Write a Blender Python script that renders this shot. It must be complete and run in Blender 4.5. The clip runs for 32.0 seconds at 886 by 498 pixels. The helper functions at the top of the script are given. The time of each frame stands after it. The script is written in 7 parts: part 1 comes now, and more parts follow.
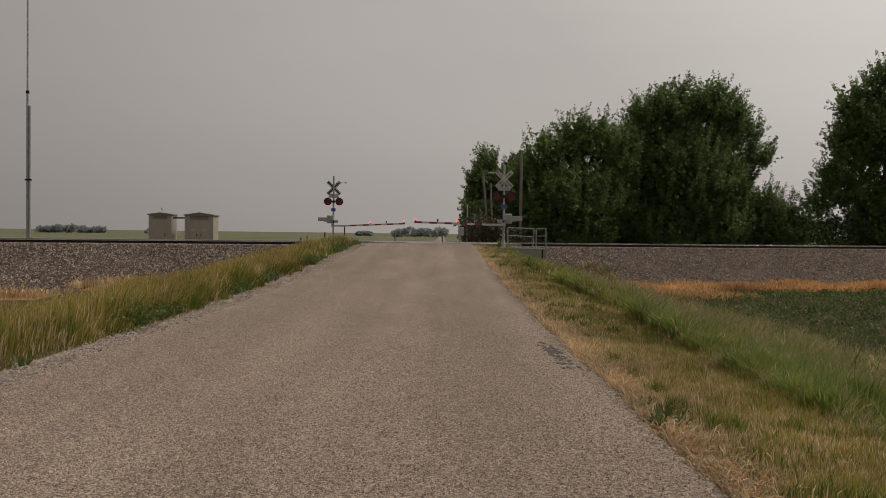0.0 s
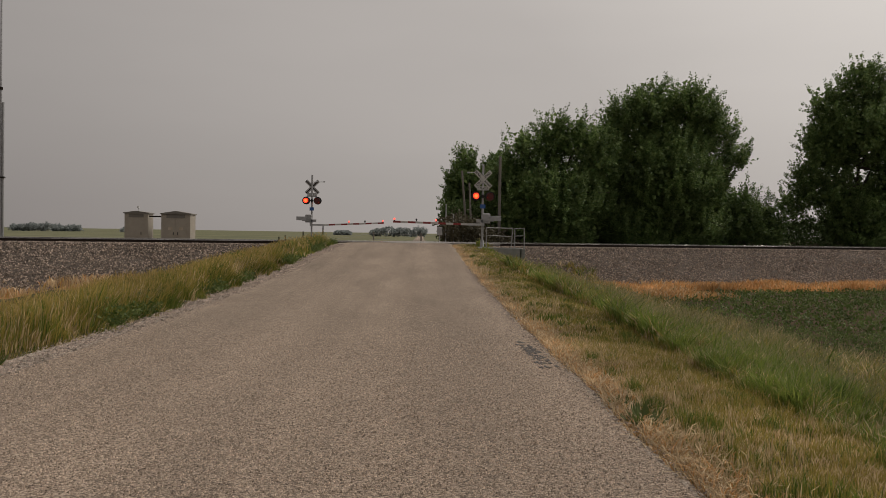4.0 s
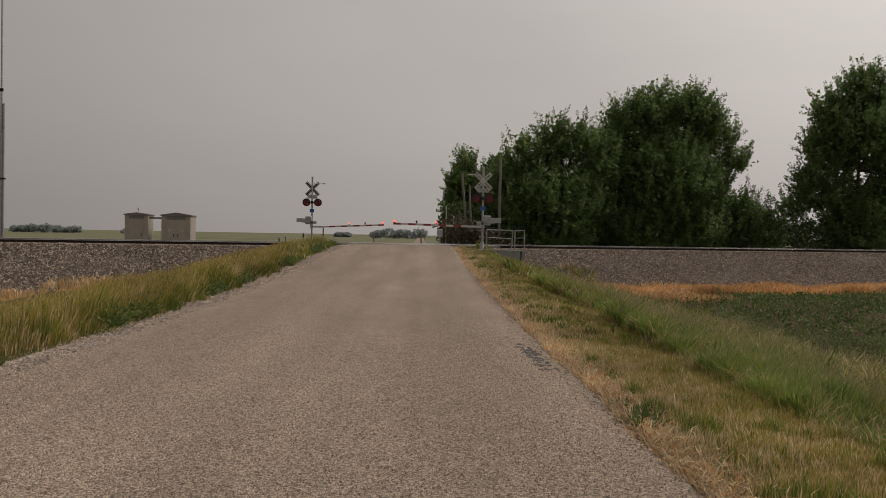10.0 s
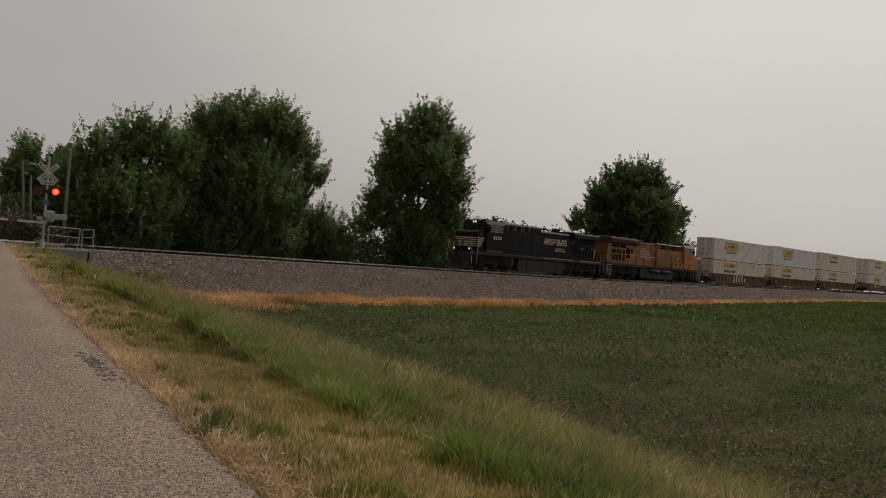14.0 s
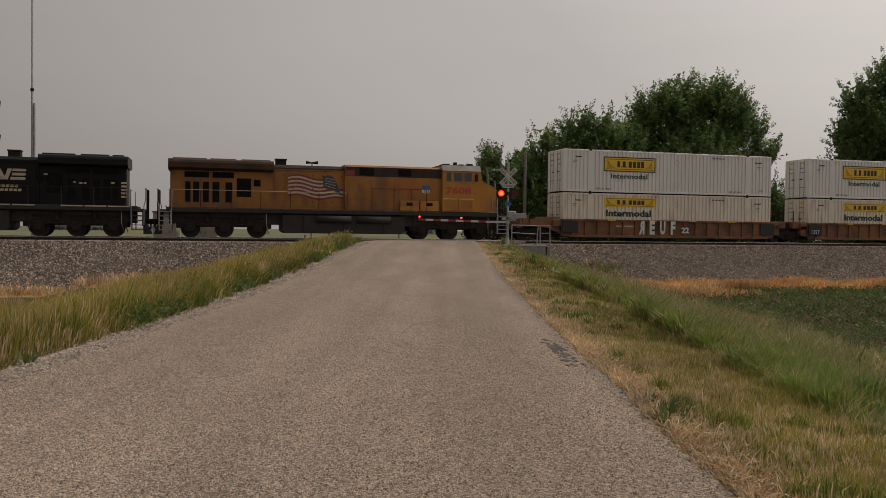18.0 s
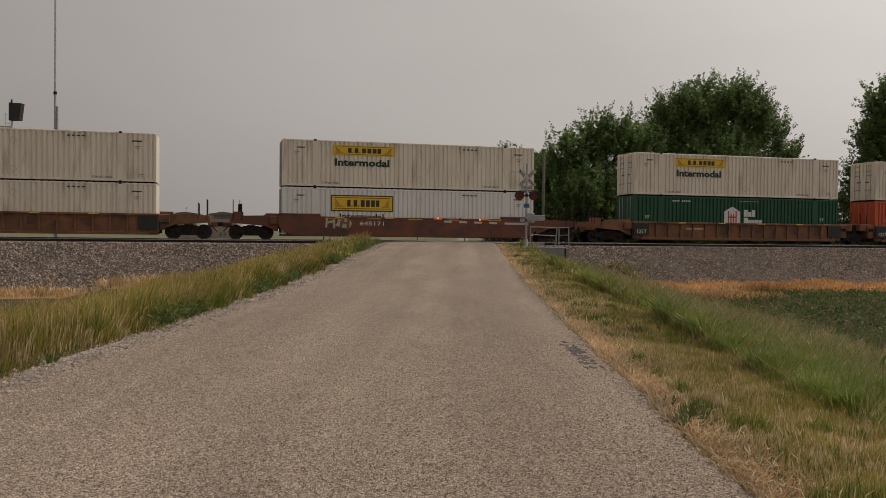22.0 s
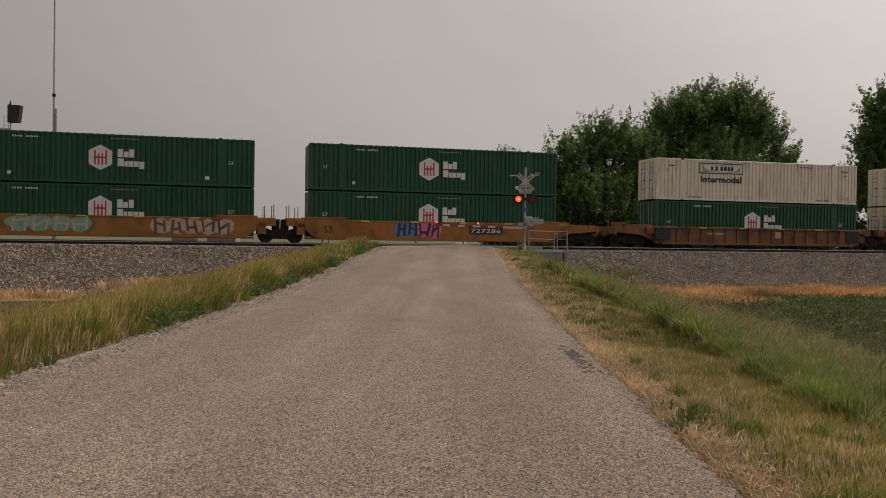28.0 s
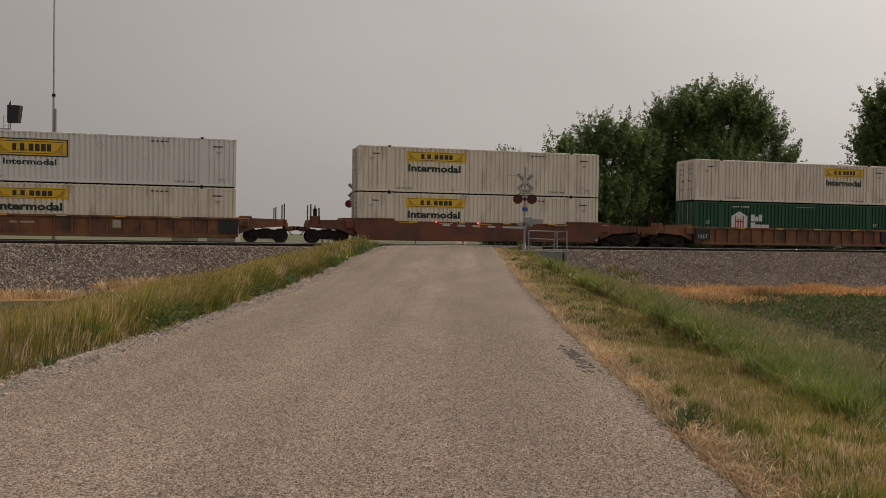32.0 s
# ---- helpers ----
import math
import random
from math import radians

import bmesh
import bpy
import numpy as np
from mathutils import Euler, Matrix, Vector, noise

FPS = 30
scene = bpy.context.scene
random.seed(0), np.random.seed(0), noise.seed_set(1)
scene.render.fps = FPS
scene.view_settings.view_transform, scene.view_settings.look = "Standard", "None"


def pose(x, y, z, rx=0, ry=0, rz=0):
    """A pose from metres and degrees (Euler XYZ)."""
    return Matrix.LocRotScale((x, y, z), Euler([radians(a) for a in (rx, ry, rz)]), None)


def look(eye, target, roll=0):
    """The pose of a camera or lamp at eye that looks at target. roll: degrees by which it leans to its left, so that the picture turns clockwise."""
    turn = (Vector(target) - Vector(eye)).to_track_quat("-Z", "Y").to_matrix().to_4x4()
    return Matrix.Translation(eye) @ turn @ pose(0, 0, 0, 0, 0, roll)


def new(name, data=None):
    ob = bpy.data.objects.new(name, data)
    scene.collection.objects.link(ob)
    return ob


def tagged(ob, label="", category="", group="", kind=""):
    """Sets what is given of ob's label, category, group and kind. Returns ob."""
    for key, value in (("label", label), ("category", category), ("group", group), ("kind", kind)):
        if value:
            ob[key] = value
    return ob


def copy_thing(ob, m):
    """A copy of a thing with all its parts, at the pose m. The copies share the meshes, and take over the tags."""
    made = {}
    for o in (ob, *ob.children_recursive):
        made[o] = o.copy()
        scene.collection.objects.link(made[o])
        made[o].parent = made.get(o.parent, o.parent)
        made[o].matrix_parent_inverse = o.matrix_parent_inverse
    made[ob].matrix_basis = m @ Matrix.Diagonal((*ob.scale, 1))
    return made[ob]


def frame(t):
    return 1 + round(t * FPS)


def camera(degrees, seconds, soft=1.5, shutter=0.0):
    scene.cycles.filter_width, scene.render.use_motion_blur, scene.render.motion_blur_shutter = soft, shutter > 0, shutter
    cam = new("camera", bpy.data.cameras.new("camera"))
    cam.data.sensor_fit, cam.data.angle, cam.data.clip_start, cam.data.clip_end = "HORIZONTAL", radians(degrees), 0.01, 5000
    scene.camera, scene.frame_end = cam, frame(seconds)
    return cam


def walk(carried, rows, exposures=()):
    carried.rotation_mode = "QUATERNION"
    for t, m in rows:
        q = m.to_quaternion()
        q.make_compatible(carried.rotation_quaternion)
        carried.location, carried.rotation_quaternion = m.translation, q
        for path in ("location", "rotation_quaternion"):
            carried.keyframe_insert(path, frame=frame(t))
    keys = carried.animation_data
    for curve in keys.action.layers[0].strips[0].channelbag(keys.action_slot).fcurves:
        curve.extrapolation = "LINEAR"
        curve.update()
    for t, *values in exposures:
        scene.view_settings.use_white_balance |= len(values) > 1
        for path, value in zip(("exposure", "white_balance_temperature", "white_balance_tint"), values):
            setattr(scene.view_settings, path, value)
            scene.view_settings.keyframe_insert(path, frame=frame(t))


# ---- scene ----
# One standing camera, turned by a person on a road; z = 0 is the road surface under it.
EYE = 1.5
cam = camera(55.95, 32.0, soft=0.7)
TURNS = (
    (0, 0.00, -1.10, -0.70),
    (0.5, 0.01, -1.10, -0.75),
    (1, 0.02, -1.07, -0.78),
    (1.5, 0.03, -1.06, -0.73),
    (2, 0.01, -1.09, -0.70),
    (2.5, -0.02, -1.04, -0.71),
    (3, -0.15, -1.20, -0.71),
    (3.5, -1.31, -1.17, -0.86),
    (5.5, -1.57, -0.93, -0.90),
    (6, -1.54, -1.02, -0.91),
    (6.5, -1.50, -0.98, -0.94),
    (7, -1.49, -1.01, -0.95),
    (7.5, -1.46, -0.97, -0.96),
    (8, -1.44, -0.92, -0.92),
    (8.5, -1.46, -0.97, -0.91),
    (9, -1.45, -0.94, -0.92),
    (9.5, -1.45, -0.96, -0.97),
    (10, -1.45, -0.97, -0.98),
    (10.5, -1.57, -0.93, -0.99),
    (11, -3.05, -0.85, -1.10),
    (11.5, -9.94, -0.43, -1.95),
    (12, -21.55, 0.38, -3.43),
    (12.5, -29.28, 0.90, -4.24),
    (13, -30.74, 1.04, -4.29),
    (13.5, -31.12, 1.07, -4.38),
    (15.5, -16.61, -0.44, -2.65),
    (16, -11.83, -0.68, -2.20),
    (16.5, -8.39, -0.92, -1.90),
    (17, -4.92, -1.07, -1.29),
    (17.5, -1.82, -1.18, -0.86),
    (18, 0.27, -1.29, -0.68),
    (18.5, 1.28, -1.32, -0.57),
    (19, 1.67, -1.35, -0.60),
    (19.5, 1.67, -1.25, -0.60),
    (20, 1.62, -1.12, -0.61),
    (20.5, 1.61, -1.17, -0.60),
    (21, 1.57, -1.06, -0.62),
    (21.5, 1.56, -1.10, -0.60),
    (22, 1.54, -1.18, -0.69),
    (22.5, 1.44, -1.33, -0.74),
    (23, 1.43, -1.37, -0.72),
    (23.5, 1.41, -1.35, -0.67),
    (24, 1.42, -1.16, -0.75),
    (24.5, 1.43, -1.02, -0.85),
    (25, 1.44, -1.00, -0.85),
    (25.5, 1.44, -1.00, -0.85),
    (27.5, 1.44, -0.96, -0.90),
    (28, 1.43, -0.93, -0.90),
    (28.5, 1.44, -0.90, -0.90),
    (29, 1.44, -0.90, -0.90),
    (29.5, 1.44, -0.90, -0.90),
    (30, 1.44, -0.90, -0.90),
    (30.5, 1.44, -0.90, -0.90),
    (31, 1.44, -0.90, -0.90),
    (31.5, 1.44, -0.90, -0.90),
    (32, 1.42, -0.94, -0.86),
)
walk(cam, [(t, pose(0, 0, EYE, 90 + pitch, roll, yaw)) for t, yaw, pitch, roll in TURNS],
     exposures=((0.0, 0.0), (10.5, 0.05), (12.0, -0.05), (13.0, -0.1), (15.5, -0.2), (16.0, -0.26), (17.0, -0.1), (19.0, 0.1), (28.0, 0.14), (32.0, 0.14)))

# ---- light: a hazy, evenly overcast afternoon, a little brighter ahead to the right ----
SUN_AZ, SUN_EL = radians(69), radians(54)
world = bpy.data.worlds.new("overcast_sky")
scene.world = world
world.use_nodes = True
wn, wl = world.node_tree.nodes, world.node_tree.links
wn.clear()
w_out = wn.new("ShaderNodeOutputWorld")
w_bg = wn.new("ShaderNodeBackground")
w_bg.inputs["Strength"].default_value = 0.1
w_sky = wn.new("ShaderNodeTexSky")
w_sky.sky_type = "NISHITA"
w_sky.sun_disc = False
w_sky.sun_elevation, w_sky.sun_rotation = SUN_EL, SUN_AZ
w_sky.air_density, w_sky.dust_density, w_sky.ozone_density = 1.0, 6.0, 1.0
w_hsv = wn.new("ShaderNodeHueSaturation")
w_hsv.inputs["Saturation"].default_value = 0.1
w_coord = wn.new("ShaderNodeTexCoord")
# the layer of haze: a broad grey veil, lighter towards the hidden sun
w_dot = wn.new("ShaderNodeVectorMath"); w_dot.operation = "DOT_PRODUCT"
w_dot.inputs[1].default_value = (0.591, 0.314, 0.743)
w_ramp = wn.new("ShaderNodeValToRGB")
w_ramp.color_ramp.elements[0].position, w_ramp.color_ramp.elements[0].color = 0.0, (2.78, 2.53, 2.40, 1)
w_ramp.color_ramp.elements[1].position, w_ramp.color_ramp.elements[1].color = 1.0, (9.0, 8.4, 7.8, 1)
w_el = w_ramp.color_ramp.elements.new(0.55); w_el.color = (4.62, 4.25, 3.98, 1)
w_noise = wn.new("ShaderNodeTexNoise")
w_noise.inputs["Scale"].default_value, w_noise.inputs["Detail"].default_value = 1.6, 4.0
w_map = wn.new("ShaderNodeMapping"); w_map.inputs["Scale"].default_value = (1, 1, 4)
w_cloud = wn.new("ShaderNodeMapRange")
w_cloud.inputs["From Min"].default_value, w_cloud.inputs["From Max"].default_value = 0.3, 0.7
w_cloud.inputs["To Min"].default_value, w_cloud.inputs["To Max"].default_value = 0.95, 1.05
w_mul = wn.new("ShaderNodeVectorMath"); w_mul.operation = "SCALE"
w_mix = wn.new("ShaderNodeMixRGB"); w_mix.inputs["Fac"].default_value = 0.9
wl.new(w_coord.outputs["Generated"], w_dot.inputs[0])
wl.new(w_dot.outputs["Value"], w_ramp.inputs["Fac"])
wl.new(w_coord.outputs["Generated"], w_map.inputs["Vector"])
wl.new(w_map.outputs["Vector"], w_noise.inputs["Vector"])
wl.new(w_noise.outputs["Fac"], w_cloud.inputs["Value"])
wl.new(w_ramp.outputs["Color"], w_mul.inputs[0])
wl.new(w_cloud.outputs["Result"], w_mul.inputs["Scale"])
wl.new(w_sky.outputs["Color"], w_hsv.inputs["Color"])
wl.new(w_hsv.outputs["Color"], w_mix.inputs["Color1"])
wl.new(w_mul.outputs["Vector"], w_mix.inputs["Color2"])
wl.new(w_mix.outputs["Color"], w_bg.inputs["Color"])
wl.new(w_bg.outputs["Background"], w_out.inputs["Surface"])
sun = new("sun", bpy.data.lights.new("sun", "SUN"))
sun.data.energy, sun.data.angle, sun.data.color = 1.4, radians(10), (1.0, 0.93, 0.84)
sun.matrix_world = look((0, 0, 60), (-math.sin(SUN_AZ) * math.cos(SUN_EL) * 9, -math.cos(SUN_AZ) * math.cos(SUN_EL) * 9, 60 - math.sin(SUN_EL) * 9))

# ---- materials ----
MATS = {}


def mat(name, c1, c2=None, scale=4.0, rough=0.7, metal=0.0, bump=0.0, bscale=None, fine=0.0, fscale=80.0, rand=0.0, glow=0.0, stretch=(1, 1, 1),
        spec=0.5, dirt=None, dscale=1.2, dlow=0.5, dhigh=0.75):
    """Principled surface: two tones mixed by a broad noise, a fine grain, an optional stain tone, relief, and a random shift from piece to piece."""
    m = bpy.data.materials.new(name)
    m.use_nodes = True
    n, l = m.node_tree.nodes, m.node_tree.links
    b = n["Principled BSDF"]
    b.inputs["Roughness"].default_value, b.inputs["Metallic"].default_value = rough, metal
    b.inputs["Specular IOR Level"].default_value = spec
    c2 = c2 or tuple(v * 0.8 for v in c1)
    tc = n.new("ShaderNodeTexCoord")
    mp = n.new("ShaderNodeMapping"); mp.inputs["Scale"].default_value = stretch
    l.new(tc.outputs["Object"], mp.inputs["Vector"])
    nz = n.new("ShaderNodeTexNoise")
    nz.inputs["Scale"].default_value, nz.inputs["Detail"].default_value, nz.inputs["Roughness"].default_value = scale, 6.0, 0.6
    l.new(mp.outputs["Vector"], nz.inputs["Vector"])
    rp = n.new("ShaderNodeMapRange"); rp.inputs["From Min"].default_value, rp.inputs["From Max"].default_value = 0.32, 0.68
    l.new(nz.outputs["Fac"], rp.inputs["Value"])
    mx = n.new("ShaderNodeMixRGB"); mx.inputs["Color1"].default_value, mx.inputs["Color2"].default_value = (*c1, 1), (*c2, 1)
    l.new(rp.outputs["Result"], mx.inputs["Fac"])
    col = mx.outputs["Color"]
    if dirt:
        dz = n.new("ShaderNodeTexNoise"); dz.inputs["Scale"].default_value, dz.inputs["Detail"].default_value = dscale, 8.0
        l.new(mp.outputs["Vector"], dz.inputs["Vector"])
        dr = n.new("ShaderNodeMapRange"); dr.inputs["From Min"].default_value, dr.inputs["From Max"].default_value = dlow, dhigh
        l.new(dz.outputs["Fac"], dr.inputs["Value"])
        dm = n.new("ShaderNodeMixRGB"); dm.inputs["Color2"].default_value = (*dirt, 1)
        l.new(dr.outputs["Result"], dm.inputs["Fac"]); l.new(col, dm.inputs["Color1"])
        col = dm.outputs["Color"]
    fz = None
    if fine or bump:
        fz = n.new("ShaderNodeTexNoise"); fz.inputs["Scale"].default_value, fz.inputs["Detail"].default_value = bscale or fscale, 4.0
        l.new(tc.outputs["Object"], fz.inputs["Vector"])
    if fine:
        fr = n.new("ShaderNodeMapRange"); fr.inputs["From Min"].default_value, fr.inputs["From Max"].default_value = 0.3, 0.7
        fr.inputs["To Min"].default_value, fr.inputs["To Max"].default_value = 1 - fine, 1 + fine
        l.new(fz.outputs["Fac"], fr.inputs["Value"])
        fm = n.new("ShaderNodeVectorMath"); fm.operation = "SCALE"
        l.new(col, fm.inputs[0]); l.new(fr.outputs["Result"], fm.inputs["Scale"])
        col = fm.outputs["Vector"]
    if rand:
        src = n.new("ShaderNodeNewGeometry").outputs["Random Per Island"]
        rr = n.new("ShaderNodeMapRange"); rr.inputs["To Min"].default_value, rr.inputs["To Max"].default_value = 1 - rand, 1 + rand
        l.new(src, rr.inputs["Value"])
        rm = n.new("ShaderNodeVectorMath"); rm.operation = "SCALE"
        l.new(col, rm.inputs[0]); l.new(rr.outputs["Result"], rm.inputs["Scale"])
        col = rm.outputs["Vector"]
    l.new(col, b.inputs["Base Color"])
    if bump:
        bp = n.new("ShaderNodeBump"); bp.inputs["Strength"].default_value, bp.inputs["Distance"].default_value = min(1, bump), 0.02
        l.new(fz.outputs["Fac"], bp.inputs["Height"]); l.new(bp.outputs["Normal"], b.inputs["Normal"])
    if glow:
        l.new(col, b.inputs["Emission Color"]); b.inputs["Emission Strength"].default_value = glow
    MATS[name] = m
    return m


def leafy(name, c1, c2, rough=0.55, rand=0.35, through_=0.35, spec=0.3):
    """Leaf or blade: two tones from piece to piece, and some light let through."""
    m = bpy.data.materials.new(name)
    m.use_nodes = True
    n, l = m.node_tree.nodes, m.node_tree.links
    b = n["Principled BSDF"]
    b.inputs["Roughness"].default_value = rough
    b.inputs["Specular IOR Level"].default_value = spec
    ge = n.new("ShaderNodeNewGeometry")
    mx = n.new("ShaderNodeMixRGB"); mx.inputs["Color1"].default_value, mx.inputs["Color2"].default_value = (*c1, 1), (*c2, 1)
    l.new(ge.outputs["Random Per Island"], mx.inputs["Fac"])
    tc = n.new("ShaderNodeTexCoord")
    nz = n.new("ShaderNodeTexNoise"); nz.inputs["Scale"].default_value, nz.inputs["Detail"].default_value = 0.5, 3.0
    l.new(tc.outputs["Object"], nz.inputs["Vector"])
    rr = n.new("ShaderNodeMapRange"); rr.inputs["From Min"].default_value, rr.inputs["From Max"].default_value = 0.3, 0.7
    rr.inputs["To Min"].default_value, rr.inputs["To Max"].default_value = 1 - rand, 1 + rand
    l.new(nz.outputs["Fac"], rr.inputs["Value"])
    sc = n.new("ShaderNodeVectorMath"); sc.operation = "SCALE"
    l.new(mx.outputs["Color"], sc.inputs[0]); l.new(rr.outputs["Result"], sc.inputs["Scale"])
    l.new(sc.outputs["Vector"], b.inputs["Base Color"])
    tr = n.new("ShaderNodeBsdfTranslucent"); l.new(sc.outputs["Vector"], tr.inputs["Color"])
    ms = n.new("ShaderNodeMixShader"); ms.inputs["Fac"].default_value = through_
    l.new(b.outputs["BSDF"], ms.inputs[1]); l.new(tr.outputs["BSDF"], ms.inputs[2])
    l.new(ms.outputs["Shader"], n["Material Output"].inputs["Surface"])
    MATS[name] = m
    return m


def aggregate(name, tones, cell, rough, patch, streak=0.0):
    """Stone chips in tar: small cells of random tone with relief, over broad worn patches."""
    m = bpy.data.materials.new(name)
    m.use_nodes = True
    n, l = m.node_tree.nodes, m.node_tree.links
    b = n["Principled BSDF"]
    b.inputs["Roughness"].default_value, b.inputs["Specular IOR Level"].default_value = rough, 0.25
    tc = n.new("ShaderNodeTexCoord")
    fac = []
    for sc in (cell, cell * 2.3):
        vo = n.new("ShaderNodeTexVoronoi"); vo.inputs["Scale"].default_value = sc
        l.new(tc.outputs["Object"], vo.inputs["Vector"])
        sp = n.new("ShaderNodeSeparateColor"); l.new(vo.outputs["Color"], sp.inputs["Color"])
        fac.append((vo, sp.outputs["Red"]))
    av = n.new("ShaderNodeMath"); av.operation = "MULTIPLY_ADD"; av.inputs[1].default_value = 0.6
    l.new(fac[0][1], av.inputs[0])
    hf = n.new("ShaderNodeMath"); hf.operation = "MULTIPLY"; hf.inputs[1].default_value = 0.4
    l.new(fac[1][1], hf.inputs[0]); l.new(hf.outputs["Value"], av.inputs[2])
    rp = n.new("ShaderNodeValToRGB")
    rp.color_ramp.elements[0].position, rp.color_ramp.elements[0].color = 0.12, (*tones[0], 1)
    rp.color_ramp.elements[1].position, rp.color_ramp.elements[1].color = 0.95, (*tones[2], 1)
    e = rp.color_ramp.elements.new(0.5); e.color = (*tones[1], 1)
    l.new(av.outputs["Value"], rp.inputs["Fac"])
    mp = n.new("ShaderNodeMapping"); mp.inputs["Scale"].default_value = (1.0, 0.35, 1)
    l.new(tc.outputs["Object"], mp.inputs["Vector"])
    nz = n.new("ShaderNodeTexNoise"); nz.inputs["Scale"].default_value, nz.inputs["Detail"].default_value = 0.9, 5.0
    l.new(mp.outputs["Vector"], nz.inputs["Vector"])
    rr = n.new("ShaderNodeMapRange"); rr.inputs["From Min"].default_value, rr.inputs["From Max"].default_value = 0.3, 0.7
    rr.inputs["To Min"].default_value, rr.inputs["To Max"].default_value = 1 - patch, 1 + patch
    l.new(nz.outputs["Fac"], rr.inputs["Value"])
    # long streaks worn and oiled by wheels
    ms = n.new("ShaderNodeMapping"); ms.inputs["Scale"].default_value = (1.15, 0.018, 1)
    l.new(tc.outputs["Object"], ms.inputs["Vector"])
    ns = n.new("ShaderNodeTexNoise"); ns.inputs["Scale"].default_value, ns.inputs["Detail"].default_value = 1.0, 3.0
    l.new(ms.outputs["Vector"], ns.inputs["Vector"])
    rs_ = n.new("ShaderNodeMapRange"); rs_.inputs["From Min"].default_value, rs_.inputs["From Max"].default_value = 0.35, 0.65
    rs_.inputs["To Min"].default_value, rs_.inputs["To Max"].default_value = 1 - streak, 1 + streak
    l.new(ns.outputs["Fac"], rs_.inputs["Value"])
    both = n.new("ShaderNodeMath"); both.operation = "MULTIPLY"
    l.new(rr.outputs["Result"], both.inputs[0]); l.new(rs_.outputs["Result"], both.inputs[1])
    sc = n.new("ShaderNodeVectorMath"); sc.operation = "SCALE"
    l.new(rp.outputs["Color"], sc.inputs[0]); l.new(both.outputs["Value"], sc.inputs["Scale"])
    l.new(sc.outputs["Vector"], b.inputs["Base Color"])
    bp = n.new("ShaderNodeBump"); bp.inputs["Strength"].default_value, bp.inputs["Distance"].default_value = 0.8, 0.01
    l.new(fac[0][0].outputs["Distance"], bp.inputs["Height"]); bp.invert = True
    l.new(bp.outputs["Normal"], b.inputs["Normal"])
    MATS[name] = m
    return m


M_ASPHALT = aggregate("chip_seal", ((0.05, 0.038, 0.028), (0.225, 0.171, 0.129), (0.51, 0.41, 0.32)), 78, 0.9, 0.13, 0.13)
M_GRAVEL = aggregate("gravel_shoulder", ((0.10, 0.08, 0.065), (0.27, 0.225, 0.185), (0.52, 0.45, 0.38)), 40, 0.95, 0.25)
M_STONE = mat("ballast_stone", (0.375, 0.30, 0.245), (0.20, 0.16, 0.132), 3.0, 0.9, bump=0.5, bscale=25, fine=0.3, rand=0.55, spec=0.25)
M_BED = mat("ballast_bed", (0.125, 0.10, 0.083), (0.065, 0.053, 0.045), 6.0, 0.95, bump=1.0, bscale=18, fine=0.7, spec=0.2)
M_SOIL = mat("field_soil", (0.055, 0.037, 0.023), (0.085, 0.058, 0.036), 1.5, 0.95, bump=1.0, bscale=12, fine=0.5, spec=0.05)
M_TURF = mat("turf", (0.105, 0.08, 0.036), (0.05, 0.052, 0.02), 1.2, 0.95, bump=1.0, bscale=20, fine=0.5, spec=0.15)
# Green greyed down: distance haze is painted into the field's colour.
M_FARFIELD = mat("hazed_far_field", (0.085, 0.096, 0.055), (0.19, 0.178, 0.10), 0.035, 0.95, fine=0.15, fscale=0.2, stretch=(0.12, 1, 1), spec=0.1)
M_STRAWBED = mat("dry_grass_floor", (0.36, 0.20, 0.085), (0.26, 0.15, 0.07), 1.5, 0.95, bump=1.0, bscale=25, fine=0.4, spec=0.15)
M_RAIL = mat("rail_steel", (0.038, 0.026, 0.02), (0.024, 0.018, 0.015), 8.0, 0.85, spec=0.15)
M_RAILTOP = mat("polished_rail_head", (0.62, 0.6, 0.57), (0.55, 0.53, 0.5), 8.0, 0.10, metal=1.0)
M_TIE = mat("timber_tie", (0.09, 0.075, 0.062), (0.05, 0.042, 0.036), 6.0, 0.9, bump=0.6, bscale=30, fine=0.3)
M_PANEL = mat("crossing_panel", (0.30, 0.28, 0.26), (0.22, 0.2, 0.19), 2.0, 0.85, fine=0.25, fscale=40)
M_GALV = mat("galvanised_steel", (0.42, 0.42, 0.42), (0.32, 0.32, 0.325), 5.0, 0.5, metal=0.6, fine=0.08)
M_ALU = mat("silver_paint", (0.5, 0.5, 0.5), (0.4, 0.4, 0.4), 5.0, 0.45, metal=0.4)
M_BLACKPAINT = mat("black_paint", (0.015, 0.015, 0.016), (0.025, 0.024, 0.024), 3.0, 0.6)
M_WHITEREF = mat("white_sheeting", (0.54, 0.53, 0.5), (0.44, 0.43, 0.41), 4.0, 0.5)
M_REDREF = mat("red_sheeting", (0.27, 0.03, 0.028), (0.2, 0.025, 0.024), 4.0, 0.5)
M_LENS = mat("dark_red_lens", (0.09, 0.008, 0.008), (0.07, 0.006, 0.006), 20, 0.25)
M_LIT = mat("lit_red_lamp", (1.0, 0.10, 0.02), (1.0, 0.14, 0.03), 20, 0.4, glow=2.2)
M_LITSMALL = mat("lit_gate_lamp", (1.0, 0.06, 0.04), (1.0, 0.08, 0.05), 20, 0.4, glow=3.0)
M_BLUE = mat("blue_sign", (0.03, 0.11, 0.33), (0.03, 0.1, 0.3), 6, 0.5)
M_CONCRETE = mat("concrete", (0.26, 0.265, 0.25), (0.17, 0.175, 0.165), 3.0, 0.85, bump=0.3, bscale=40, fine=0.15)
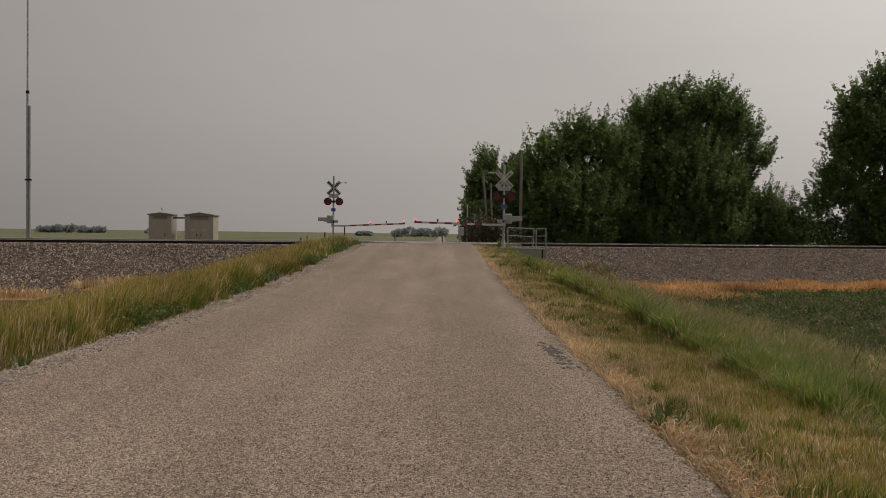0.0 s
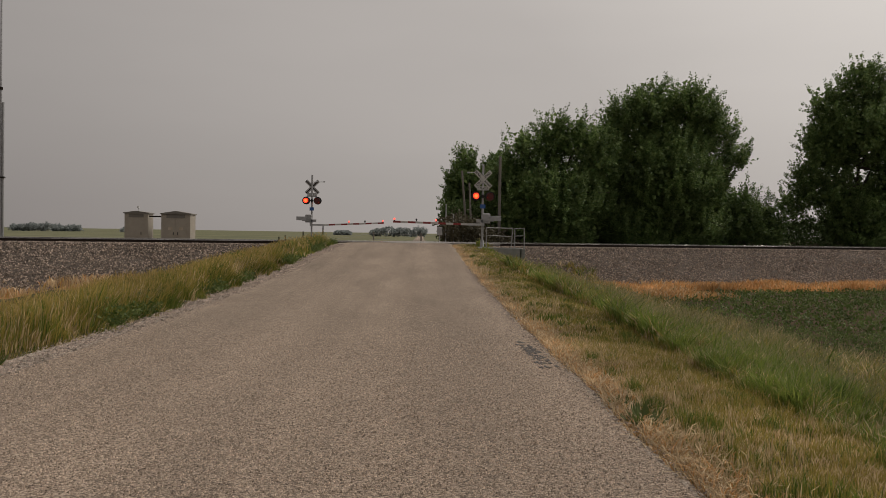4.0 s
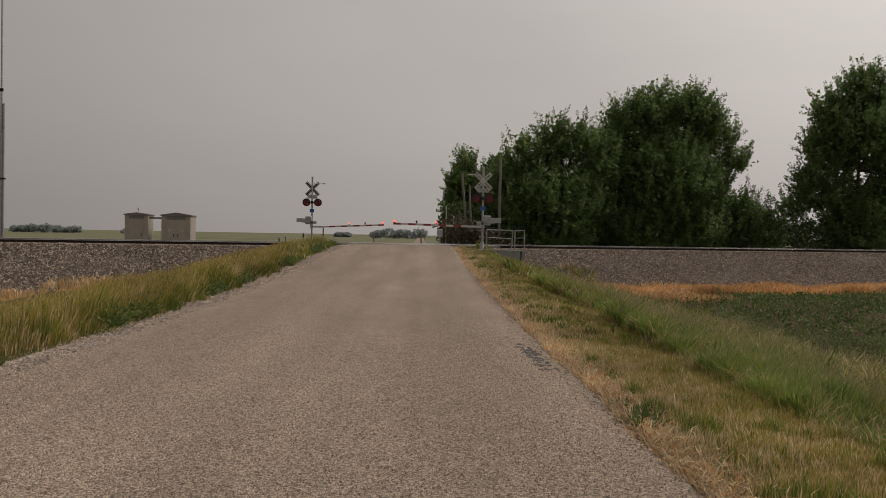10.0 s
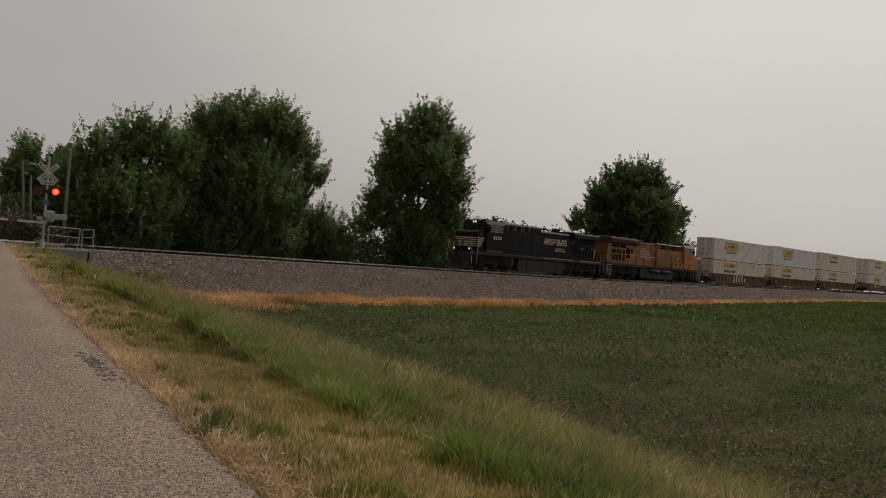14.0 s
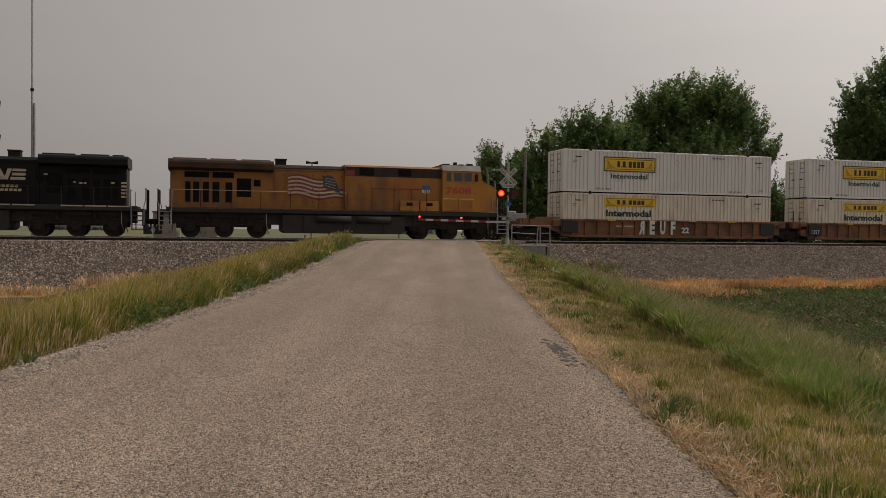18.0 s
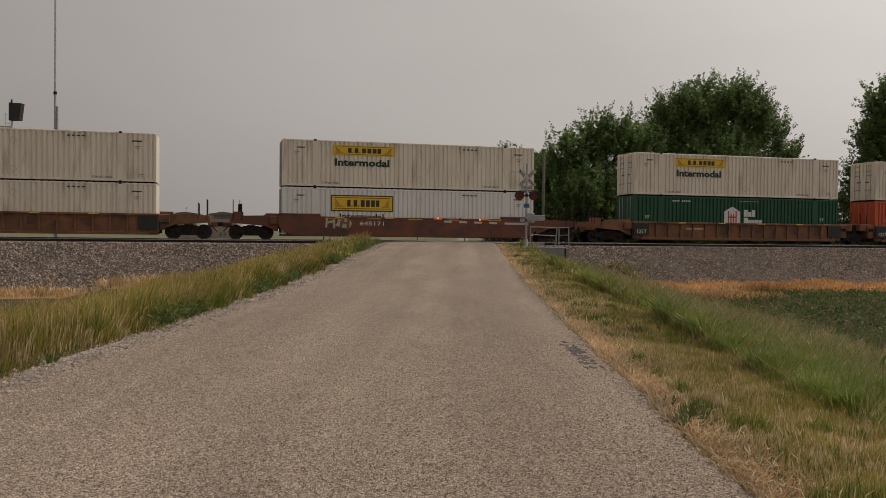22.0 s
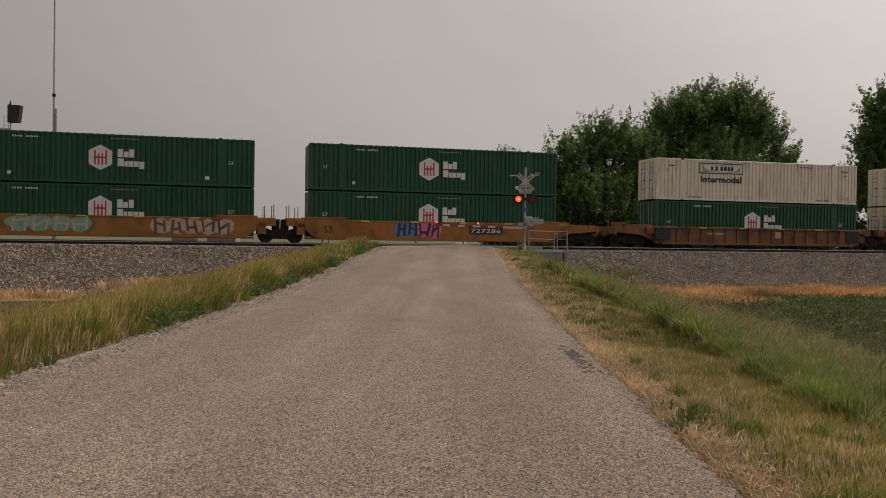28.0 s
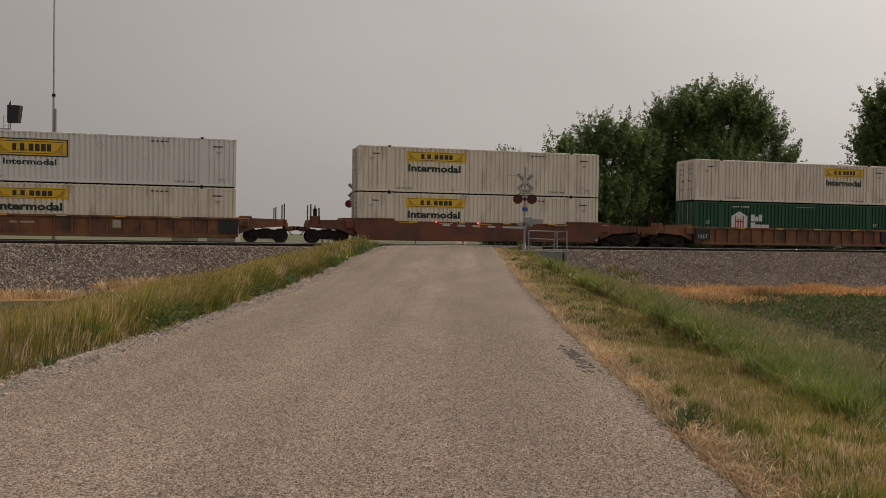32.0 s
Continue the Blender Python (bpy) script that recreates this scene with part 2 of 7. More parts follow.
M_HUT = mat("beige_shelter_paint", (0.38, 0.335, 0.275), (0.32, 0.28, 0.23), 2.0, 0.6, fine=0.06)
M_HUTROOF = mat("shelter_roof", (0.20, 0.18, 0.155), (0.16, 0.145, 0.125), 2.0, 0.6)
M_BARK = mat("bark", (0.075, 0.06, 0.047), (0.04, 0.033, 0.027), 6, 0.95, bump=1, bscale=14, fine=0.3)
M_POLE = mat("weathered_pole", (0.24, 0.215, 0.19), (0.15, 0.135, 0.12), 3, 0.9, bump=0.4, bscale=30, stretch=(6, 6, 0.6))
M_LEAF = leafy("maple_leaf", (0.06, 0.115, 0.032), (0.22, 0.29, 0.10), through_=0.4)
M_LEAFB = leafy("shrub_leaf", (0.055, 0.10, 0.03), (0.16, 0.215, 0.07), through_=0.4)
M_BRUSH = leafy("dark_brush", (0.06, 0.056, 0.034), (0.11, 0.092, 0.056), through_=0.2)
M_BLADE = leafy("green_blade", (0.06, 0.105, 0.017), (0.20, 0.235, 0.05), through_=0.45)
M_BLADEDEEP = leafy("deep_green_blade", (0.10, 0.16, 0.026), (0.26, 0.30, 0.065), through_=0.5)
M_BLADEY = leafy("yellowing_blade", (0.24, 0.205, 0.045), (0.43, 0.335, 0.095))
M_STRAW = leafy("straw_blade", (0.34, 0.24, 0.13), (0.76, 0.60, 0.38))
M_FOXTAIL = leafy("orange_dry_grass", (0.5, 0.27, 0.10), (0.66, 0.39, 0.17))
M_BEAN = leafy("bean_leaf", (0.052, 0.095, 0.023), (0.155, 0.198, 0.06))
M_STUBBLE = leafy("corn_stubble", (0.16, 0.12, 0.08), (0.40, 0.31, 0.21))
M_PLUME = leafy("golden_seed_head", (0.34, 0.24, 0.08), (0.56, 0.41, 0.16))
M_PLUMEG = leafy("grey_green_seed_head", (0.20, 0.20, 0.09), (0.40, 0.34, 0.19))
# Darker than the other leaves: the shrubs' self-shade is put into this colour.
M_SHADE = leafy("shaded_sapling_leaf", (0.045, 0.074, 0.027), (0.095, 0.128, 0.048), rough=0.85, through_=0.12, spec=0.05)
# Pale grey tones: distance haze is put into the leaf colour itself.
M_HAZEDTREE = leafy("hazed_far_tree_leaf", (0.285, 0.31, 0.305), (0.305, 0.33, 0.322), rand=0.06, through_=0.5)
# train
M_JB = mat("container_white", (0.77, 0.71, 0.60), (0.67, 0.61, 0.515), 0.8, 0.5, dirt=(0.40, 0.30, 0.21), dscale=2.6, dlow=0.54, dhigh=0.84, stretch=(1, 1, 0.2))
M_JBW = mat("container_clean_white", (0.74, 0.73, 0.70), (0.68, 0.67, 0.645), 0.8, 0.45, dirt=(0.5, 0.47, 0.42), dscale=1.0, dlow=0.66, dhigh=0.9, stretch=(1, 1, 0.35))
M_HUB = mat("container_green", (0.007, 0.075, 0.032), (0.005, 0.058, 0.025), 0.9, 0.55, dirt=(0.02, 0.085, 0.04), dscale=1.3, dlow=0.6, dhigh=0.85, stretch=(1, 1, 0.4))
M_OLIVE = mat("container_olive", (0.10, 0.128, 0.012), (0.082, 0.108, 0.011), 0.9, 0.55)
M_ORANGE = mat("container_orange", (0.56, 0.098, 0.036), (0.47, 0.08, 0.03), 0.9, 0.5, dirt=(0.52, 0.16, 0.09), dscale=1.3, dlow=0.62, dhigh=0.85, stretch=(1, 1, 0.4))
M_YEL = mat("yellow_decal", (0.72, 0.46, 0.02), (0.66, 0.42, 0.02), 2, 0.5)
M_DECALBLK = mat("black_decal", (0.02, 0.02, 0.018), (0.03, 0.03, 0.026), 2, 0.5)
M_DECALGRN = mat("dark_green_decal", (0.007, 0.033, 0.02), (0.007, 0.028, 0.017), 2, 0.5)
M_DECALWHT = mat("white_decal", (0.68, 0.68, 0.66), (0.58, 0.58, 0.56), 2, 0.5)
M_DECALRED = mat("red_decal", (0.42, 0.04, 0.05), (0.38, 0.035, 0.045), 2, 0.5)
M_WELL = mat("well_brown", (0.25, 0.105, 0.042), (0.17, 0.072, 0.032), 0.8, 0.7, dirt=(0.07, 0.04, 0.028), dscale=1.1, dlow=0.46, dhigh=0.7, fine=0.08)
M_WELLRED = mat("well_red_brown", (0.17, 0.058, 0.03), (0.12, 0.042, 0.024), 0.8, 0.7, dirt=(0.06, 0.035, 0.028), dscale=0.9, dlow=0.48, dhigh=0.7, fine=0.08)
M_WELLYEL = mat("well_yellow", (0.35, 0.145, 0.027), (0.27, 0.108, 0.022), 0.8, 0.7, dirt=(0.10, 0.05, 0.026), dscale=1.1, dlow=0.5, dhigh=0.78, fine=0.08)
M_TRUCK = mat("truck_grime", (0.020, 0.016, 0.014), (0.038, 0.029, 0.023), 5, 0.9, spec=0.15)
M_WHEEL = mat("wheel_steel", (0.05, 0.038, 0.03), (0.03, 0.024, 0.02), 6, 0.6, metal=0.4)
M_NS = mat("loco_black", (0.007, 0.007, 0.009), (0.012, 0.012, 0.012), 0.8, 0.5, dirt=(0.03, 0.024, 0.02), dscale=0.7, dlow=0.58, dhigh=0.85, spec=0.15)
M_NSFRAME = mat("loco_frame_grime", (0.016, 0.014, 0.013), (0.03, 0.024, 0.02), 1.5, 0.75)
M_UP = mat("loco_yellow", (0.32, 0.13, 0.018), (0.21, 0.082, 0.014), 0.7, 0.55, dirt=(0.10, 0.05, 0.022), dscale=0.7, dlow=0.48, dhigh=0.72, stretch=(1, 1, 0.5))
M_UPROOF = mat("loco_grey_roof", (0.028, 0.022, 0.019), (0.05, 0.036, 0.028), 1.0, 0.75, spec=0.2)
M_GLASS = mat("cab_glass", (0.02, 0.022, 0.025), (0.025, 0.028, 0.03), 2, 0.08, spec=0.8)
M_LOUVRE = mat("grille_dark", (0.008, 0.007, 0.007), (0.016, 0.014, 0.012), 3, 0.9, spec=0.1)
M_HEADLAMP = mat("lit_headlamp", (1.0, 0.85, 0.6), (1.0, 0.85, 0.6), 2, 0.4, glow=0.5)
M_GRAFBLUE = mat("graffiti_blue", (0.05, 0.16, 0.42), (0.06, 0.2, 0.5), 2, 0.6)
M_GRAFPINK = mat("graffiti_pink", (0.55, 0.10, 0.22), (0.6, 0.16, 0.3), 2, 0.6)
M_GRAFMINT = mat("graffiti_mint", (0.22, 0.38, 0.28), (0.17, 0.3, 0.22), 2, 0.6)
M_GRAFPALE = mat("graffiti_pale", (0.38, 0.30, 0.22), (0.5, 0.42, 0.34), 2, 0.6)
M_TAR = mat("tar", (0.03, 0.027, 0.025), (0.07, 0.06, 0.052), 4, 0.8, bump=0.5, bscale=60, fine=0.4)
M_FLAGRED = mat("faded_red", (0.20, 0.035, 0.032), (0.16, 0.03, 0.028), 2, 0.6)
M_WEED = leafy("weed_leaf", (0.06, 0.095, 0.024), (0.15, 0.18, 0.05))
M_CHIP = mat("stone_chip", (0.44, 0.347, 0.27), (0.30, 0.233, 0.18), 3.0, 0.9, rand=0.6, spec=0.2)
M_UPWING = mat("loco_sooty_brown", (0.085, 0.045, 0.026), (0.04, 0.025, 0.018), 0.8, 0.75, spec=0.2)
M_FLAGPALE = mat("faded_flag_white", (0.46, 0.36, 0.28), (0.38, 0.28, 0.2), 2, 0.6)
M_DULLGALV = mat("dull_galvanised_pipe", (0.33, 0.33, 0.325), (0.24, 0.24, 0.235), 5.0, 0.6, metal=0.3)
M_CABROOF = mat("dusty_cab_roof", (0.24, 0.22, 0.195), (0.16, 0.145, 0.125), 1.2, 0.7)
# Raised above the hood yellow: brightness of the cab's sky-facing end is painted in.
M_UPCABLIT = mat("loco_cab_lit_yellow", (0.42, 0.18, 0.022), (0.33, 0.135, 0.02), 0.9, 0.5, dirt=(0.16, 0.075, 0.025), dscale=0.9, dlow=0.52, dhigh=0.78)
M_NUMRED = mat("cab_number_red", (0.42, 0.055, 0.03), (0.34, 0.045, 0.026), 2, 0.55)

# ---- geometry helpers ----
class Shape:
    """Collects boxes, tubes and prisms into one mesh."""

    def __init__(self):
        self.v, self.f = [], []

    def add(self, verts, faces):
        k = len(self.v)
        self.v += [tuple(p) for p in verts]
        self.f += [tuple(i + k for i in q) for q in faces]
        return self

    def box(self, x0, x1, y0, y1, z0, z1, c=0.0):
        """A box; c chamfers its long vertical and top edges."""
        if c <= 0:
            return self.add([(x, y, z) for z in (z0, z1) for y in (y0, y1) for x in (x0, x1)],
                            [(0, 2, 3, 1), (4, 5, 7, 6), (0, 1, 5, 4), (2, 6, 7, 3), (0, 4, 6, 2), (1, 3, 7, 5)])
        ring = [(x0 + c, y0), (x1 - c, y0), (x1, y0 + c), (x1, y1 - c), (x1 - c, y1), (x0 + c, y1), (x0, y1 - c), (x0, y0 + c)]
        inner = [(min(max(x, x0 + c), x1 - c), min(max(y, y0 + c), y1 - c)) for x, y in ring]
        vs = [(x, y, z0) for x, y in ring] + [(x, y, z1 - c) for x, y in ring] + [(x, y, z1) for x, y in inner]
        fs = [tuple(range(7, -1, -1)), tuple(range(16, 24))]
        for a in range(8):
            b = (a + 1) % 8
            fs += [(a, b, 8 + b, 8 + a), (8 + a, 8 + b, 16 + b, 16 + a)]
        return self.add(vs, fs)

    def tube(self, p0, p1, r, n=8, r1=None):
        p0, p1 = Vector(p0), Vector(p1)
        r1 = r if r1 is None else r1
        d = (p1 - p0).normalized()
        a = d.orthogonal().normalized()
        b = d.cross(a)
        vs = []
        for p, q in ((p0, r), (p1, r1)):
            vs += [p + (a * math.cos(2 * math.pi * i / n) + b * math.sin(2 * math.pi * i / n)) * q for i in range(n)]
        fs = [(i, (i + 1) % n, n + (i + 1) % n, n + i) for i in range(n)] + [tuple(range(n - 1, -1, -1)), tuple(range(n, 2 * n))]
        return self.add(vs, fs)

    def path(self, pts, r, n=6):
        for a, b in zip(pts, pts[1:]):
            self.tube(a, b, r, n)
        return self

    def prism(self, poly, axis, a, b):
        """A polygon of (u, w) pushed from a to b: axis y takes (x, z), axis x takes (y, z), axis z takes (x, y)."""
        put = {"y": lambda u, w, t: (u, t, w), "x": lambda u, w, t: (t, u, w), "z": lambda u, w, t: (u, w, t)}[axis]
        n = len(poly)
        vs = [put(u, w, a) for u, w in poly] + [put(u, w, b) for u, w in poly]
        fs = [(i, (i + 1) % n, n + (i + 1) % n, n + i) for i in range(n)] + [tuple(range(n - 1, -1, -1)), tuple(range(n, 2 * n))]
        return self.add(vs, fs)

    def mesh(self, name, material, smooth=False):
        me = bpy.data.meshes.new(name)
        me.from_pydata(self.v, [], self.f)
        me.materials.append(material)
        b = bmesh.new(); b.from_mesh(me)
        bmesh.ops.recalc_face_normals(b, faces=b.faces)
        b.to_mesh(me); b.free()
        if smooth:
            me.polygons.foreach_set("use_smooth", [True] * len(me.polygons))
        return me


def part(name, shape, material, parent, label="", smooth=False):
    me = shape.mesh(name, material, smooth) if isinstance(shape, Shape) else shape
    ob = new(name, me)
    ob.parent = parent
    if label:
        tagged(ob, label)
    return ob


def thing(name, label, category, group="", at=None):
    ob = tagged(new(name), label, category, group)
    ob.empty_display_size = 0.3
    if at is not None:
        ob.matrix_basis = at
    return ob


def raw_mesh(name, verts, faces, materials, index=None, smooth=False):
    """A mesh straight from arrays; faces all have the same number of corners."""
    verts, faces = np.asarray(verts, np.float32), np.asarray(faces, np.int32)
    me = bpy.data.meshes.new(name)
    me.vertices.add(len(verts)); me.vertices.foreach_set("co", verts.ravel())
    k = faces.shape[1]
    me.loops.add(faces.size); me.loops.foreach_set("vertex_index", faces.ravel())
    me.polygons.add(len(faces)); me.polygons.foreach_set("loop_start", np.arange(0, faces.size, k, dtype=np.int32))
    for m in materials:
        me.materials.append(m)
    if index is not None:
        me.polygons.foreach_set("material_index", np.asarray(index, np.int32))
    me.polygons.foreach_set("use_smooth", np.full(len(faces), smooth))
    me.update(calc_edges=True)
    return me


TEXTS = {}


def lettering(body, height, material, parent, at, label="", width=None, bold=0.0, name="lettering"):
    """Flat raised letters in the built-in font, facing the near side of its thing; at is the middle (x, y, z). Letters stand 4 mm proud."""
    key = (body, round(bold, 3))
    if key not in TEXTS:
        cu = bpy.data.curves.new("lettering", "FONT")
        cu.body, cu.align_x, cu.align_y, cu.size, cu.resolution_u = body, "CENTER", "CENTER", 1.0, 2
        cu.offset, cu.extrude = bold, 0.004
        tmp = bpy.data.objects.new("lettering", cu)
        scene.collection.objects.link(tmp)
        bpy.context.view_layer.update()
        me = bpy.data.meshes.new_from_object(tmp.evaluated_get(bpy.context.evaluated_depsgraph_get()))
        co = np.empty(len(me.vertices) * 3, np.float32); me.vertices.foreach_get("co", co); co = co.reshape(-1, 3)
        mid = (co.max(0) + co.min(0)) / 2
        size = co.max(0) - co.min(0)
        co[:, :2] = (co[:, :2] - mid[:2]) / size[1]
        me.vertices.foreach_set("co", co.ravel()); me.update()
        bpy.data.objects.remove(tmp)
        TEXTS[key] = (me, size[0] / size[1])
    me, ratio = TEXTS[key]
    mkey = (key, material.name)
    if mkey not in TEXTS:
        m2 = me.copy(); m2.materials.clear(); m2.materials.append(material); TEXTS[mkey] = m2
    ob = new(name, TEXTS[mkey])
    ob.parent = parent
    sx = height if width is None else width / ratio
    ob.matrix_basis = Matrix.Translation(at) @ Euler((radians(90), 0, 0)).to_matrix().to_4x4() @ Matrix.Diagonal((sx, height, 1, 1))
    if label:
        tagged(ob, label)
    return ob


# ---- plan: road along y, two tracks across it at an angle ----
ANGLE = radians(15.96)
CA, SA = math.cos(ANGLE), math.sin(ANGLE)
Y_TRACK = 54.73            # the far track's middle where it meets x = 0
NEAR = -4.4                # the near track's middle, across the line
RAIL = 0.91                # top of rail
ROAD_L, ROAD_R = -4.55, 1.62


def grade(s):
    """Top of rail: level by the crossing, climbing gently to the right."""
    return RAIL + 0.0085 * min(max(0.0, s - 58), 240)


def on_line(s, d=0.0, z=0.0):
    """The point s metres along the line from the crossing, d across it (away from the road's start), z above the rail."""
    return Vector((s * CA - d * SA, Y_TRACK + s * SA + d * CA, grade(s) + z))


def steps(v, table):
    return np.interp(v, [a for a, _ in table], [b for _, b in table])


def smooth01(v):
    v = np.clip(v, 0, 1)
    return v * v * (3 - 2 * v)


def road_z(y):
    return steps(y, [(-60, -0.15), (0, 0), (12, 0.0), (20, 0.08), (28, 0.26), (36, 0.55), (41, 0.74), (46, 0.85), (48.5, 0.895), (58, 0.895), (64, 0.78), (80, -0.1), (110, -1.4), (140, -2.4), (180, -2.8), (400, -2.86), (4000, -2.86)])


def ground_z(x, y):
    """Height of the bare ground."""
    x, y = np.asarray(x, float), np.asarray(y, float)
    s = x * CA + (y - Y_TRACK) * SA
    d = -x * SA + (y - Y_TRACK) * CA
    rise = 0.0085 * np.clip(s - 58, 0, 240)
    field = -1.55 + 1.55 * smooth01((s - 25) / 95)
    back = smooth01((d - 30) / 70)
    far = -2.0 + 1.6 * smooth01((s - 25) / 95) * (1 - back) - 1.0 * back
    flat = field + (far - field) * smooth01((d + 2) / 12)
    bed_top = RAIL + rise - 0.40
    bank = np.where(d < NEAR, bed_top - np.clip(NEAR - 2.1 - d, 0, 99) / 1.75, bed_top - np.clip(d - 2.1, 0, 99) / 1.9)
    rz = road_z(y)
    gone = 1 - smooth01((y - 55) / 60)
    out = np.maximum(np.clip(ROAD_L - 0.05 - x, 0, 999), np.clip(x - ROAD_R - 0.1, 0, 999))
    side = np.where(x > 0, steps(out, [(0, -0.10), (0.25, -0.09), (0.5, -0.05), (1.2, -0.08), (2.6, -0.3), (5.0, -1.05), (7.5, -1.62), (9, -1.6), (30, -1.6)]),
                    steps(out, [(0, -0.10), (0.25, -0.09), (0.5, -0.06), (1.0, -0.1), (2.2, -0.35), (4.5, -1.2), (6.5, -1.7), (30, -1.7)]))
    side = np.where((x > 0) & (out > 1.0), side * (1 + np.clip(rz, 0, 1) * 1.15 * smooth01((out - 1.0) / 2.5)), side)
    over = np.where(out <= 0, -0.12, side)
    apron = rz + over
    pad = 0.15 - 3.0 * np.clip(np.maximum(np.abs(x + 19.4) - 4.5, np.abs(y - 60.5) - 4.0) / 4.0, 0, 9)
    z = np.maximum(np.maximum(flat, bank), pad)
    z = np.where(out < 12, np.maximum(z, np.where(apron > flat - 0.02, apron, flat)), z)
    return z


def axis(marks):
    out = []
    for a, b, st in marks:
        out += list(np.arange(a, b, st))
    return np.array(out + [marks[-1][1]])


gx = axis([(-4000, -800, 400), (-800, -200, 60), (-200, -60, 7), (-60, -14, 1.2), (-14, 14, 0.35), (14, 60, 1.2), (60, 200, 5), (200, 800, 50), (800, 4000, 400)])
gy = axis([(-1500, -100, 200), (-100, -10, 10), (-10, 2, 1.5), (2, 75, 0.6), (75, 150, 4), (150, 400, 25), (400, 4000, 300)])
GX, GY = np.meshgrid(gx, gy)
GZ = ground_z(GX, GY)
wob = np.random.RandomState(3).randn(*GX.shape)
GZ = GZ + np.where((np.abs(GX) < 60) & (GY < 75), wob * 0.015, 0)
nx, ny = len(gx), len(gy)
idx = np.arange(nx * ny).reshape(ny, nx)
quads = np.stack([idx[:-1, :-1], idx[:-1, 1:], idx[1:, 1:], idx[1:, :-1]], -1).reshape(-1, 4)
cx, cy = GX.ravel()[quads].mean(1), GY.ravel()[quads].mean(1)
cs, cd = cx * CA + (cy - Y_TRACK) * SA, -cx * SA + (cy - Y_TRACK) * CA
zone = np.zeros(len(quads), int)                                     # 0 turf
zone[(cx > 8.7 + 0.09 * np.clip(cy - 24, 0, 30)) & (cd < -13.4)] = 1                                  # 1 field soil
zone[(cx > 6.5) & (cd >= -13.4) & (cd < -10)] = 2                    # 2 dry grass
zone[(cx < -11) & (cd < -9) & (cd > -14)] = 2
zone[(cd > 14)] = 3                                                  # 3 far field
ground = new("ground", raw_mesh("ground", np.stack([GX, GY, GZ], -1).reshape(-1, 3), quads, [M_TURF, M_SOIL, M_STRAWBED, M_FARFIELD], zone, True))
tagged(ground, "flat farmland with grass verges and a young bean field", "ground", kind="structure")

# road sheet with a crown, over a gravel shoulder
rng = np.random.RandomState(5)
ry = axis([(-40, 0, 4), (0, 60, 0.25), (60, 120, 2), (120, 400, 20), (400, 2500, 300)])


def edge_noise(y, seed, amp):
    return np.array([noise.fractal(Vector((v * 0.45, seed, 0)), 1.0, 2.0, 3) for v in y]) * amp


def strip(name, left, right, lift, material, label, crown=0.0, edge=0.0):
    el, er = edge_noise(ry, 1.7 if edge > 0 else 9, abs(edge)), edge_noise(ry, 4.2, abs(edge))
    fr = np.array([0, 0.04, 0.12, 0.25, 0.4, 0.5, 0.6, 0.75, 0.88, 0.96, 1.0])
    xs = (left + el)[:, None] * (1 - fr) + (right + er)[:, None] * fr
    zs = road_z(ry)[:, None] + lift - crown * (2 * np.abs(fr - 0.5)) ** 2
    vs = np.stack([xs, np.repeat(ry[:, None], len(fr), 1), zs], -1).reshape(-1, 3)
    i = np.arange(len(ry) * len(fr)).reshape(len(ry), len(fr))
    q = np.stack([i[:-1, :-1], i[:-1, 1:], i[1:, 1:], i[1:, :-1]], -1).reshape(-1, 4)
    return tagged(new(name, raw_mesh(name, vs, q, [material], None, True)), label, name, kind="structure")


strip("shoulder", ROAD_L - 0.16, ROAD_R + 0.08, -0.014, M_GRAVEL, "pale crushed stone along the road's edges", 0.03, -0.07)
strip("road", ROAD_L + 0.30, ROAD_R, 0.0, M_ASPHALT, "worn grey-brown chip seal country road", 0.02, 0.06)

# ---- the double track ----
def along(a, b, st):
    return list(np.arange(a, b, st)) + [b]


def sweep(profile, ss, d0):
    """A closed (d, z) outline carried along the line."""
    k = len(profile)
    vs, fs = [], []
    for s in ss:
        vs += [on_line(s, d0 + d, z) for d, z in profile]
    for i in range(len(ss) - 1):
        for j in range(k):
            a, b = i * k + j, i * k + (j + 1) % k
            fs.append((a, b, b + k, a + k))
    return vs, fs


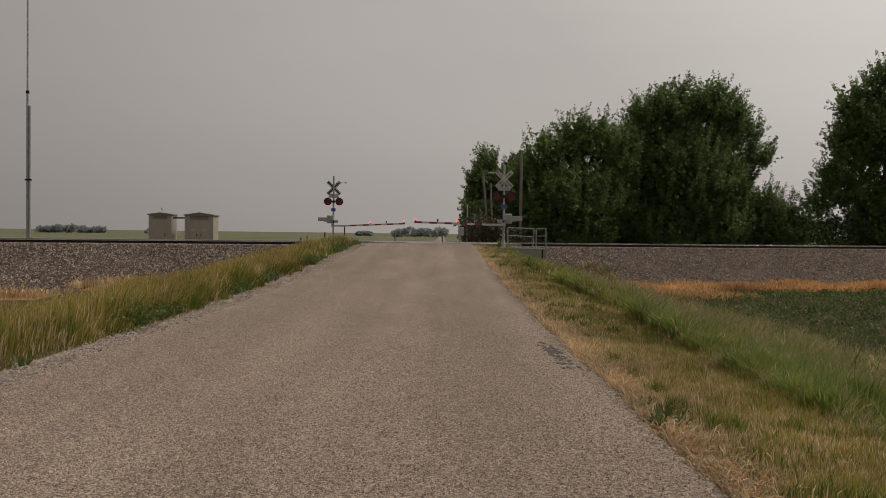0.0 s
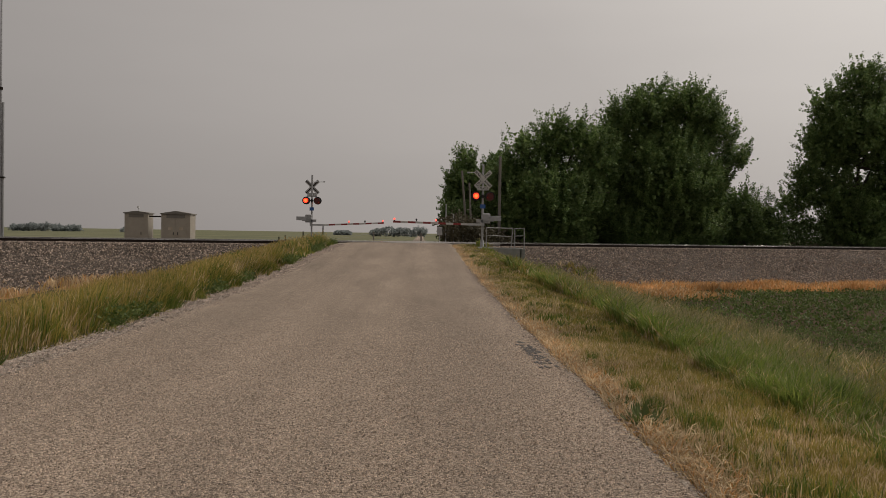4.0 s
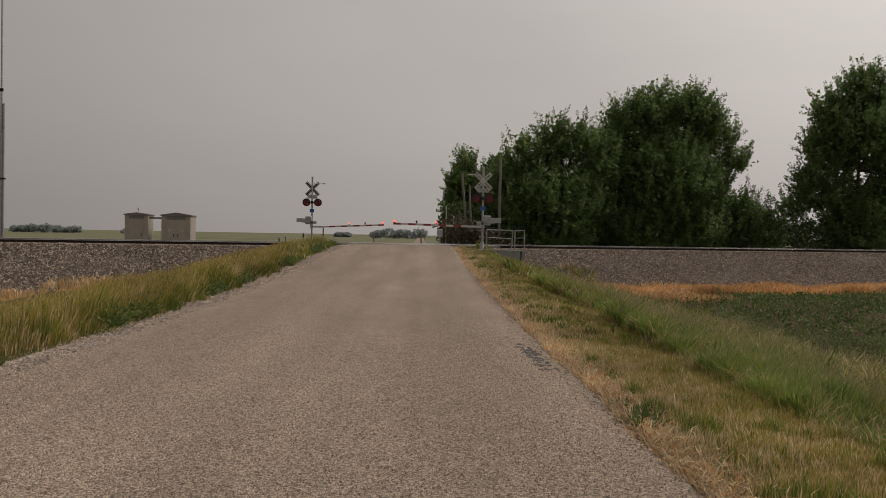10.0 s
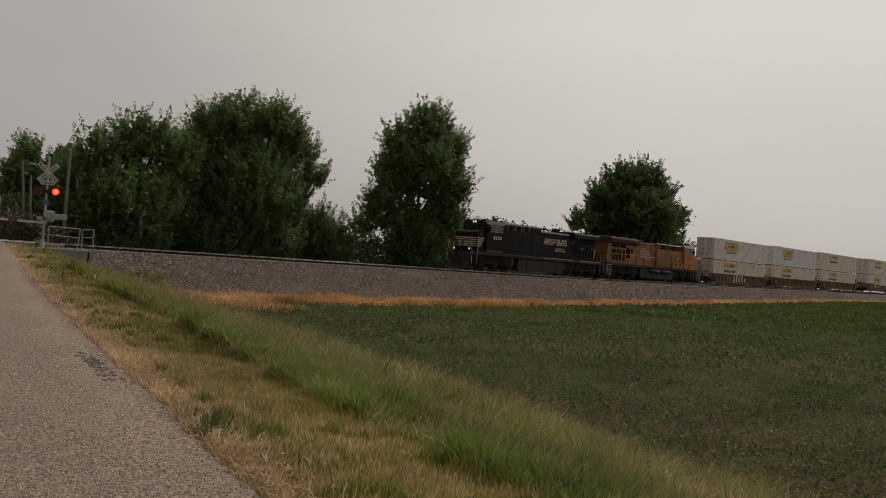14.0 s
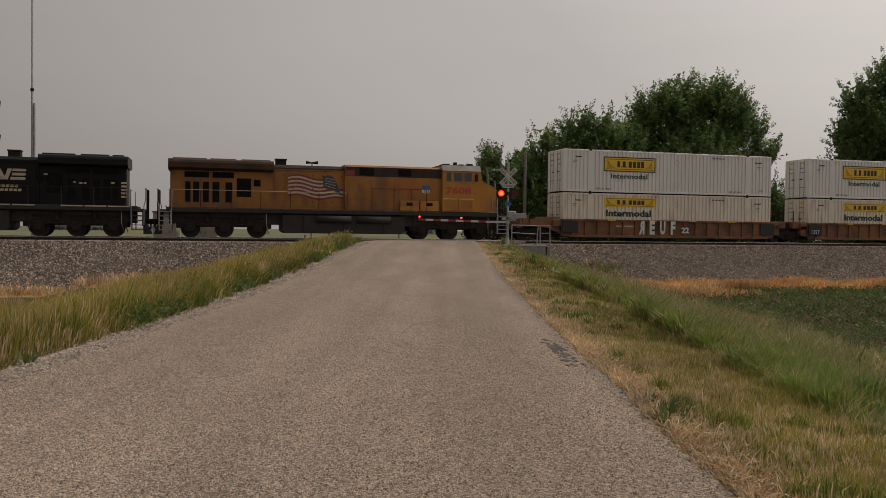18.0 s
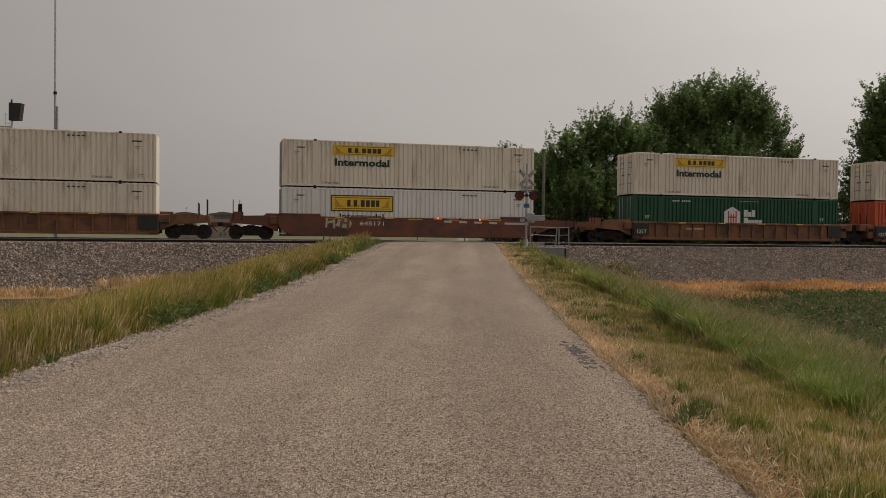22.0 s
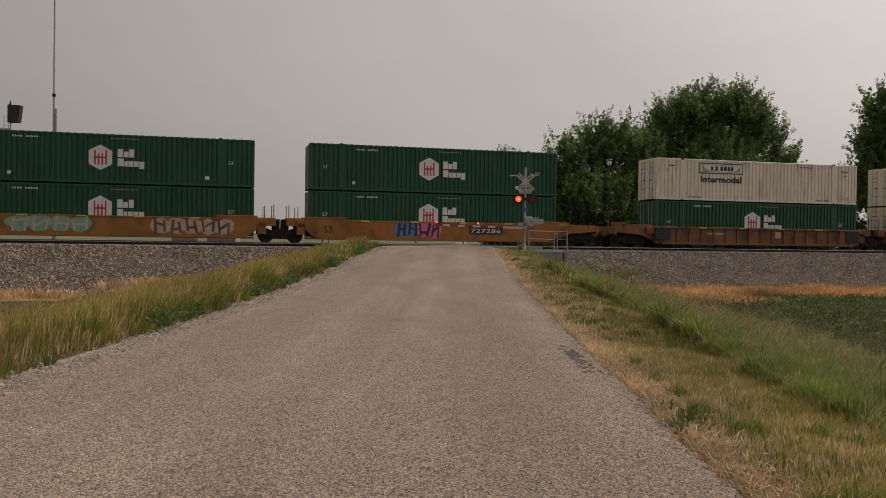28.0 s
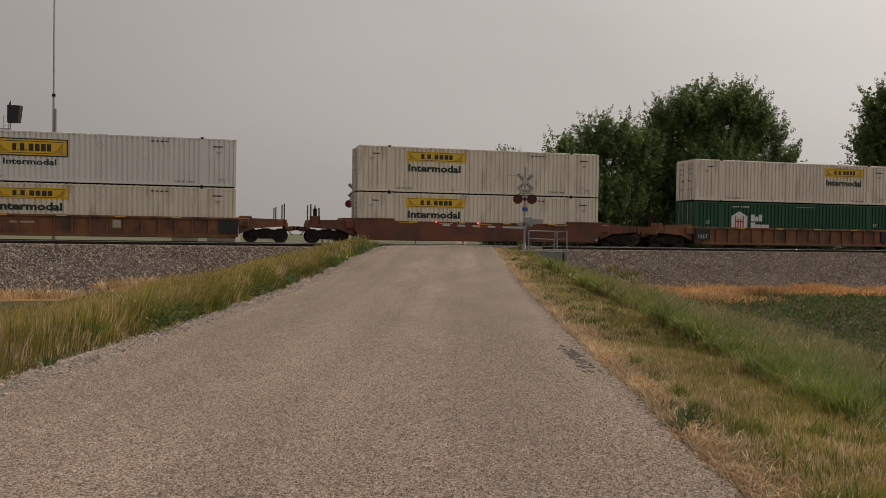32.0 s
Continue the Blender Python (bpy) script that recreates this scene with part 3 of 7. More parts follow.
LINE_S = along(-340, -60, 20) + along(-55, 90, 2.5) + along(100, 420, 20)
BED_Z = -0.21
for dd, far_word in ((NEAR, "nearer the road's start"), (0.0, "that carries the train")):
    track = tagged(new("railway_track"), "railway track of steel rails on timber ties in stone ballast, the one " + far_word, "railway track", "pair of tracks", "structure")
    for g in (-0.755, 0.755):
        web = [(-0.075, -0.18), (0.075, -0.18), (0.075, -0.165), (0.012, -0.14), (0.012, -0.045), (0.036, -0.035), (0.036, -0.004), (-0.036, -0.004), (-0.036, -0.035), (-0.012, -0.045), (-0.012, -0.14), (-0.075, -0.165)]
        vs, fs = sweep(web, LINE_S, dd + g)
        rail = part("rail", Shape().add(vs, fs), M_RAIL, track, "rusty steel rail")
        vs, fs = sweep([(-0.037, -0.016), (0.037, -0.016), (0.0345, -0.0031), (0.034, -0.0027), (0.018, 0.0), (-0.018, 0.0), (-0.034, -0.0027), (-0.0345, -0.0031)], LINE_S, dd + g)
        part("rail_head", Shape().add(vs, fs), M_RAILTOP, rail, "polished running surface")
    tie_me = Shape().box(-0.115, 0.115, -1.3, 1.3, -0.36, -0.178, 0.012).mesh("tie", M_TIE)
    lo, hi = (-42, 64) if dd == NEAR else (-20, 22)
    far_ties = Shape()
    for s in np.arange(-120, 170, 0.55):
        c = on_line(s, dd)
        m = Matrix.Translation(c) @ Euler((0, 0, radians(math.degrees(ANGLE) + random.uniform(-1, 1)))).to_matrix().to_4x4()
        if lo < s < hi:
            ob = new("tie", tie_me); ob.parent = track; ob.matrix_basis = m
        else:
            vs = [m @ Vector((x, y, z)) for z in (-0.36, -0.178) for y in (-1.3, 1.3) for x in (-0.115, 0.115)]
            far_ties.add(vs, [(0, 2, 3, 1), (4, 5, 7, 6), (0, 1, 5, 4), (2, 6, 7, 3), (0, 4, 6, 2), (1, 3, 7, 5)])
    tagged(part("ties", far_ties, M_TIE, track), "timber ties farther along the line", kind="stuff")

# ballast bed and its stones
prof = [-13.5, -12, -11.2, -10.6, -10, -9.3, -8.6, -8, -7.4, -6.9, -6.5, -5.7, -4.4, -3.1, -2.2, -1.3, 0, 1.3, 2.1, 2.7, 3.5, 4.5, 6, 8]


def bed_z(d, s):
    top = grade(s) + BED_Z
    if d < NEAR:
        return top - max(0.0, -6.6 - d) / 1.72
    return top - max(0.0, d - 2.2) / 1.8


vs, bed_s = [], along(-340, -70, 15) + along(-66, 100, 0.8) + along(110, 420, 20)
for s in bed_s:
    for d in prof:
        p = on_line(s, d)
        z = bed_z(d, s) + 0.05 * noise.fractal(Vector((s * 0.9, d * 0.9, 0)), 1.0, 2.0, 3)
        onroad = ROAD_L - 1.6 < p.x < ROAD_R + 1.0
        if onroad:
            z = min(z, float(road_z(p.y)) - 0.06)
        vs.append((p.x, p.y, z))
k = len(prof)
bi = np.arange(len(bed_s) * k).reshape(len(bed_s), k)
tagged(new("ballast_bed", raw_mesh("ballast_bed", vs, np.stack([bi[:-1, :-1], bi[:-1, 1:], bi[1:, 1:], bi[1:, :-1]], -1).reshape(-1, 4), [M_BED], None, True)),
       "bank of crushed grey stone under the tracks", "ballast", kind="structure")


def stones(name, n, s0, s1, d0, d1, r0, r1, seed, zfun, skip_road=True, material=None, label=""):
    r = np.random.RandomState(seed)
    ss, ds = r.uniform(s0, s1, n), r.uniform(d0, d1, n)
    pts = np.array([on_line(a, b) for a, b in zip(ss, ds)])
    zz = np.array([zfun(b, a) for a, b in zip(ss, ds)])
    keep = np.ones(n, bool)
    if skip_road:
        keep = ~((pts[:, 0] > ROAD_L - 0.7) & (pts[:, 0] < ROAD_R + 0.7))
    keep &= zz > ground_z(pts[:, 0], pts[:, 1]) - 0.12
    pts, zz = pts[keep], zz[keep]
    m = len(pts)
    base = np.array([(1, 0, 0), (-1, 0, 0), (0, 1, 0), (0, -1, 0), (0, 0, 1), (0, 0, -1)], float)
    rad = r.uniform(r0, r1, (m, 1, 1)) * r.uniform(0.6, 1.35, (m, 6, 1))
    v = base[None] * rad
    an, tl = r.uniform(0, 6.28, m), r.uniform(-0.8, 0.8, m)
    c, s_ = np.cos(an), np.sin(an)
    v = np.stack([v[..., 0] * c[:, None] - v[..., 1] * s_[:, None], v[..., 0] * s_[:, None] + v[..., 1] * c[:, None], v[..., 2]], -1)
    c, s_ = np.cos(tl), np.sin(tl)
    v = np.stack([v[..., 0], v[..., 1] * c[:, None] - v[..., 2] * s_[:, None], v[..., 1] * s_[:, None] + v[..., 2] * c[:, None]], -1)
    v[..., 0] += pts[:, 0:1]; v[..., 1] += pts[:, 1:2]; v[..., 2] += (zz + 0.012)[:, None]
    tri = np.array([(0, 2, 4), (2, 1, 4), (1, 3, 4), (3, 0, 4), (3, 1, 5), (0, 3, 5)])
    f = (tri[None] + (np.arange(m) * 6)[:, None, None]).reshape(-1, 3)
    return tagged(new(name, raw_mesh(name, v.reshape(-1, 3), f, [material or M_STONE])), label or "loose crushed grey and rusty brown stone", "ballast", kind="stuff")


stones("ballast_stones", 76000, -46, 48, -11.4, -5.6, 0.035, 0.066, 11, bed_z)
stones("ballast_stones", 20000, 48, 120, -11.4, -5.8, 0.07, 0.12, 12, bed_z)
stones("ballast_stones", 9000, -46, 60, -5.6, 2.4, 0.04, 0.07, 13, lambda d, s: bed_z(d, s) - 0.015)

# concrete crossing panels between and beside the rails
crossing = tagged(new("crossing_surface"), "grey concrete panels between the rails at the road crossing", "crossing panels", kind="structure")
for dd in (NEAR, 0.0):
    for a, b in ((-1.45, -0.83), (-0.66, 0.66), (0.83, 1.45)):
        for i in range(3):
            s0 = -1.55 + dd * -0.29 - 3.2 + i * 2.25
            pts = [on_line(s, dd + d) for s, d in ((s0, a), (s0 + 2.22, a), (s0 + 2.22, b), (s0, b))]
            vs = [(p.x, p.y, RAIL - 0.12) for p in pts] + [(p.x, p.y, RAIL - 0.004) for p in pts]
            part("panel", Shape().add(vs, [(3, 2, 1, 0), (4, 5, 6, 7), (0, 1, 5, 4), (1, 2, 6, 5), (2, 3, 7, 6), (3, 0, 4, 7)]), M_PANEL, crossing)


# ---- the crossing's signals, railings, huts and masts ----
FLASHERS = []      # added turning discs that imitate the flashing, with the side that they stand on


def crossing_signal(x, y, side, faced, label):
    """Mast with crossbuck, flashing pair and a lowered gate arm that reaches towards side (-1 or 1) along x. faced: the lettered front looks at the road's start."""
    zg = float(ground_z(x, y)) + 0.02
    base = pose(x, y, zg)
    g = thing("crossing_signal", label, "crossing signal", "signals of the crossing", base)
    H = RAIL - zg
    k = -1 if faced else 1                 # which way the front looks along y
    part("mast", Shape().tube((0, 0, 0), (0, 0, 4.42 + H), 0.062, 12), M_GALV, g)
    part("base", Shape().prism([(-0.22, -0.22), (0.22, -0.22), (0.22, 0.22), (-0.22, 0.22)], "z", 0.0, 0.05).tube((0, 0, 0.05), (0, 0, 0.45), 0.13, 10, 0.09), M_GALV, g, "galvanised junction base")
    part("foundation", Shape().box(-0.45, 0.45, -0.45, 0.45, -0.9, 0.02, 0.03), M_CONCRETE, g, "grey concrete foundation")
    zc = 3.60 + H
    for a in (45, -45):
        m = Matrix.Translation((0, k * (0.085 + (0.012 if a > 0 else 0.0)), zc)) @ Euler((0, radians(a), 0)).to_matrix().to_4x4()
        bl = part("crossbuck_blade", Shape().box(-0.61, 0.61, -0.006, 0.006, -0.115, 0.115), M_WHITEREF if faced else M_ALU, g, "white reflective crossbuck blade" if faced else "bare back of a crossbuck blade")
        bl.matrix_basis = m
        if faced:
            for word, dx, w in ((("CROSSING", 0.0, 1.02),) if a < 0 else (("RAIL", -0.36, 0.42), ("ROAD", 0.36, 0.44))):
                lt = lettering(word, 0.135, M_DECALBLK, bl, (dx, -0.008, 0.0), width=w, bold=0.012)
        else:
            part("blade_rib", Shape().box(-0.6, 0.6, -0.03, -0.006, -0.03, 0.03), M_TRUCK, bl)
    pl = part("track_plaque", Shape().box(-0.33, 0.33, k * 0.085 - 0.006, k * 0.085 + 0.006, zc - 0.62, zc - 0.40), M_WHITEREF if faced else M_ALU, g, "small white plaque under the crossbuck")
    if faced:
        lettering("2 TRACKS", 0.12, M_DECALBLK, g, (0, -0.095, zc - 0.51), width=0.52, bold=0.012)
    part("plaque_bracket", Shape().box(-0.36, 0.36, -0.03, 0.03, zc - 0.67, zc - 0.63), M_TRUCK, g)
    part("side_arm", Shape().tube((0, 0, zc + 0.34), (side * 0.82, 0, zc + 0.36), 0.02, 6).box(side * 0.82 - 0.06, side * 0.82 + 0.06, -0.03, 0.03, zc + 0.32, zc + 0.4), M_ALU, g, "thin arm with a small lamp head")
    # flashing pair on a cross arm
    zl = 2.66 + H
    part("lamp_crossarm", Shape().tube((-0.4, 0, zl), (0.4, 0, zl), 0.028, 8).tube((0, 0, zl - 0.09), (0, 0, zl + 0.09), 0.085, 10), M_BLACKPAINT, g)
    for e in (-1, 1):
        q = Shape().tube((e * 0.39, -0.10, zl), (e * 0.39, -0.085, zl), 0.262, 28)
        disc = part("backing_disc", q, M_BLACKPAINT, g, "black round backing")
        part("lamp_housing", Shape().tube((e * 0.39, -0.085, zl), (e * 0.39, 0.08, zl), 0.17, 16, 0.10), M_BLACKPAINT, disc)
        # hood over the lens
        hood = Shape()
        n = 14
        for i in range(n):
            t0, t1 = radians(-20 + 220 * i / n), radians(-20 + 220 * (i + 1) / n)
            p = [(0.185 * math.cos(t), 0.185 * math.sin(t)) for t in (t0, t1)]
            o = [(0.192 * math.cos(t), 0.192 * math.sin(t)) for t in (t0, t1)]
            y0, y1 = -0.10, -0.36
            vs = [(e * 0.39 + px, yy, zl + pz) for yy in (y0, y1) for px, pz in (p[0], p[1], o[1], o[0])]
            hood.add(vs, [(0, 1, 2, 3), (7, 6, 5, 4), (0, 4, 5, 1), (2, 6, 7, 3), (1, 5, 6, 2), (0, 3, 7, 4)])
        part("hood", hood, M_BLACKPAINT, disc, "black lamp hood")
        # added turning disc imitates the flashing: a lit reflector on one face, a dark red lens on the other
        ins = part("flash_disc", Shape().tube((0, -0.012, 0), (0, 0.0, 0), 0.168, 24), M_LENS, g, "added turning disc that imitates the flashing, lit on one face")
        ins.location = (e * 0.39, -0.30, zl)
        part("lit_face", Shape().tube((0, 0.001, 0), (0, 0.012, 0), 0.168, 24), M_LITRIM, ins, "glowing red rim")
        part("lit_core", Shape().tube((0, 0.012, 0), (0, 0.02, 0), 0.10, 20), M_LIT, ins, "glowing orange core")
        FLASHERS.append((ins, e, zl))
        back = part("rear_disc", Shape().tube((e * 0.39, 0.10, zl), (e * 0.39, 0.115, zl), 0.262, 28), M_BLACKPAINT, g)
    # blue notice, gate mechanism, counterweight, arm
    part("notice", Shape().box(-0.15, 0.15, -0.075, -0.065, 1.98 + H, 2.2 + H), M_BLUE, g, "small blue emergency notice")
    zm = 1.28 + H
    za = zm - (0.2 if faced else 0.28)     # the arm hangs below its box
    part("mechanism_box", Shape().box(-0.02, 0.42, -0.28, 0.2, zm - 0.12, zm + 0.42, 0.04) if side < 0 else Shape().box(-0.42, 0.02, -0.28, 0.2, zm - 0.12, zm + 0.42, 0.04), M_GALV, g, "grey gate mechanism cabinet")
    part("pivot", Shape().box(-0.09, 0.09, -0.34, -0.26, za - 0.08, zm + 0.08).tube((0, -0.32, zm), (0, 0.26, zm), 0.11, 12).box(-0.35 if side < 0 else 0.0, 0.0 if side < 0 else 0.35, -0.34, -0.24, zm - 0.09, zm + 0.09), M_GALV, g)
    part("counterweight", Shape().box(min(-side * 0.35, -side * 1.0), max(-side * 0.35, -side * 1.0), -0.36, -0.28, zm + 0.02, zm + 0.28, 0.01).box(min(-side * 0.05, -side * 0.6), max(-side * 0.05, -side * 0.6), -0.34, -0.30, zm - 0.02, zm + 0.1), M_GALV, g, "grey counterweight plates")
    arm = part("gate_arm", Shape().box(min(0, side * 0.8), max(0, side * 0.8), -0.33, -0.29, za - 0.06, za + 0.06), M_ALU, g, "lowered gate arm")
    length, n = 4.95, 10
    rise = 0.09 if faced else 0.2
    for i in range(n):
        x0, x1 = 0.8 + (length - 0.8) * i / n, 0.8 + (length - 0.8) * (i + 1) / n
        z0, z1 = za + rise * i / n - 0.055, za + rise * (i + 1) / n - 0.055
        q = Shape().prism([(side * x0, z0), (side * x1, z1), (side * x1, z1 + 0.11), (side * x0, z0 + 0.11)], "y", -0.325, -0.295)
        part("stripe", q, M_REDREF if i % 2 else M_WHITEREF, arm, "red stripe" if i % 2 else "white stripe")
    for f in (0.52, 0.74, 0.985):
        px, pz = side * (length * f), za + rise * f + 0.055
        lamp = part("gate_lamp", Shape().box(px - 0.035, px + 0.035, -0.335, -0.285, pz, pz + 0.05).tube((px, -0.345, pz + 0.10), (px, -0.275, pz + 0.10), 0.055, 12), M_BLACKPAINT, arm)
        if f != 0.74:
            part("lamp_glow", Shape().tube((px, -0.36, pz + 0.10), (px, -0.345, pz + 0.10), 0.052, 12), M_LITSMALL, lamp, "lit red gate lamp")
    return g


M_LITRIM = mat("lit_red_rim", (1.0, 0.035, 0.015), (1.0, 0.05, 0.02), 20, 0.4, glow=1.6)
near_signal = crossing_signal(3.36, 46.3, -1, True, "galvanised crossing signal with lettered crossbuck and lowered gate")
far_signal = crossing_signal(-7.55, 57.4, 1, False, "galvanised crossing signal seen from behind, its gate lowered")

# concrete headwall and pipe railing beside the near signal
wall = thing("culvert_headwall", "low grey concrete headwall beside the signal", "headwall", at=pose(4.3, 44.4, 0.1))
part("slab", Shape().box(-0.95, 1.05, -0.16, 0.16, -0.6, 0.66, 0.03), M_CONCRETE, wall)
part("wing", Shape().prism([(0.95, -0.16), (1.2, -0.16), (1.3, 0.9), (1.05, 0.9)], "z", -0.6, 0.6), M_CONCRETE, wall)
rail_z = -0.27
fence = thing("pipe_railing", "galvanised pipe railing on the headwall", "railing", at=pose(4.3, 44.4, rail_z))
for i, (x, y, lean) in enumerate(((-0.85, 0.0, 0.0), (0.55, 0.0, -0.10), (0.72, 0.55, 0.0), (1.15, -0.12, 0.03))):
    part("post", Shape().tube((x + lean, y, 0.55), (x, y, 2.1), 0.032, 8), M_DULLGALV, fence)
part("top_rail", Shape().path([(-0.85, 0, 2.08), (0.55, 0, 2.06)], 0.03), M_DULLGALV, fence)
part("middle_rail", Shape().path([(-0.85, 0, 1.68), (0.52, 0, 1.62)], 0.024), M_DULLGALV, fence)
part("side_rail", Shape().path([(0.72, 0.55, 2.05), (1.15, -0.12, 2.08)], 0.026), M_DULLGALV, fence)
part("side_rail", Shape().path([(0.72, 0.55, 1.65), (1.15, -0.12, 1.68)], 0.022), M_DULLGALV, fence)


def shelter(x, y, w, dpt, h, roof, label, double):
    zg = float(ground_z(x, y))
    s = thing("signal_shelter", label, "equipment shelter", "pair of signal shelters", pose(x, y, zg, 0, 0, 4))
    part("wall", Shape().box(-w / 2, w / 2, -dpt / 2, dpt / 2, 0, h, 0.01), M_HUT, s)
    part("roof", Shape().prism([(-w / 2 - 0.07, h - 0.02), (w / 2 + 0.07, h - 0.02), (w / 2 + 0.07, h + 0.05), (0.0, h + roof), (-w / 2 - 0.07, h + 0.05)], "y", -dpt / 2 - 0.08, dpt / 2 + 0.08), M_HUTROOF, s)
    part("plinth", Shape().box(-w / 2 - 0.1, w / 2 + 0.1, -dpt / 2 - 0.1, dpt / 2 + 0.1, -0.6, 0.05), M_CONCRETE, s)
    n = 2 if double else 1
    for i in range(n):
        x0 = -w * 0.3 if n == 1 else -w * 0.36 + i * w * 0.37
        x1 = w * 0.3 if n == 1 else x0 + w * 0.35
        d = part("door", Shape().box(x0, x1, -dpt / 2 - 0.03, -dpt / 2 - 0.004, 0.12, h - 0.35, 0.006), M_HUT, s, "flush steel door")
        part("handle", Shape().box(x1 - 0.16 if i == 0 else x0 + 0.1, x1 - 0.11 if i == 0 else x0 + 0.15, -dpt / 2 - 0.06, -dpt / 2 - 0.03, 0.9, 1.1), M_BLACKPAINT, d)
        if double:
            part("placard", Shape().box((x0 + x1) / 2 - 0.15, (x0 + x1) / 2 + 0.15, -dpt / 2 - 0.035, -dpt / 2 - 0.03, 1.25, 1.45), M_GRAFPALE, d, "pale placard")
    part("vent", Shape().box(-w * 0.32, w * 0.32, -dpt / 2 - 0.02, -dpt / 2 - 0.004, h - 0.28, h - 0.06), M_HUTROOF, s, "louvred vent")
    return s


HY = 60.0
hut_a = shelter(-20.15, HY, 1.6, 1.5, 2.4, 0.17, "small beige steel signal shelter", False)
hut_b = shelter(-17.35, HY, 2.0, 1.8, 2.38, 0.22, "wider beige steel signal shelter with double doors", True)
hz = float(ground_z(-20.1, HY)) - 0.2
part("roof_lamp", Shape().tube((0.05, -0.4, 2.5), (0.05, -0.4, 2.78), 0.02, 6).tube((0.05, -0.4, 2.78), (0.05, -0.4, 2.92), 0.09, 10, 0.06), M_WHITEREF, hut_a, "white lamp on a stalk")
cable = thing("cable_bridge", "dark conduit between the two shelters", "conduit", at=pose(-18.75, HY - 0.3, hz + 2.4))
part("conduit", Shape().box(-0.62, 0.52, -0.05, 0.05, -0.05, 0.05, 0.01), M_TRUCK, cable)

# radio mast: thick lower tube beside a thin tall one
mast = thing("radio_mast", "tall grey steel radio mast", "radio mast", at=pose(-30.7, 61.6, float(ground_z(-30.7, 61.6))))
part("tall_tube", Shape().tube((0, 0, 0), (0, 0, 13.5), 0.085, 10).tube((0, 0, 13.5), (0, 0, 29), 0.07, 10, 0.06), M_GALV, mast)
part("lower_tube", Shape().tube((0.17, 0, 0), (0.17, 0, 12.5), 0.075, 10), M_GALV, mast)
for zc_, q_ in ((13.4, Shape().tube((0, 0, 13.4), (0, 0, 13.6), 0.13, 10)), (2, Shape().box(-0.15, 0.3, -0.1, 0.1, 2.0, 2.1)), (7, Shape().box(-0.15, 0.3, -0.1, 0.1, 7.0, 7.1))):
    part("collar", q_, M_TRUCK, mast, "dark clamp collar")

# railway signal on a ladder mast
rs = thing("railway_signal", "railway signal mast with two black heads and a ladder", "railway signal", at=pose(-33.3, 58.6, float(ground_z(-33.3, 58.6))))
part("mast", Shape().tube((0, 0, 0), (0, 0, 11.7), 0.1, 12), M_ALU, rs)
lad = Shape()
for sx in (0.5, 0.85):
    lad.tube((sx, 0, 0.3), (sx, 0, 11.6), 0.02, 6)
for i in range(36):
    lad.tube((0.5, 0, 0.6 + i * 0.31), (0.85, 0, 0.6 + i * 0.31), 0.012, 5)
part("ladder", lad, M_ALU, rs, "silver ladder")
part("head_tube", Shape().tube((1.0, 0, 6.8), (1.0, 0, 12.2), 0.06, 10), M_ALU, rs)
part("bracket", Shape().box(-2.5, 1.05, -0.06, 0.06, 10.5, 10.65).box(-2.5, 1.05, -0.06, 0.06, 10.1, 10.25), M_ALU, rs, "silver bracket arm")
for z in (11.1, 8.75):
    q = Shape().prism([(1.0, z - 0.1), (1.75, z - 0.1), (1.9, z + 1.1), (1.0, z + 1.15)], "y", -0.45, 0.0)
    part("signal_head", q, M_BLACKPAINT, rs, "black signal head seen from behind")
    part("head_cap", Shape().tube((1.05, -0.2, z + 1.1), (1.1, -0.2, z + 1.45), 0.09, 8, 0.03), M_BLACKPAINT, rs)


# poles beyond the line
def pole(x, y, h, r, lean, label, name="utility_pole"):
    p = thing(name, label, "pole", at=pose(x, y, float(ground_z(x, y)) - 0.3, 0, lean, 0))
    part("shaft", Shape().tube((0, 0, 0), (0, 0, h), r, 10, r * 0.75), M_POLE, p)
    return p


pole(6.4, 69.0, 9.2, 0.15, 0, "weathered wooden pole at the edge of the trees")
pl = pole(3.9, 70.0, 6.9, 0.11, -5, "leaning weathered wooden pole")
pl = pole(4.15, 68.5, 5.8, 0.10, -3, "short weathered wooden pole")
for x, y in ((1.9, 66.0), (2.5, 66.0), (3.35, 67.5)):
    ps = thing("marker_post", "pale slim marker post", "post", "marker posts beyond the line", pose(x, y, float(ground_z(x, y)) - 0.2))
    part("shaft", Shape().tube((0, 0, 0), (0, 0, 2.6 if x > 2 else 3.4), 0.045, 8), M_GALV, ps)
meter = thing("meter_box", "small grey box on a post", "utility box", at=pose(1.35, 63.0, float(ground_z(1.35, 63.0)) - 0.1))
part("post", Shape().tube((0, 0, 0), (0, 0, 1.1), 0.04, 8), M_GALV, meter)
part("box", Shape().box(-0.2, 0.2, -0.12, 0.12, 0.75, 1.35, 0.02), M_GALV, meter)
for x, y, h in ((-10.3, 60.5, 1.7), (-9.9, 60.8, 1.7), (-7.1, 60.2, 1.6), (-8.55, 60.4, 1.6), (-31.6, 56.0, 2.0)):
    ps = thing("marker_post", "dark steel marker post", "post", "marker posts beyond the line", pose(x, y, float(ground_z(x, y)) - 0.2))
    part("shaft", Shape().box(-0.04, 0.04, -0.03, 0.03, 0, h + 0.2, 0.008), M_TRUCK, ps)
field_fence = thing("wire_fence", "low wire fence at the edge of the far field", "fence", at=Matrix())
wire = []
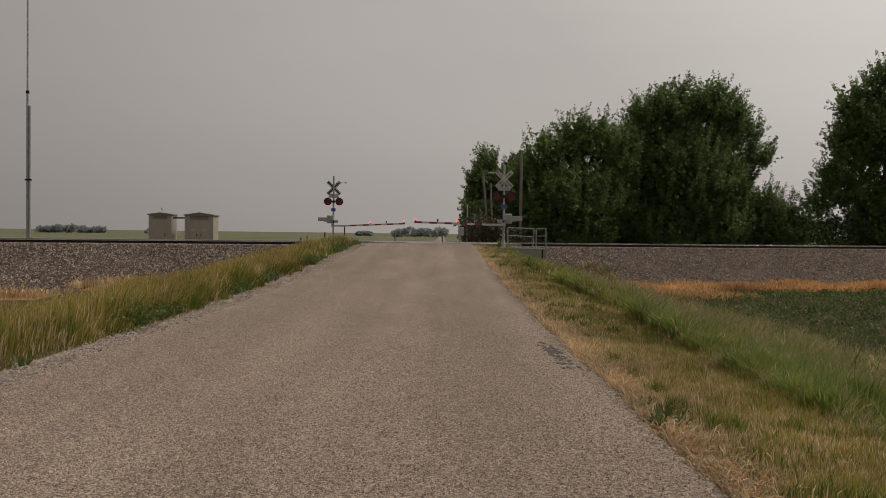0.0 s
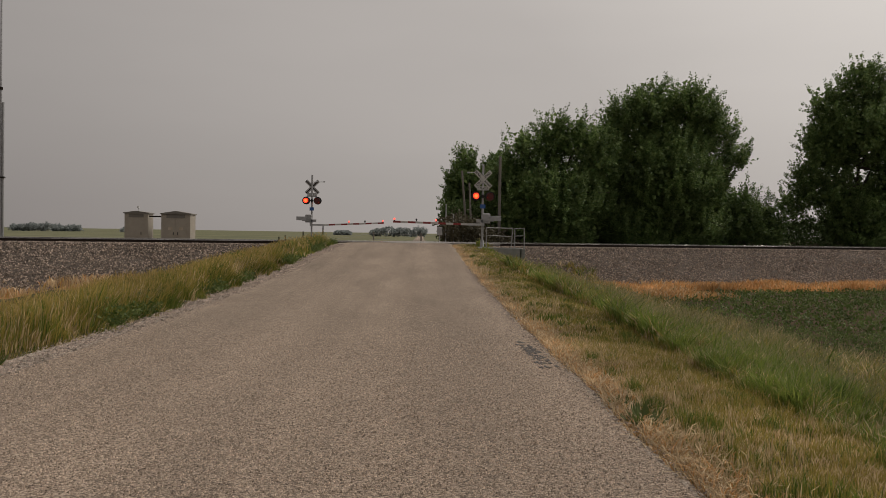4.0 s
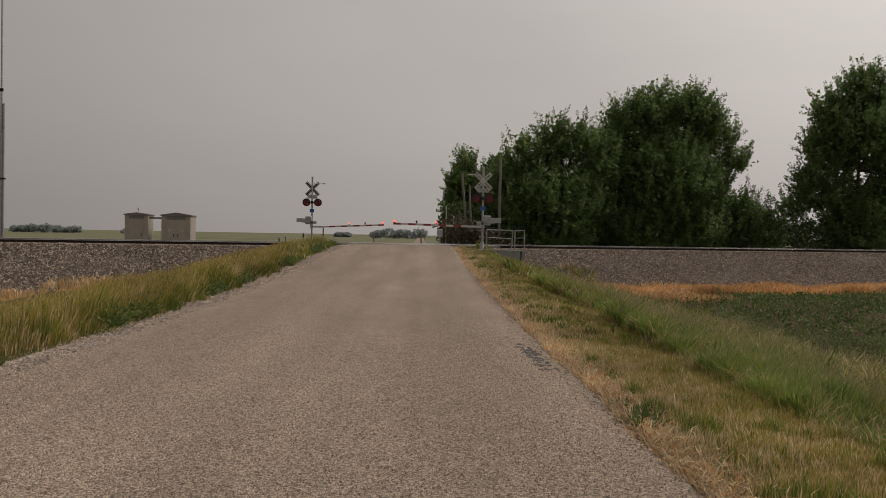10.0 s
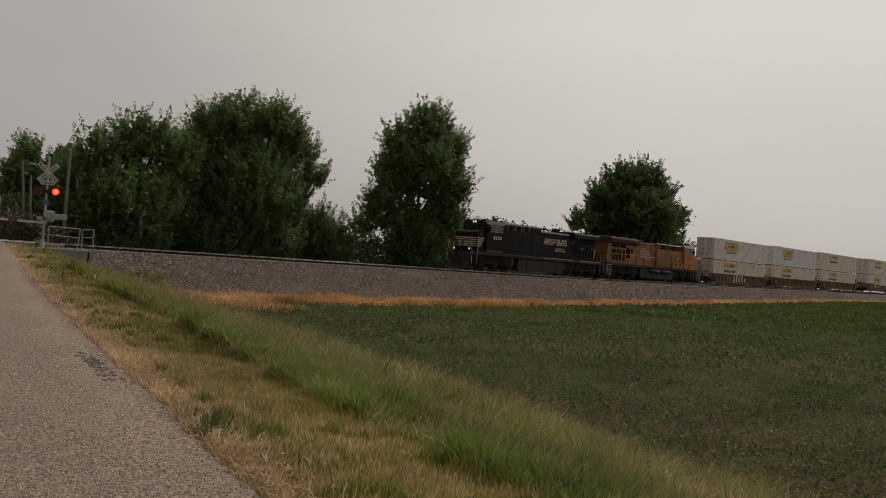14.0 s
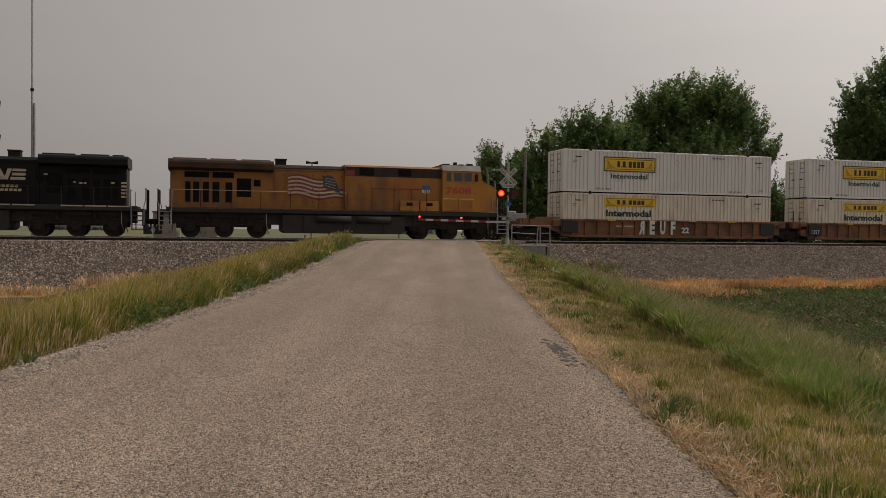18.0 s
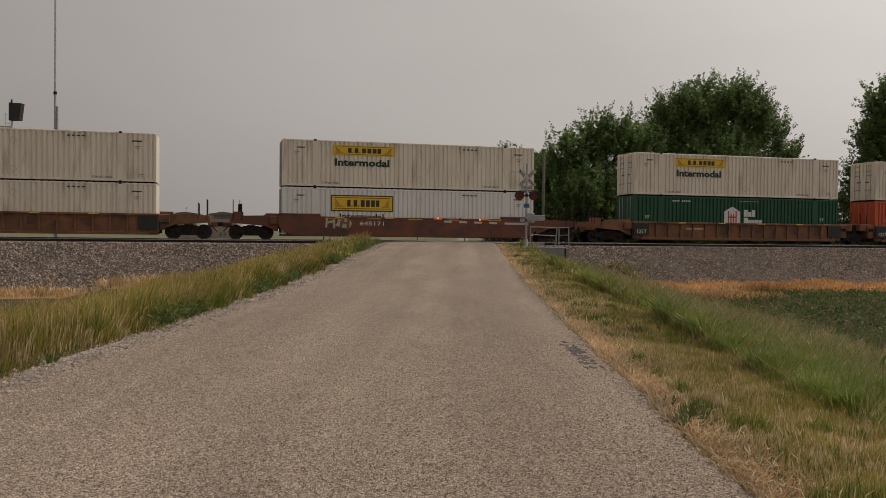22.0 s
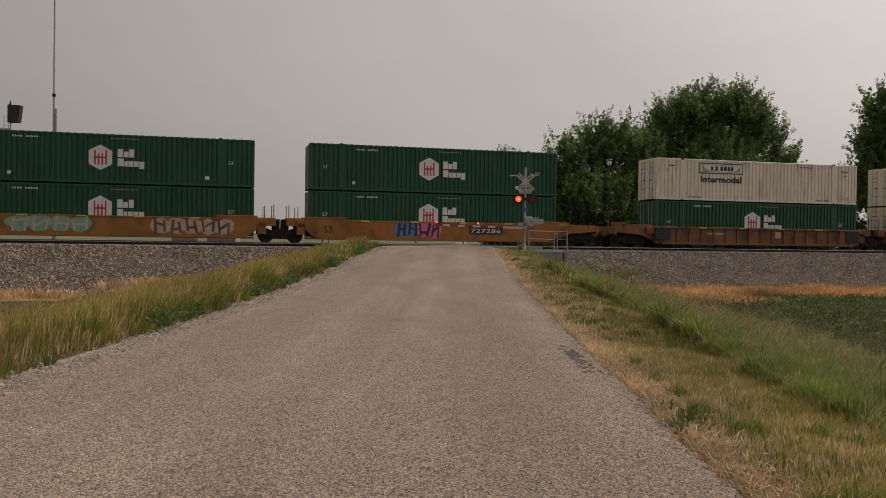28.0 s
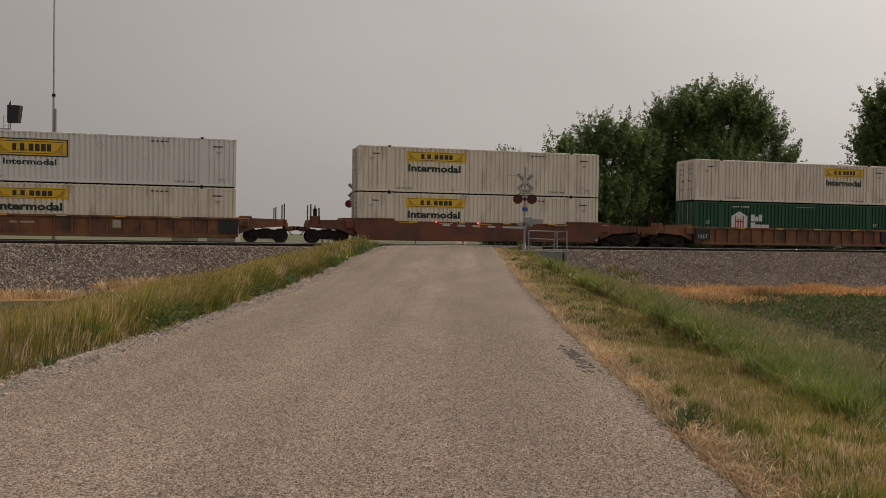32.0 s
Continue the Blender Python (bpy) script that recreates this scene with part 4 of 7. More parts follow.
for i in range(26):
    p = on_line(-75 + i * 4.2, 17.0)
    z = float(ground_z(p.x, p.y))
    part("post", Shape().tube((p.x, p.y, z - 0.2), (p.x, p.y, z + 1.25), 0.06, 6), M_POLE, field_fence)
    wire.append((p.x, p.y, z))
for h in (0.6, 1.1):
    part("wire", Shape().path([(x, y, z + h) for x, y, z in wire], 0.012, 4), M_GALV, field_fence)

# ---- the train: two locomotives and double-stack well cars ----
SPEED, GAIN, T0 = 20.535, 0.012, 25.0     # m/s, slow gain, and the moment at which places are given
MOVERS = []          # (thing, place along the line at T0, lift)
L53, H95, W = 16.15, 2.896, 1.3


def carry(ob, s, lift=0.0):
    MOVERS.append((ob, s, lift))
    return ob


def ribbed(n_pitch, depth, x0, x1, z0, z1, out, inner):
    """A wall along x with trapezoid ribs; out and inner are y."""
    sg = 1 if out > inner else -1
    p = (x1 - x0) / n_pitch
    poly = []
    for i in range(n_pitch):
        a = x0 + i * p
        for f, h in ((0.0, 0), (0.52, 0), (0.62, 1), (0.90, 1), (1.0, 0)):
            if f < 1.0:
                poly.append((a + f * p, out - sg * depth * h))
    poly += [(x1, out), (x1, inner), (x0, inner)]
    return Shape().prism(poly, "z", z0, z1)


CACHE = {}


def cached(key, make):
    if key not in CACHE:
        CACHE[key] = make()
    return CACHE[key]


def container(paint, decal, label, group="stacked containers"):
    c = thing("freight_container", label, "container", group)
    a, k = L53 / 2, paint.name
    for sg in (-1, 1):
        part("side_wall", cached(("side", k, sg), lambda: ribbed(56, 0.062, -a + 0.1, a - 0.1, 0.17, 2.79, sg * 1.292, sg * 1.2).mesh("side_wall", paint)), paint, c)
        part("bottom_rail", cached(("brail", k, sg), lambda: Shape().box(-a + 0.1, a - 0.1, min(sg * 1.3, sg * 1.19), max(sg * 1.3, sg * 1.19), 0.05, 0.17, 0.012).mesh("bottom_rail", paint)), paint, c)
        part("top_rail", cached(("trail", k, sg), lambda: Shape().box(-a + 0.1, a - 0.1, min(sg * 1.3, sg * 1.22), max(sg * 1.3, sg * 1.22), 2.77, 2.86, 0.012).mesh("top_rail", paint)), paint, c)
        for e in (-1, 1):
            part("corner_post", cached(("post", k, sg, e), lambda: Shape().box(min(e * a, e * (a - 0.16)), max(e * a, e * (a - 0.16)), min(sg * 1.3, sg * 1.14), max(sg * 1.3, sg * 1.14), 0.04, 2.86, 0.015).mesh("corner_post", paint)), paint, c)
            # the load-bearing posts of the 40-foot lift points, with their castings
            def lift():
                x = e * 6.1
                return Shape().box(x - 0.16, x + 0.16, min(sg * 1.303, sg * 1.2), max(sg * 1.303, sg * 1.2), 0.04, 2.86, 0.01).mesh("lift_post", paint)
            post = part("lift_post", cached(("lift", k, sg, e), lift), paint, c)
            for z in (-0.012, 2.80):
                x = e * 6.1
                part("casting", cached(("cast", sg, e, z), lambda: Shape().box(x - 0.085, x + 0.085, min(sg * 1.309, sg * 1.19), max(sg * 1.309, sg * 1.19), z, z + 0.115, 0.01).mesh("casting", M_TRUCK)), M_TRUCK, post, "dark steel lift casting")
    roof = part("roof", cached(("roof", k), lambda: ribbed(40, 0.02, -a + 0.1, a - 0.1, -1.22, 1.22, 2.885, 2.84).mesh("roof", paint)), paint, c)
    roof.matrix_basis = Matrix(((1, 0, 0, 0), (0, 0, 1, 0), (0, 1, 0, 0), (0, 0, 0, 1)))
    part("floor", cached(("floor", k), lambda: Shape().box(-a + 0.1, a - 0.1, -1.2, 1.2, 0.04, 0.16).mesh("floor", M_TRUCK)), M_TRUCK, c)
    # the far end is a ribbed bulkhead, the leading end two doors with lock rods
    part("end_wall", cached(("end", k), lambda: Shape().box(a - 0.09, a - 0.02, -1.15, 1.15, 0.05, 2.84).mesh("end_wall", paint)), paint, c)
    for sg in (-1, 1):
        def door():
            y0, y1 = min(sg * 0.01, sg * 1.13), max(sg * 0.01, sg * 1.13)
            q = Shape().box(-a + 0.02, -a + 0.07, y0, y1, 0.08, 2.82, 0.01)
            for z in (0.55, 1.05, 1.55, 2.05, 2.45):
                q.box(-a + 0.005, -a + 0.025, y0 + 0.06, y1 - 0.06, z, z + 0.10)
            return q.mesh("door", paint)
        dr = part("door", cached(("door", k, sg), door), paint, c)
        part("lock_rod", cached(("rod", sg), lambda: Shape().tube((-a - 0.02, sg * 0.35, 0.1), (-a - 0.02, sg * 0.35, 2.8), 0.02, 6).tube((-a - 0.02, sg * 0.8, 0.1), (-a - 0.02, sg * 0.8, 2.8), 0.02, 6).mesh("lock_rod", M_GALV)), M_GALV, dr, "galvanised lock rods")
    decal(c)
    return c


YF = -1.2955          # plane of the painted lettering on the near side wall


def plate(c, name, x0, x1, z0, z1, material, y=None, th=0.004, label=""):
    y = YF if y is None else y
    return part(name, cached(("plate", name, round(x0, 3), round(x1, 3), round(z0, 3), round(z1, 3), round(y, 4), material.name), lambda: Shape().box(x0, x1, y - th, y + 0.03, z0, z1).mesh(name, material)), material, c, label)


def small_marks(c, material):
    a = L53 / 2
    lettering("TOP LIFT ONLY", 0.11, material, c, (-a + 2.95, YF - 0.004, 0.27))
    lettering("TOP LIFT ONLY", 0.11, material, c, (a - 2.95, YF - 0.004, 0.27))
    for i in range(4):
        plate(c, "mark", -4.75 + i * 0.26 + 8, -4.58 + i * 0.26 + 8, 2.55, 2.62, material)
    plate(c, "mark", -a + 0.9, -a + 1.35, 2.35, 2.42, material)
    plate(c, "mark", a - 1.35, a - 0.8, 2.35, 2.42, material)
    # hazard diamond outlines
    for z in (2.2, 0.62):
        q = Shape()
        for k in range(4):
            p = [(0.2, 0), (0, 0.2), (-0.2, 0), (0, -0.2)]
            (x0, z0), (x1, z1) = p[k], p[(k + 1) % 4]
            q.tube((0.45 + x0, YF - 0.002, z + z0), (0.45 + x1, YF - 0.002, z + z1), 0.009, 4)
        part("diamond_mark", cached(("dia", z), lambda: q.mesh("diamond_mark", M_GALV)), M_GALV, c)


def freight_logo(c, x, z0, wid, hgt, fill, border):
    """The freight firm's plain panel: a bordered box, a dark band of its name and two rules."""
    if border:
        plate(c, "logo_border", x - 0.07, x + wid + 0.07, z0 - 0.07, z0 + hgt + 0.07, M_DECALBLK)
    lp = plate(c, "logo_panel", x, x + wid, z0, z0 + hgt, fill, YF - 0.004, label="yellow name panel" if fill is M_YEL else "pale name panel")
    for a, b, top in ((0.25, 0.305, 0.74), (0.32, 0.335, 0.36), (0.355, 0.415, 0.74), (0.43, 0.445, 0.36), (0.475, 0.54, 0.74), (0.56, 0.625, 0.74), (0.645, 0.71, 0.74), (0.725, 0.785, 0.74)):
        plate(c, "name_bar", x + wid * a, x + wid * b, z0 + hgt * 0.26, z0 + hgt * top, M_DECALBLK, YF - 0.008)
    plate(c, "rule", x + wid * 0.03, x + wid * 0.97, z0 + hgt * 0.10, z0 + hgt * 0.14, M_DECALBLK, YF - 0.008)
    plate(c, "rule", x + wid * 0.03, x + wid * 0.97, z0 + hgt * 0.87, z0 + hgt * 0.91, M_DECALBLK, YF - 0.008)
    for sg, e in ((0.05, 0.22), (0.95, 0.80)):
        q = Shape().prism([(x + wid * sg, z0 + hgt * 0.2), (x + wid * e, z0 + hgt * 0.2), (x + wid * (sg * 0.6 + e * 0.4), z0 + hgt * 0.42), (x + wid * sg, z0 + hgt * 0.8)], "y", YF - 0.012, YF)
        part("scroll_mark", q, mat_scroll, c, "ochre scroll in the panel's corner")
        q = Shape().tube((x + wid * sg, YF - 0.01, z0 + hgt * 0.8), (x + wid * (sg * 0.6 + e * 0.4), YF - 0.01, z0 + hgt * 0.42), 0.014, 4)
        part("scroll_line", q, M_DECALBLK, c)


mat_scroll = mat("ochre_decal", (0.48, 0.30, 0.02), (0.42, 0.26, 0.02), 2, 0.5)


def door_notices(c):
    """Small printed plates on the doors and the first bay of the side."""
    a = L53 / 2
    for sg in (-1, 1):
        for y0, y1, z0, z1, m in ((0.3, 0.75, 2.54, 2.64, M_YEL), (0.3, 0.8, 2.2, 2.24, M_DECALBLK), (0.3, 0.9, 1.86, 1.92, M_GALV), (0.25, 0.6, 1.36, 1.44, M_DECALBLK), (0.2, 0.95, 0.78, 0.84, M_GALV)):
            part("door_notice", cached(("dn", sg, y0, z0), lambda: Shape().box(-a - 0.002, -a + 0.024, min(sg * y0, sg * y1), max(sg * y0, sg * y1), z0, z1).mesh("door_notice", m)), m, c, "printed notice on the door")
    for bx, z in ((-a + 0.7, 2.1), (a - 1.2, 2.05), (a - 1.0, 0.45)):
        plate(c, "mark", bx, bx + 0.34, z, z + 0.05, M_GALV)
        plate(c, "mark", bx, bx + 0.26, z - 0.1, z - 0.06, M_GALV)


def decal_a(c):      # bordered panel, slender lettering
    freight_logo(c, -5.05, 1.52, 3.75, 0.86, M_YEL, True)
    lettering("Intermodal", 0.34, M_DECALGRN, c, (-3.2, YF - 0.005, 1.15), "dark green lettering", width=2.75, bold=0.022)
    small_marks(c, M_DECALBLK)
    door_notices(c)


def decal_b(c):      # wide panel close under the roof, heavy lettering
    freight_logo(c, -5.05, 1.98, 3.85, 0.62, M_YEL, False)
    lettering("Intermodal", 0.46, M_DECALGRN, c, (-3.2, YF - 0.005, 1.55), "dark green lettering", width=3.4, bold=0.036)
    small_marks(c, M_DECALBLK)
    door_notices(c)


def decal_c(c):      # faded panel with black lettering
    freight_logo(c, -4.75, 1.98, 3.3, 0.6, M_DECALWHT, True)
    lettering("Intermodal", 0.46, M_DECALBLK, c, (-3.1, YF - 0.005, 1.52), "black lettering", width=3.2, bold=0.036)
    small_marks(c, M_DECALBLK)
    door_notices(c)


def house_marks(c, hexed=True, x=-0.55):
    """A white six-sided badge with red uprights, and two lines of name bars."""
    z = 1.52
    poly = [(x, z + 0.73), (x + 0.63, z + 0.38), (x + 0.63, z - 0.38), (x, z - 0.73), (x - 0.63, z - 0.38), (x - 0.63, z + 0.38)]
    if not hexed:
        poly = [(x, z + 0.73), (x + 0.63, z + 0.25), (x + 0.63, z - 0.73), (x - 0.63, z - 0.73), (x - 0.63, z + 0.25)]
    part("badge", cached(("badge", hexed, x), lambda: Shape().prism(poly, "y", YF - 0.006, YF + 0.03).mesh("badge", M_DECALWHT)), M_DECALWHT, c, "white badge")
    for dx in (-0.3, -0.1, 0.1, 0.3) if hexed else ():
        plate(c, "badge_bar", x + dx - 0.045, x + dx + 0.045, z - 0.42, z + (0.42 if abs(dx) > 0.2 else 0.22), M_DECALRED, YF - 0.008)
    if hexed:
        plate(c, "badge_bar", x - 0.3, x + 0.3, z - 0.05, z + 0.05, M_DECALRED, YF - 0.012)
    else:
        for k in range(5):
            plate(c, "badge_bar", x - 0.52 + k * 0.23, x - 0.42 + k * 0.23, z - 0.7, z + 0.22 + 0.16 * (2 - abs(k - 2)), M_GRAFPALE, YF - 0.008)
    for zb, bars in ((0.05, ((0.30, 0.47), (0.26, 0.33), (0.27, 0.47))), (-0.48, ((0.34, 0.45), (0.18, 0.31), (0.27, 0.31), (0.26, 0.31), (0.27, 0.31)))):
        bx = x + 0.92
        for i, (wd, ht) in enumerate(bars):
            low_ = -0.12 if (zb < 0 and i == 4) else 0.0
            plate(c, "name_bar", bx, bx + wd, z + zb + low_, z + zb + ht, M_DECALWHT)
            bx += wd + 0.035
    a = L53 / 2
    for bx in (-a + 1.0, a - 1.35):
        lettering("53'", 0.22, M_DECALWHT, c, (bx, YF - 0.005, 1.45))
    for i in range(10):
        if i != 4:
            plate(c, "mark", -a + 2.9 + i * 0.14, -a + 2.98 + i * 0.14, 2.52, 2.61, M_DECALWHT)
    plate(c, "mark", -a + 2.66, -a + 2.84, 0.42, 0.60, M_DECALWHT)
    plate(c, "mark", a - 2.85, a - 2.6, 0.42, 0.62, M_DECALWHT)
    for i in range(14):
        plate(c, "mark", 0.0 + i * 0.11, 0.07 + i * 0.11, 2.6, 2.65, M_GALV)


def decal_m(c):      # the panel towards the far end
    freight_logo(c, 2.3, 1.98, 3.3, 0.62, M_YEL, False)
    lettering("Intermodal", 0.44, M_DECALGRN, c, (3.95, YF - 0.005, 1.55), "dark green lettering", width=3.0, bold=0.036)
    small_marks(c, M_DECALBLK)
    door_notices(c)


def decal_g(c):
    house_marks(c, True, -4.6)


def decal_h(c):
    house_marks(c, True)


def decal_o(c):
    house_marks(c, False)


def decal_x(c):      # olive, with a darker green patch over an old name
    plate(c, "paint_patch", -2.3, 1.55, 0.18, 2.79, M_HUB, YF, 0.003, "darker green repainted patch")
    for z in (1.15, 1.65):
        for i in range(2):
            plate(c, "name_bar", 1.32 + i * 0.26, 1.5 + i * 0.26, z, z + 0.35, M_DECALWHT, YF - 0.004)
    a = L53 / 2
    for bx in (-a + 1.0, a - 1.35):
        lettering("53'", 0.22, M_DECALWHT, c, (bx, YF - 0.005, 1.45))
    plate(c, "mark", -a + 2.6, -a + 2.85, 0.42, 0.62, M_DECALWHT)
    plate(c, "mark", a - 2.85, a - 2.6, 0.42, 0.62, M_DECALWHT)
    plate(c, "mark", -a + 2.7, -a + 4.0, 2.45, 2.6, M_DECALWHT)


KINDS = {
    "a": (M_JBW, decal_a, "clean white 53-foot container with a bordered yellow panel"),
    "b": (M_JB, decal_b, "weathered white 53-foot container with a yellow panel and Intermodal lettering"),
    "m": (M_JB, decal_m, "weathered white 53-foot container with its yellow panel near one end"),
    "g": (M_HUB, decal_g, "dark green 53-foot container with its white badge near one end"),
    "c": (M_JB, decal_c, "dirty white 53-foot container with a faded outlined panel"),
    "h": (M_HUB, decal_h, "dark green 53-foot container with a white six-sided badge"),
    "o": (M_ORANGE, decal_o, "orange-red 53-foot container with a white house-shaped badge"),
    "x": (M_OLIVE, decal_x, "olive green 53-foot container with a dark green patch"),
}
MASTERS = {}


def put_container(kind, s, lift):
    if kind not in MASTERS:
        MASTERS[kind] = container(*KINDS[kind])
        return carry(MASTERS[kind], s, lift)
    return carry(copy_thing(MASTERS[kind], Matrix()), s, lift)


def wheel_mesh(r):
    def make():
        q = Shape()
        for y0, y1, rr in ((-0.80, -0.665, r), (0.665, 0.80, r), (-0.69, -0.665, r + 0.028), (0.665, 0.69, r + 0.028)):
            q.tube((0, y0, r), (0, y1, r), rr, 24)
        q.tube((0, -0.95, r), (0, 0.95, r), 0.085, 10)
        return q.mesh("wheelset", M_WHEEL)
    return cached(("wheelset", r), make)


def freight_truck(parent, x, wheel=0.42, base=1.78):
    def frame_shape():
        q = Shape()
        for sg in (-1, 1):
            y0, y1 = (sg * 1.0 - 0.07, sg * 1.0 + 0.07)
            q.prism([(-1.15, 0.38), (-1.15, 0.62), (-0.75, 0.66), (-0.42, 0.80), (0.42, 0.80), (0.75, 0.66), (1.15, 0.62), (1.15, 0.38), (0.72, 0.42), (0.42, 0.22), (-0.42, 0.22), (-0.72, 0.42)], "y", y0, y1)
            for bx in (-base / 2, base / 2):
                q.tube((bx, sg * 0.98, wheel), (bx, sg * 1.16, wheel), 0.13, 10)
            for dx in (-0.2, 0, 0.2):
                q.tube((dx, sg * 1.04, 0.33), (dx, sg * 1.04, 0.62), 0.085, 8)
        q.box(-0.22, 0.22, -1.05, 1.05, 0.5, 0.86)
        return q.mesh("truck_frame", M_TRUCK)
    tr = part("truck", cached("freight_truck", frame_shape), M_TRUCK, parent, "grimy cast steel truck frame")
    tr.matrix_basis = Matrix.Translation((x, 0, 0))
    for dx in (-base / 2, base / 2):
        w = part("wheelset", wheel_mesh(wheel), M_WHEEL, tr)
        w.matrix_basis = Matrix.Translation((dx, 0, 0))
    return tr


def well_unit(paint, style, left, right, label, group):
    """One well: left and right say whether that end couples ('end'), shares a truck and carries it ('truck'), or leans on a neighbour's ('lean')."""
    u = thing("well_car", label, "well car", group)
    a = L53 / 2
    k = (paint.name, style)
    for sg in (-1, 1):
        def sill():
            q = Shape()
            yo, yi = (sg * 1.46, sg * 1.38) if style == "ribbed" else (sg * 1.50, sg * 1.40)
            if style == "ribbed":
                q.box(-a - 0.15, a + 0.15, min(yo, yi) , max(yo, yi), 0.30, 1.37)
                q.box(-a - 0.2, a + 0.2, min(sg * 1.57, sg * 1.36), max(sg * 1.57, sg * 1.36), 1.34, 1.45, 0.012)
                q.box(-a + 0.4, a - 0.4, min(sg * 1.575, sg * 1.36), max(sg * 1.575, sg * 1.36), 0.24, 0.38, 0.012)
            else:
                prof_ = [(-a - 0.2, 1.56), (-a - 0.2, 0.8), (-a + 0.25, 0.42), (-a + 0.7, 0.26), (a - 0.7, 0.26), (a - 0.25, 0.42), (a + 0.2, 0.8), (a + 0.2, 1.56), (a - 2.25, 1.56), (a - 2.4, 1.40), (-a + 2.4, 1.40), (-a + 2.25, 1.56)]
                q.prism(prof_, "y", min(yo, yi), max(yo, yi))
                q.box(-a + 2.4, a - 2.4, min(sg * 1.535, sg * 1.36), max(sg * 1.535, sg * 1.36), 1.37, 1.44, 0.012)
                for e in (-1, 1):
                    q.box(min(e * (a + 0.2), e * (a - 2.3)), max(e * (a + 0.2), e * (a - 2.3)), min(sg * 1.535, sg * 1.36), max(sg * 1.535, sg * 1.36), 1.52, 1.60, 0.012)
            return q.mesh("side_sill", paint)
        si = part("side_sill", cached(("sill", k, sg), sill), paint, u)
        if style == "ribbed":
            rib = cached(("rib", k, sg), lambda: Shape().box(-0.045, 0.045, min(sg * 1.565, sg * 1.45), max(sg * 1.545, sg * 1.45), 0.36, 1.36, 0.008).mesh("stiffener", paint))
            for i in range(17):
                r = part("stiffener", rib, paint, si)
                r.matrix_basis = Matrix.Translation((-a + 0.62 + i * (L53 - 1.24) / 16, 0, 0))
        for e in (-1, 1):
            pl = cached(("black", sg), lambda: Shape().box(-0.55, 0.55, min(sg * 1.57, sg * 1.45), max(sg * 1.57, sg * 1.45), 0.55, 1.32).mesh("black_panel", M_BLACKPAINT))
            if style == "ribbed":
                p = part("black_panel", pl, M_BLACKPAINT, u, "black stencilled panel")
                p.matrix_basis = Matrix.Translation((e * (a - 0.45), 0, 0))
        for i in range(4):
            part("chevron", cached(("chev", sg, i, style), lambda: Shape().box(-a + 3.2 + i * 3.1, -a + 3.75 + i * 3.1, min(sg * 1.58, sg * 1.5), max(sg * 1.58, sg * 1.5), 1.36, 1.43).mesh("chevron", M_YEL)), M_YEL, u, "yellow reflector strip")
    part("well_floor", cached(("wfloor", k), lambda: Shape().box(-a, a, -1.36, 1.36, 0.22, 0.33).mesh("well_floor", paint)), paint, u)
    for e, kind in ((-1, left), (1, right)):
        def platform():
            q = Shape()
            x0, x1 = (a + 0.2, a + 3.0) if kind == "end" else (a + 0.2, a + 1.5)
            if kind == "end":
                q.prism([(e * x, z) for x, z in ((x0, 0.5), (x0, 1.58), (x0 + 0.7, 1.58), (x0 + 0.75, 1.45), (x1, 1.40), (x1, 1.0), (x0 + 0.85, 0.84), (x0 + 0.3, 0.6))], "y", -1.3, 1.3)
                if e == -1:
                    q.box(-x1 + 0.15, -x1 + 0.75, -0.95, -0.35, 1.40, 1.66, 0.03)
            else:
                q.box(min(e * x0, e * (a + 1.3)), max(e * x0, e * (a + 1.3)), -1.3, 1.3, 1.02, 1.5, 0.03)
                q.box(min(e * x0, e * (a + 0.7)), max(e * x0, e * (a + 0.7)), -1.42, 1.42, 0.5, 1.2, 0.03)
            q.box(min(e * a, e * (a + 0.75)), max(e * a, e * (a + 0.75)), -1.42, 1.42, 0.95, 1.42, 0.03)
            if kind == "end":
                q.box(min(e * (a + 2.9), e * (a + 3.45)), max(e * (a + 2.9), e * (a + 3.45)), -0.25, 0.25, 0.70, 1.0)
                q.box(min(e * (a + 2.9), e * (a + 3.05)), max(e * (a + 2.9), e * (a + 3.05)), -1.4, 1.4, 0.85, 1.22)
            return q.mesh("end_platform", paint)
        part("end_platform", cached(("plat", k, e, kind), platform), paint, u)
        if kind == "end":
            freight_truck(u, e * (a + 1.78))
            def hook():
                x = e * (a + 3.42)
                return Shape().box(min(x, x + e * 0.22), max(x, x + e * 0.22), -0.12, 0.12, 0.76, 1.02, 0.03).tube((e * (a + 3.1), -0.3, 0.8), (x, -0.25, 0.45), 0.03, 6).mesh("coupler", M_TRUCK)
            part("coupler", cached(("hook", e), hook), M_TRUCK, u, "dark cast coupler")
            x = e * (a + 2.85)
            for y in (-1.3, 0.8):
                part("grab_iron", cached(("grab", e, y), lambda: Shape().path([(x, y, 1.15), (x, y, 2.35), (x, y + 0.5, 2.35), (x, y + 0.5, 1.15)], 0.022).mesh("grab_iron", M_TRUCK)), M_TRUCK, u, "dark grab iron")
            for y in (-1.3, -0.8, 0.8, 1.3):
                part("post", cached(("gpost", e, y), lambda: Shape().tube((x - e * 0.5, y, 1.15), (x - e * 0.5, y, 2.15), 0.022, 6).mesh("post", M_TRUCK)), M_TRUCK, u, "dark end post")
            def brake():
                x = e * (a + 2.45)
                q = Shape()
                for i in range(16):
                    t0, t1 = 2 * math.pi * i / 16, 2 * math.pi * (i + 1) / 16
                    q.tube((x, 0.35 + 0.28 * math.cos(t0), 2.1 + 0.28 * math.sin(t0)), (x, 0.35 + 0.28 * math.cos(t1), 2.1 + 0.28 * math.sin(t1)), 0.02, 5)
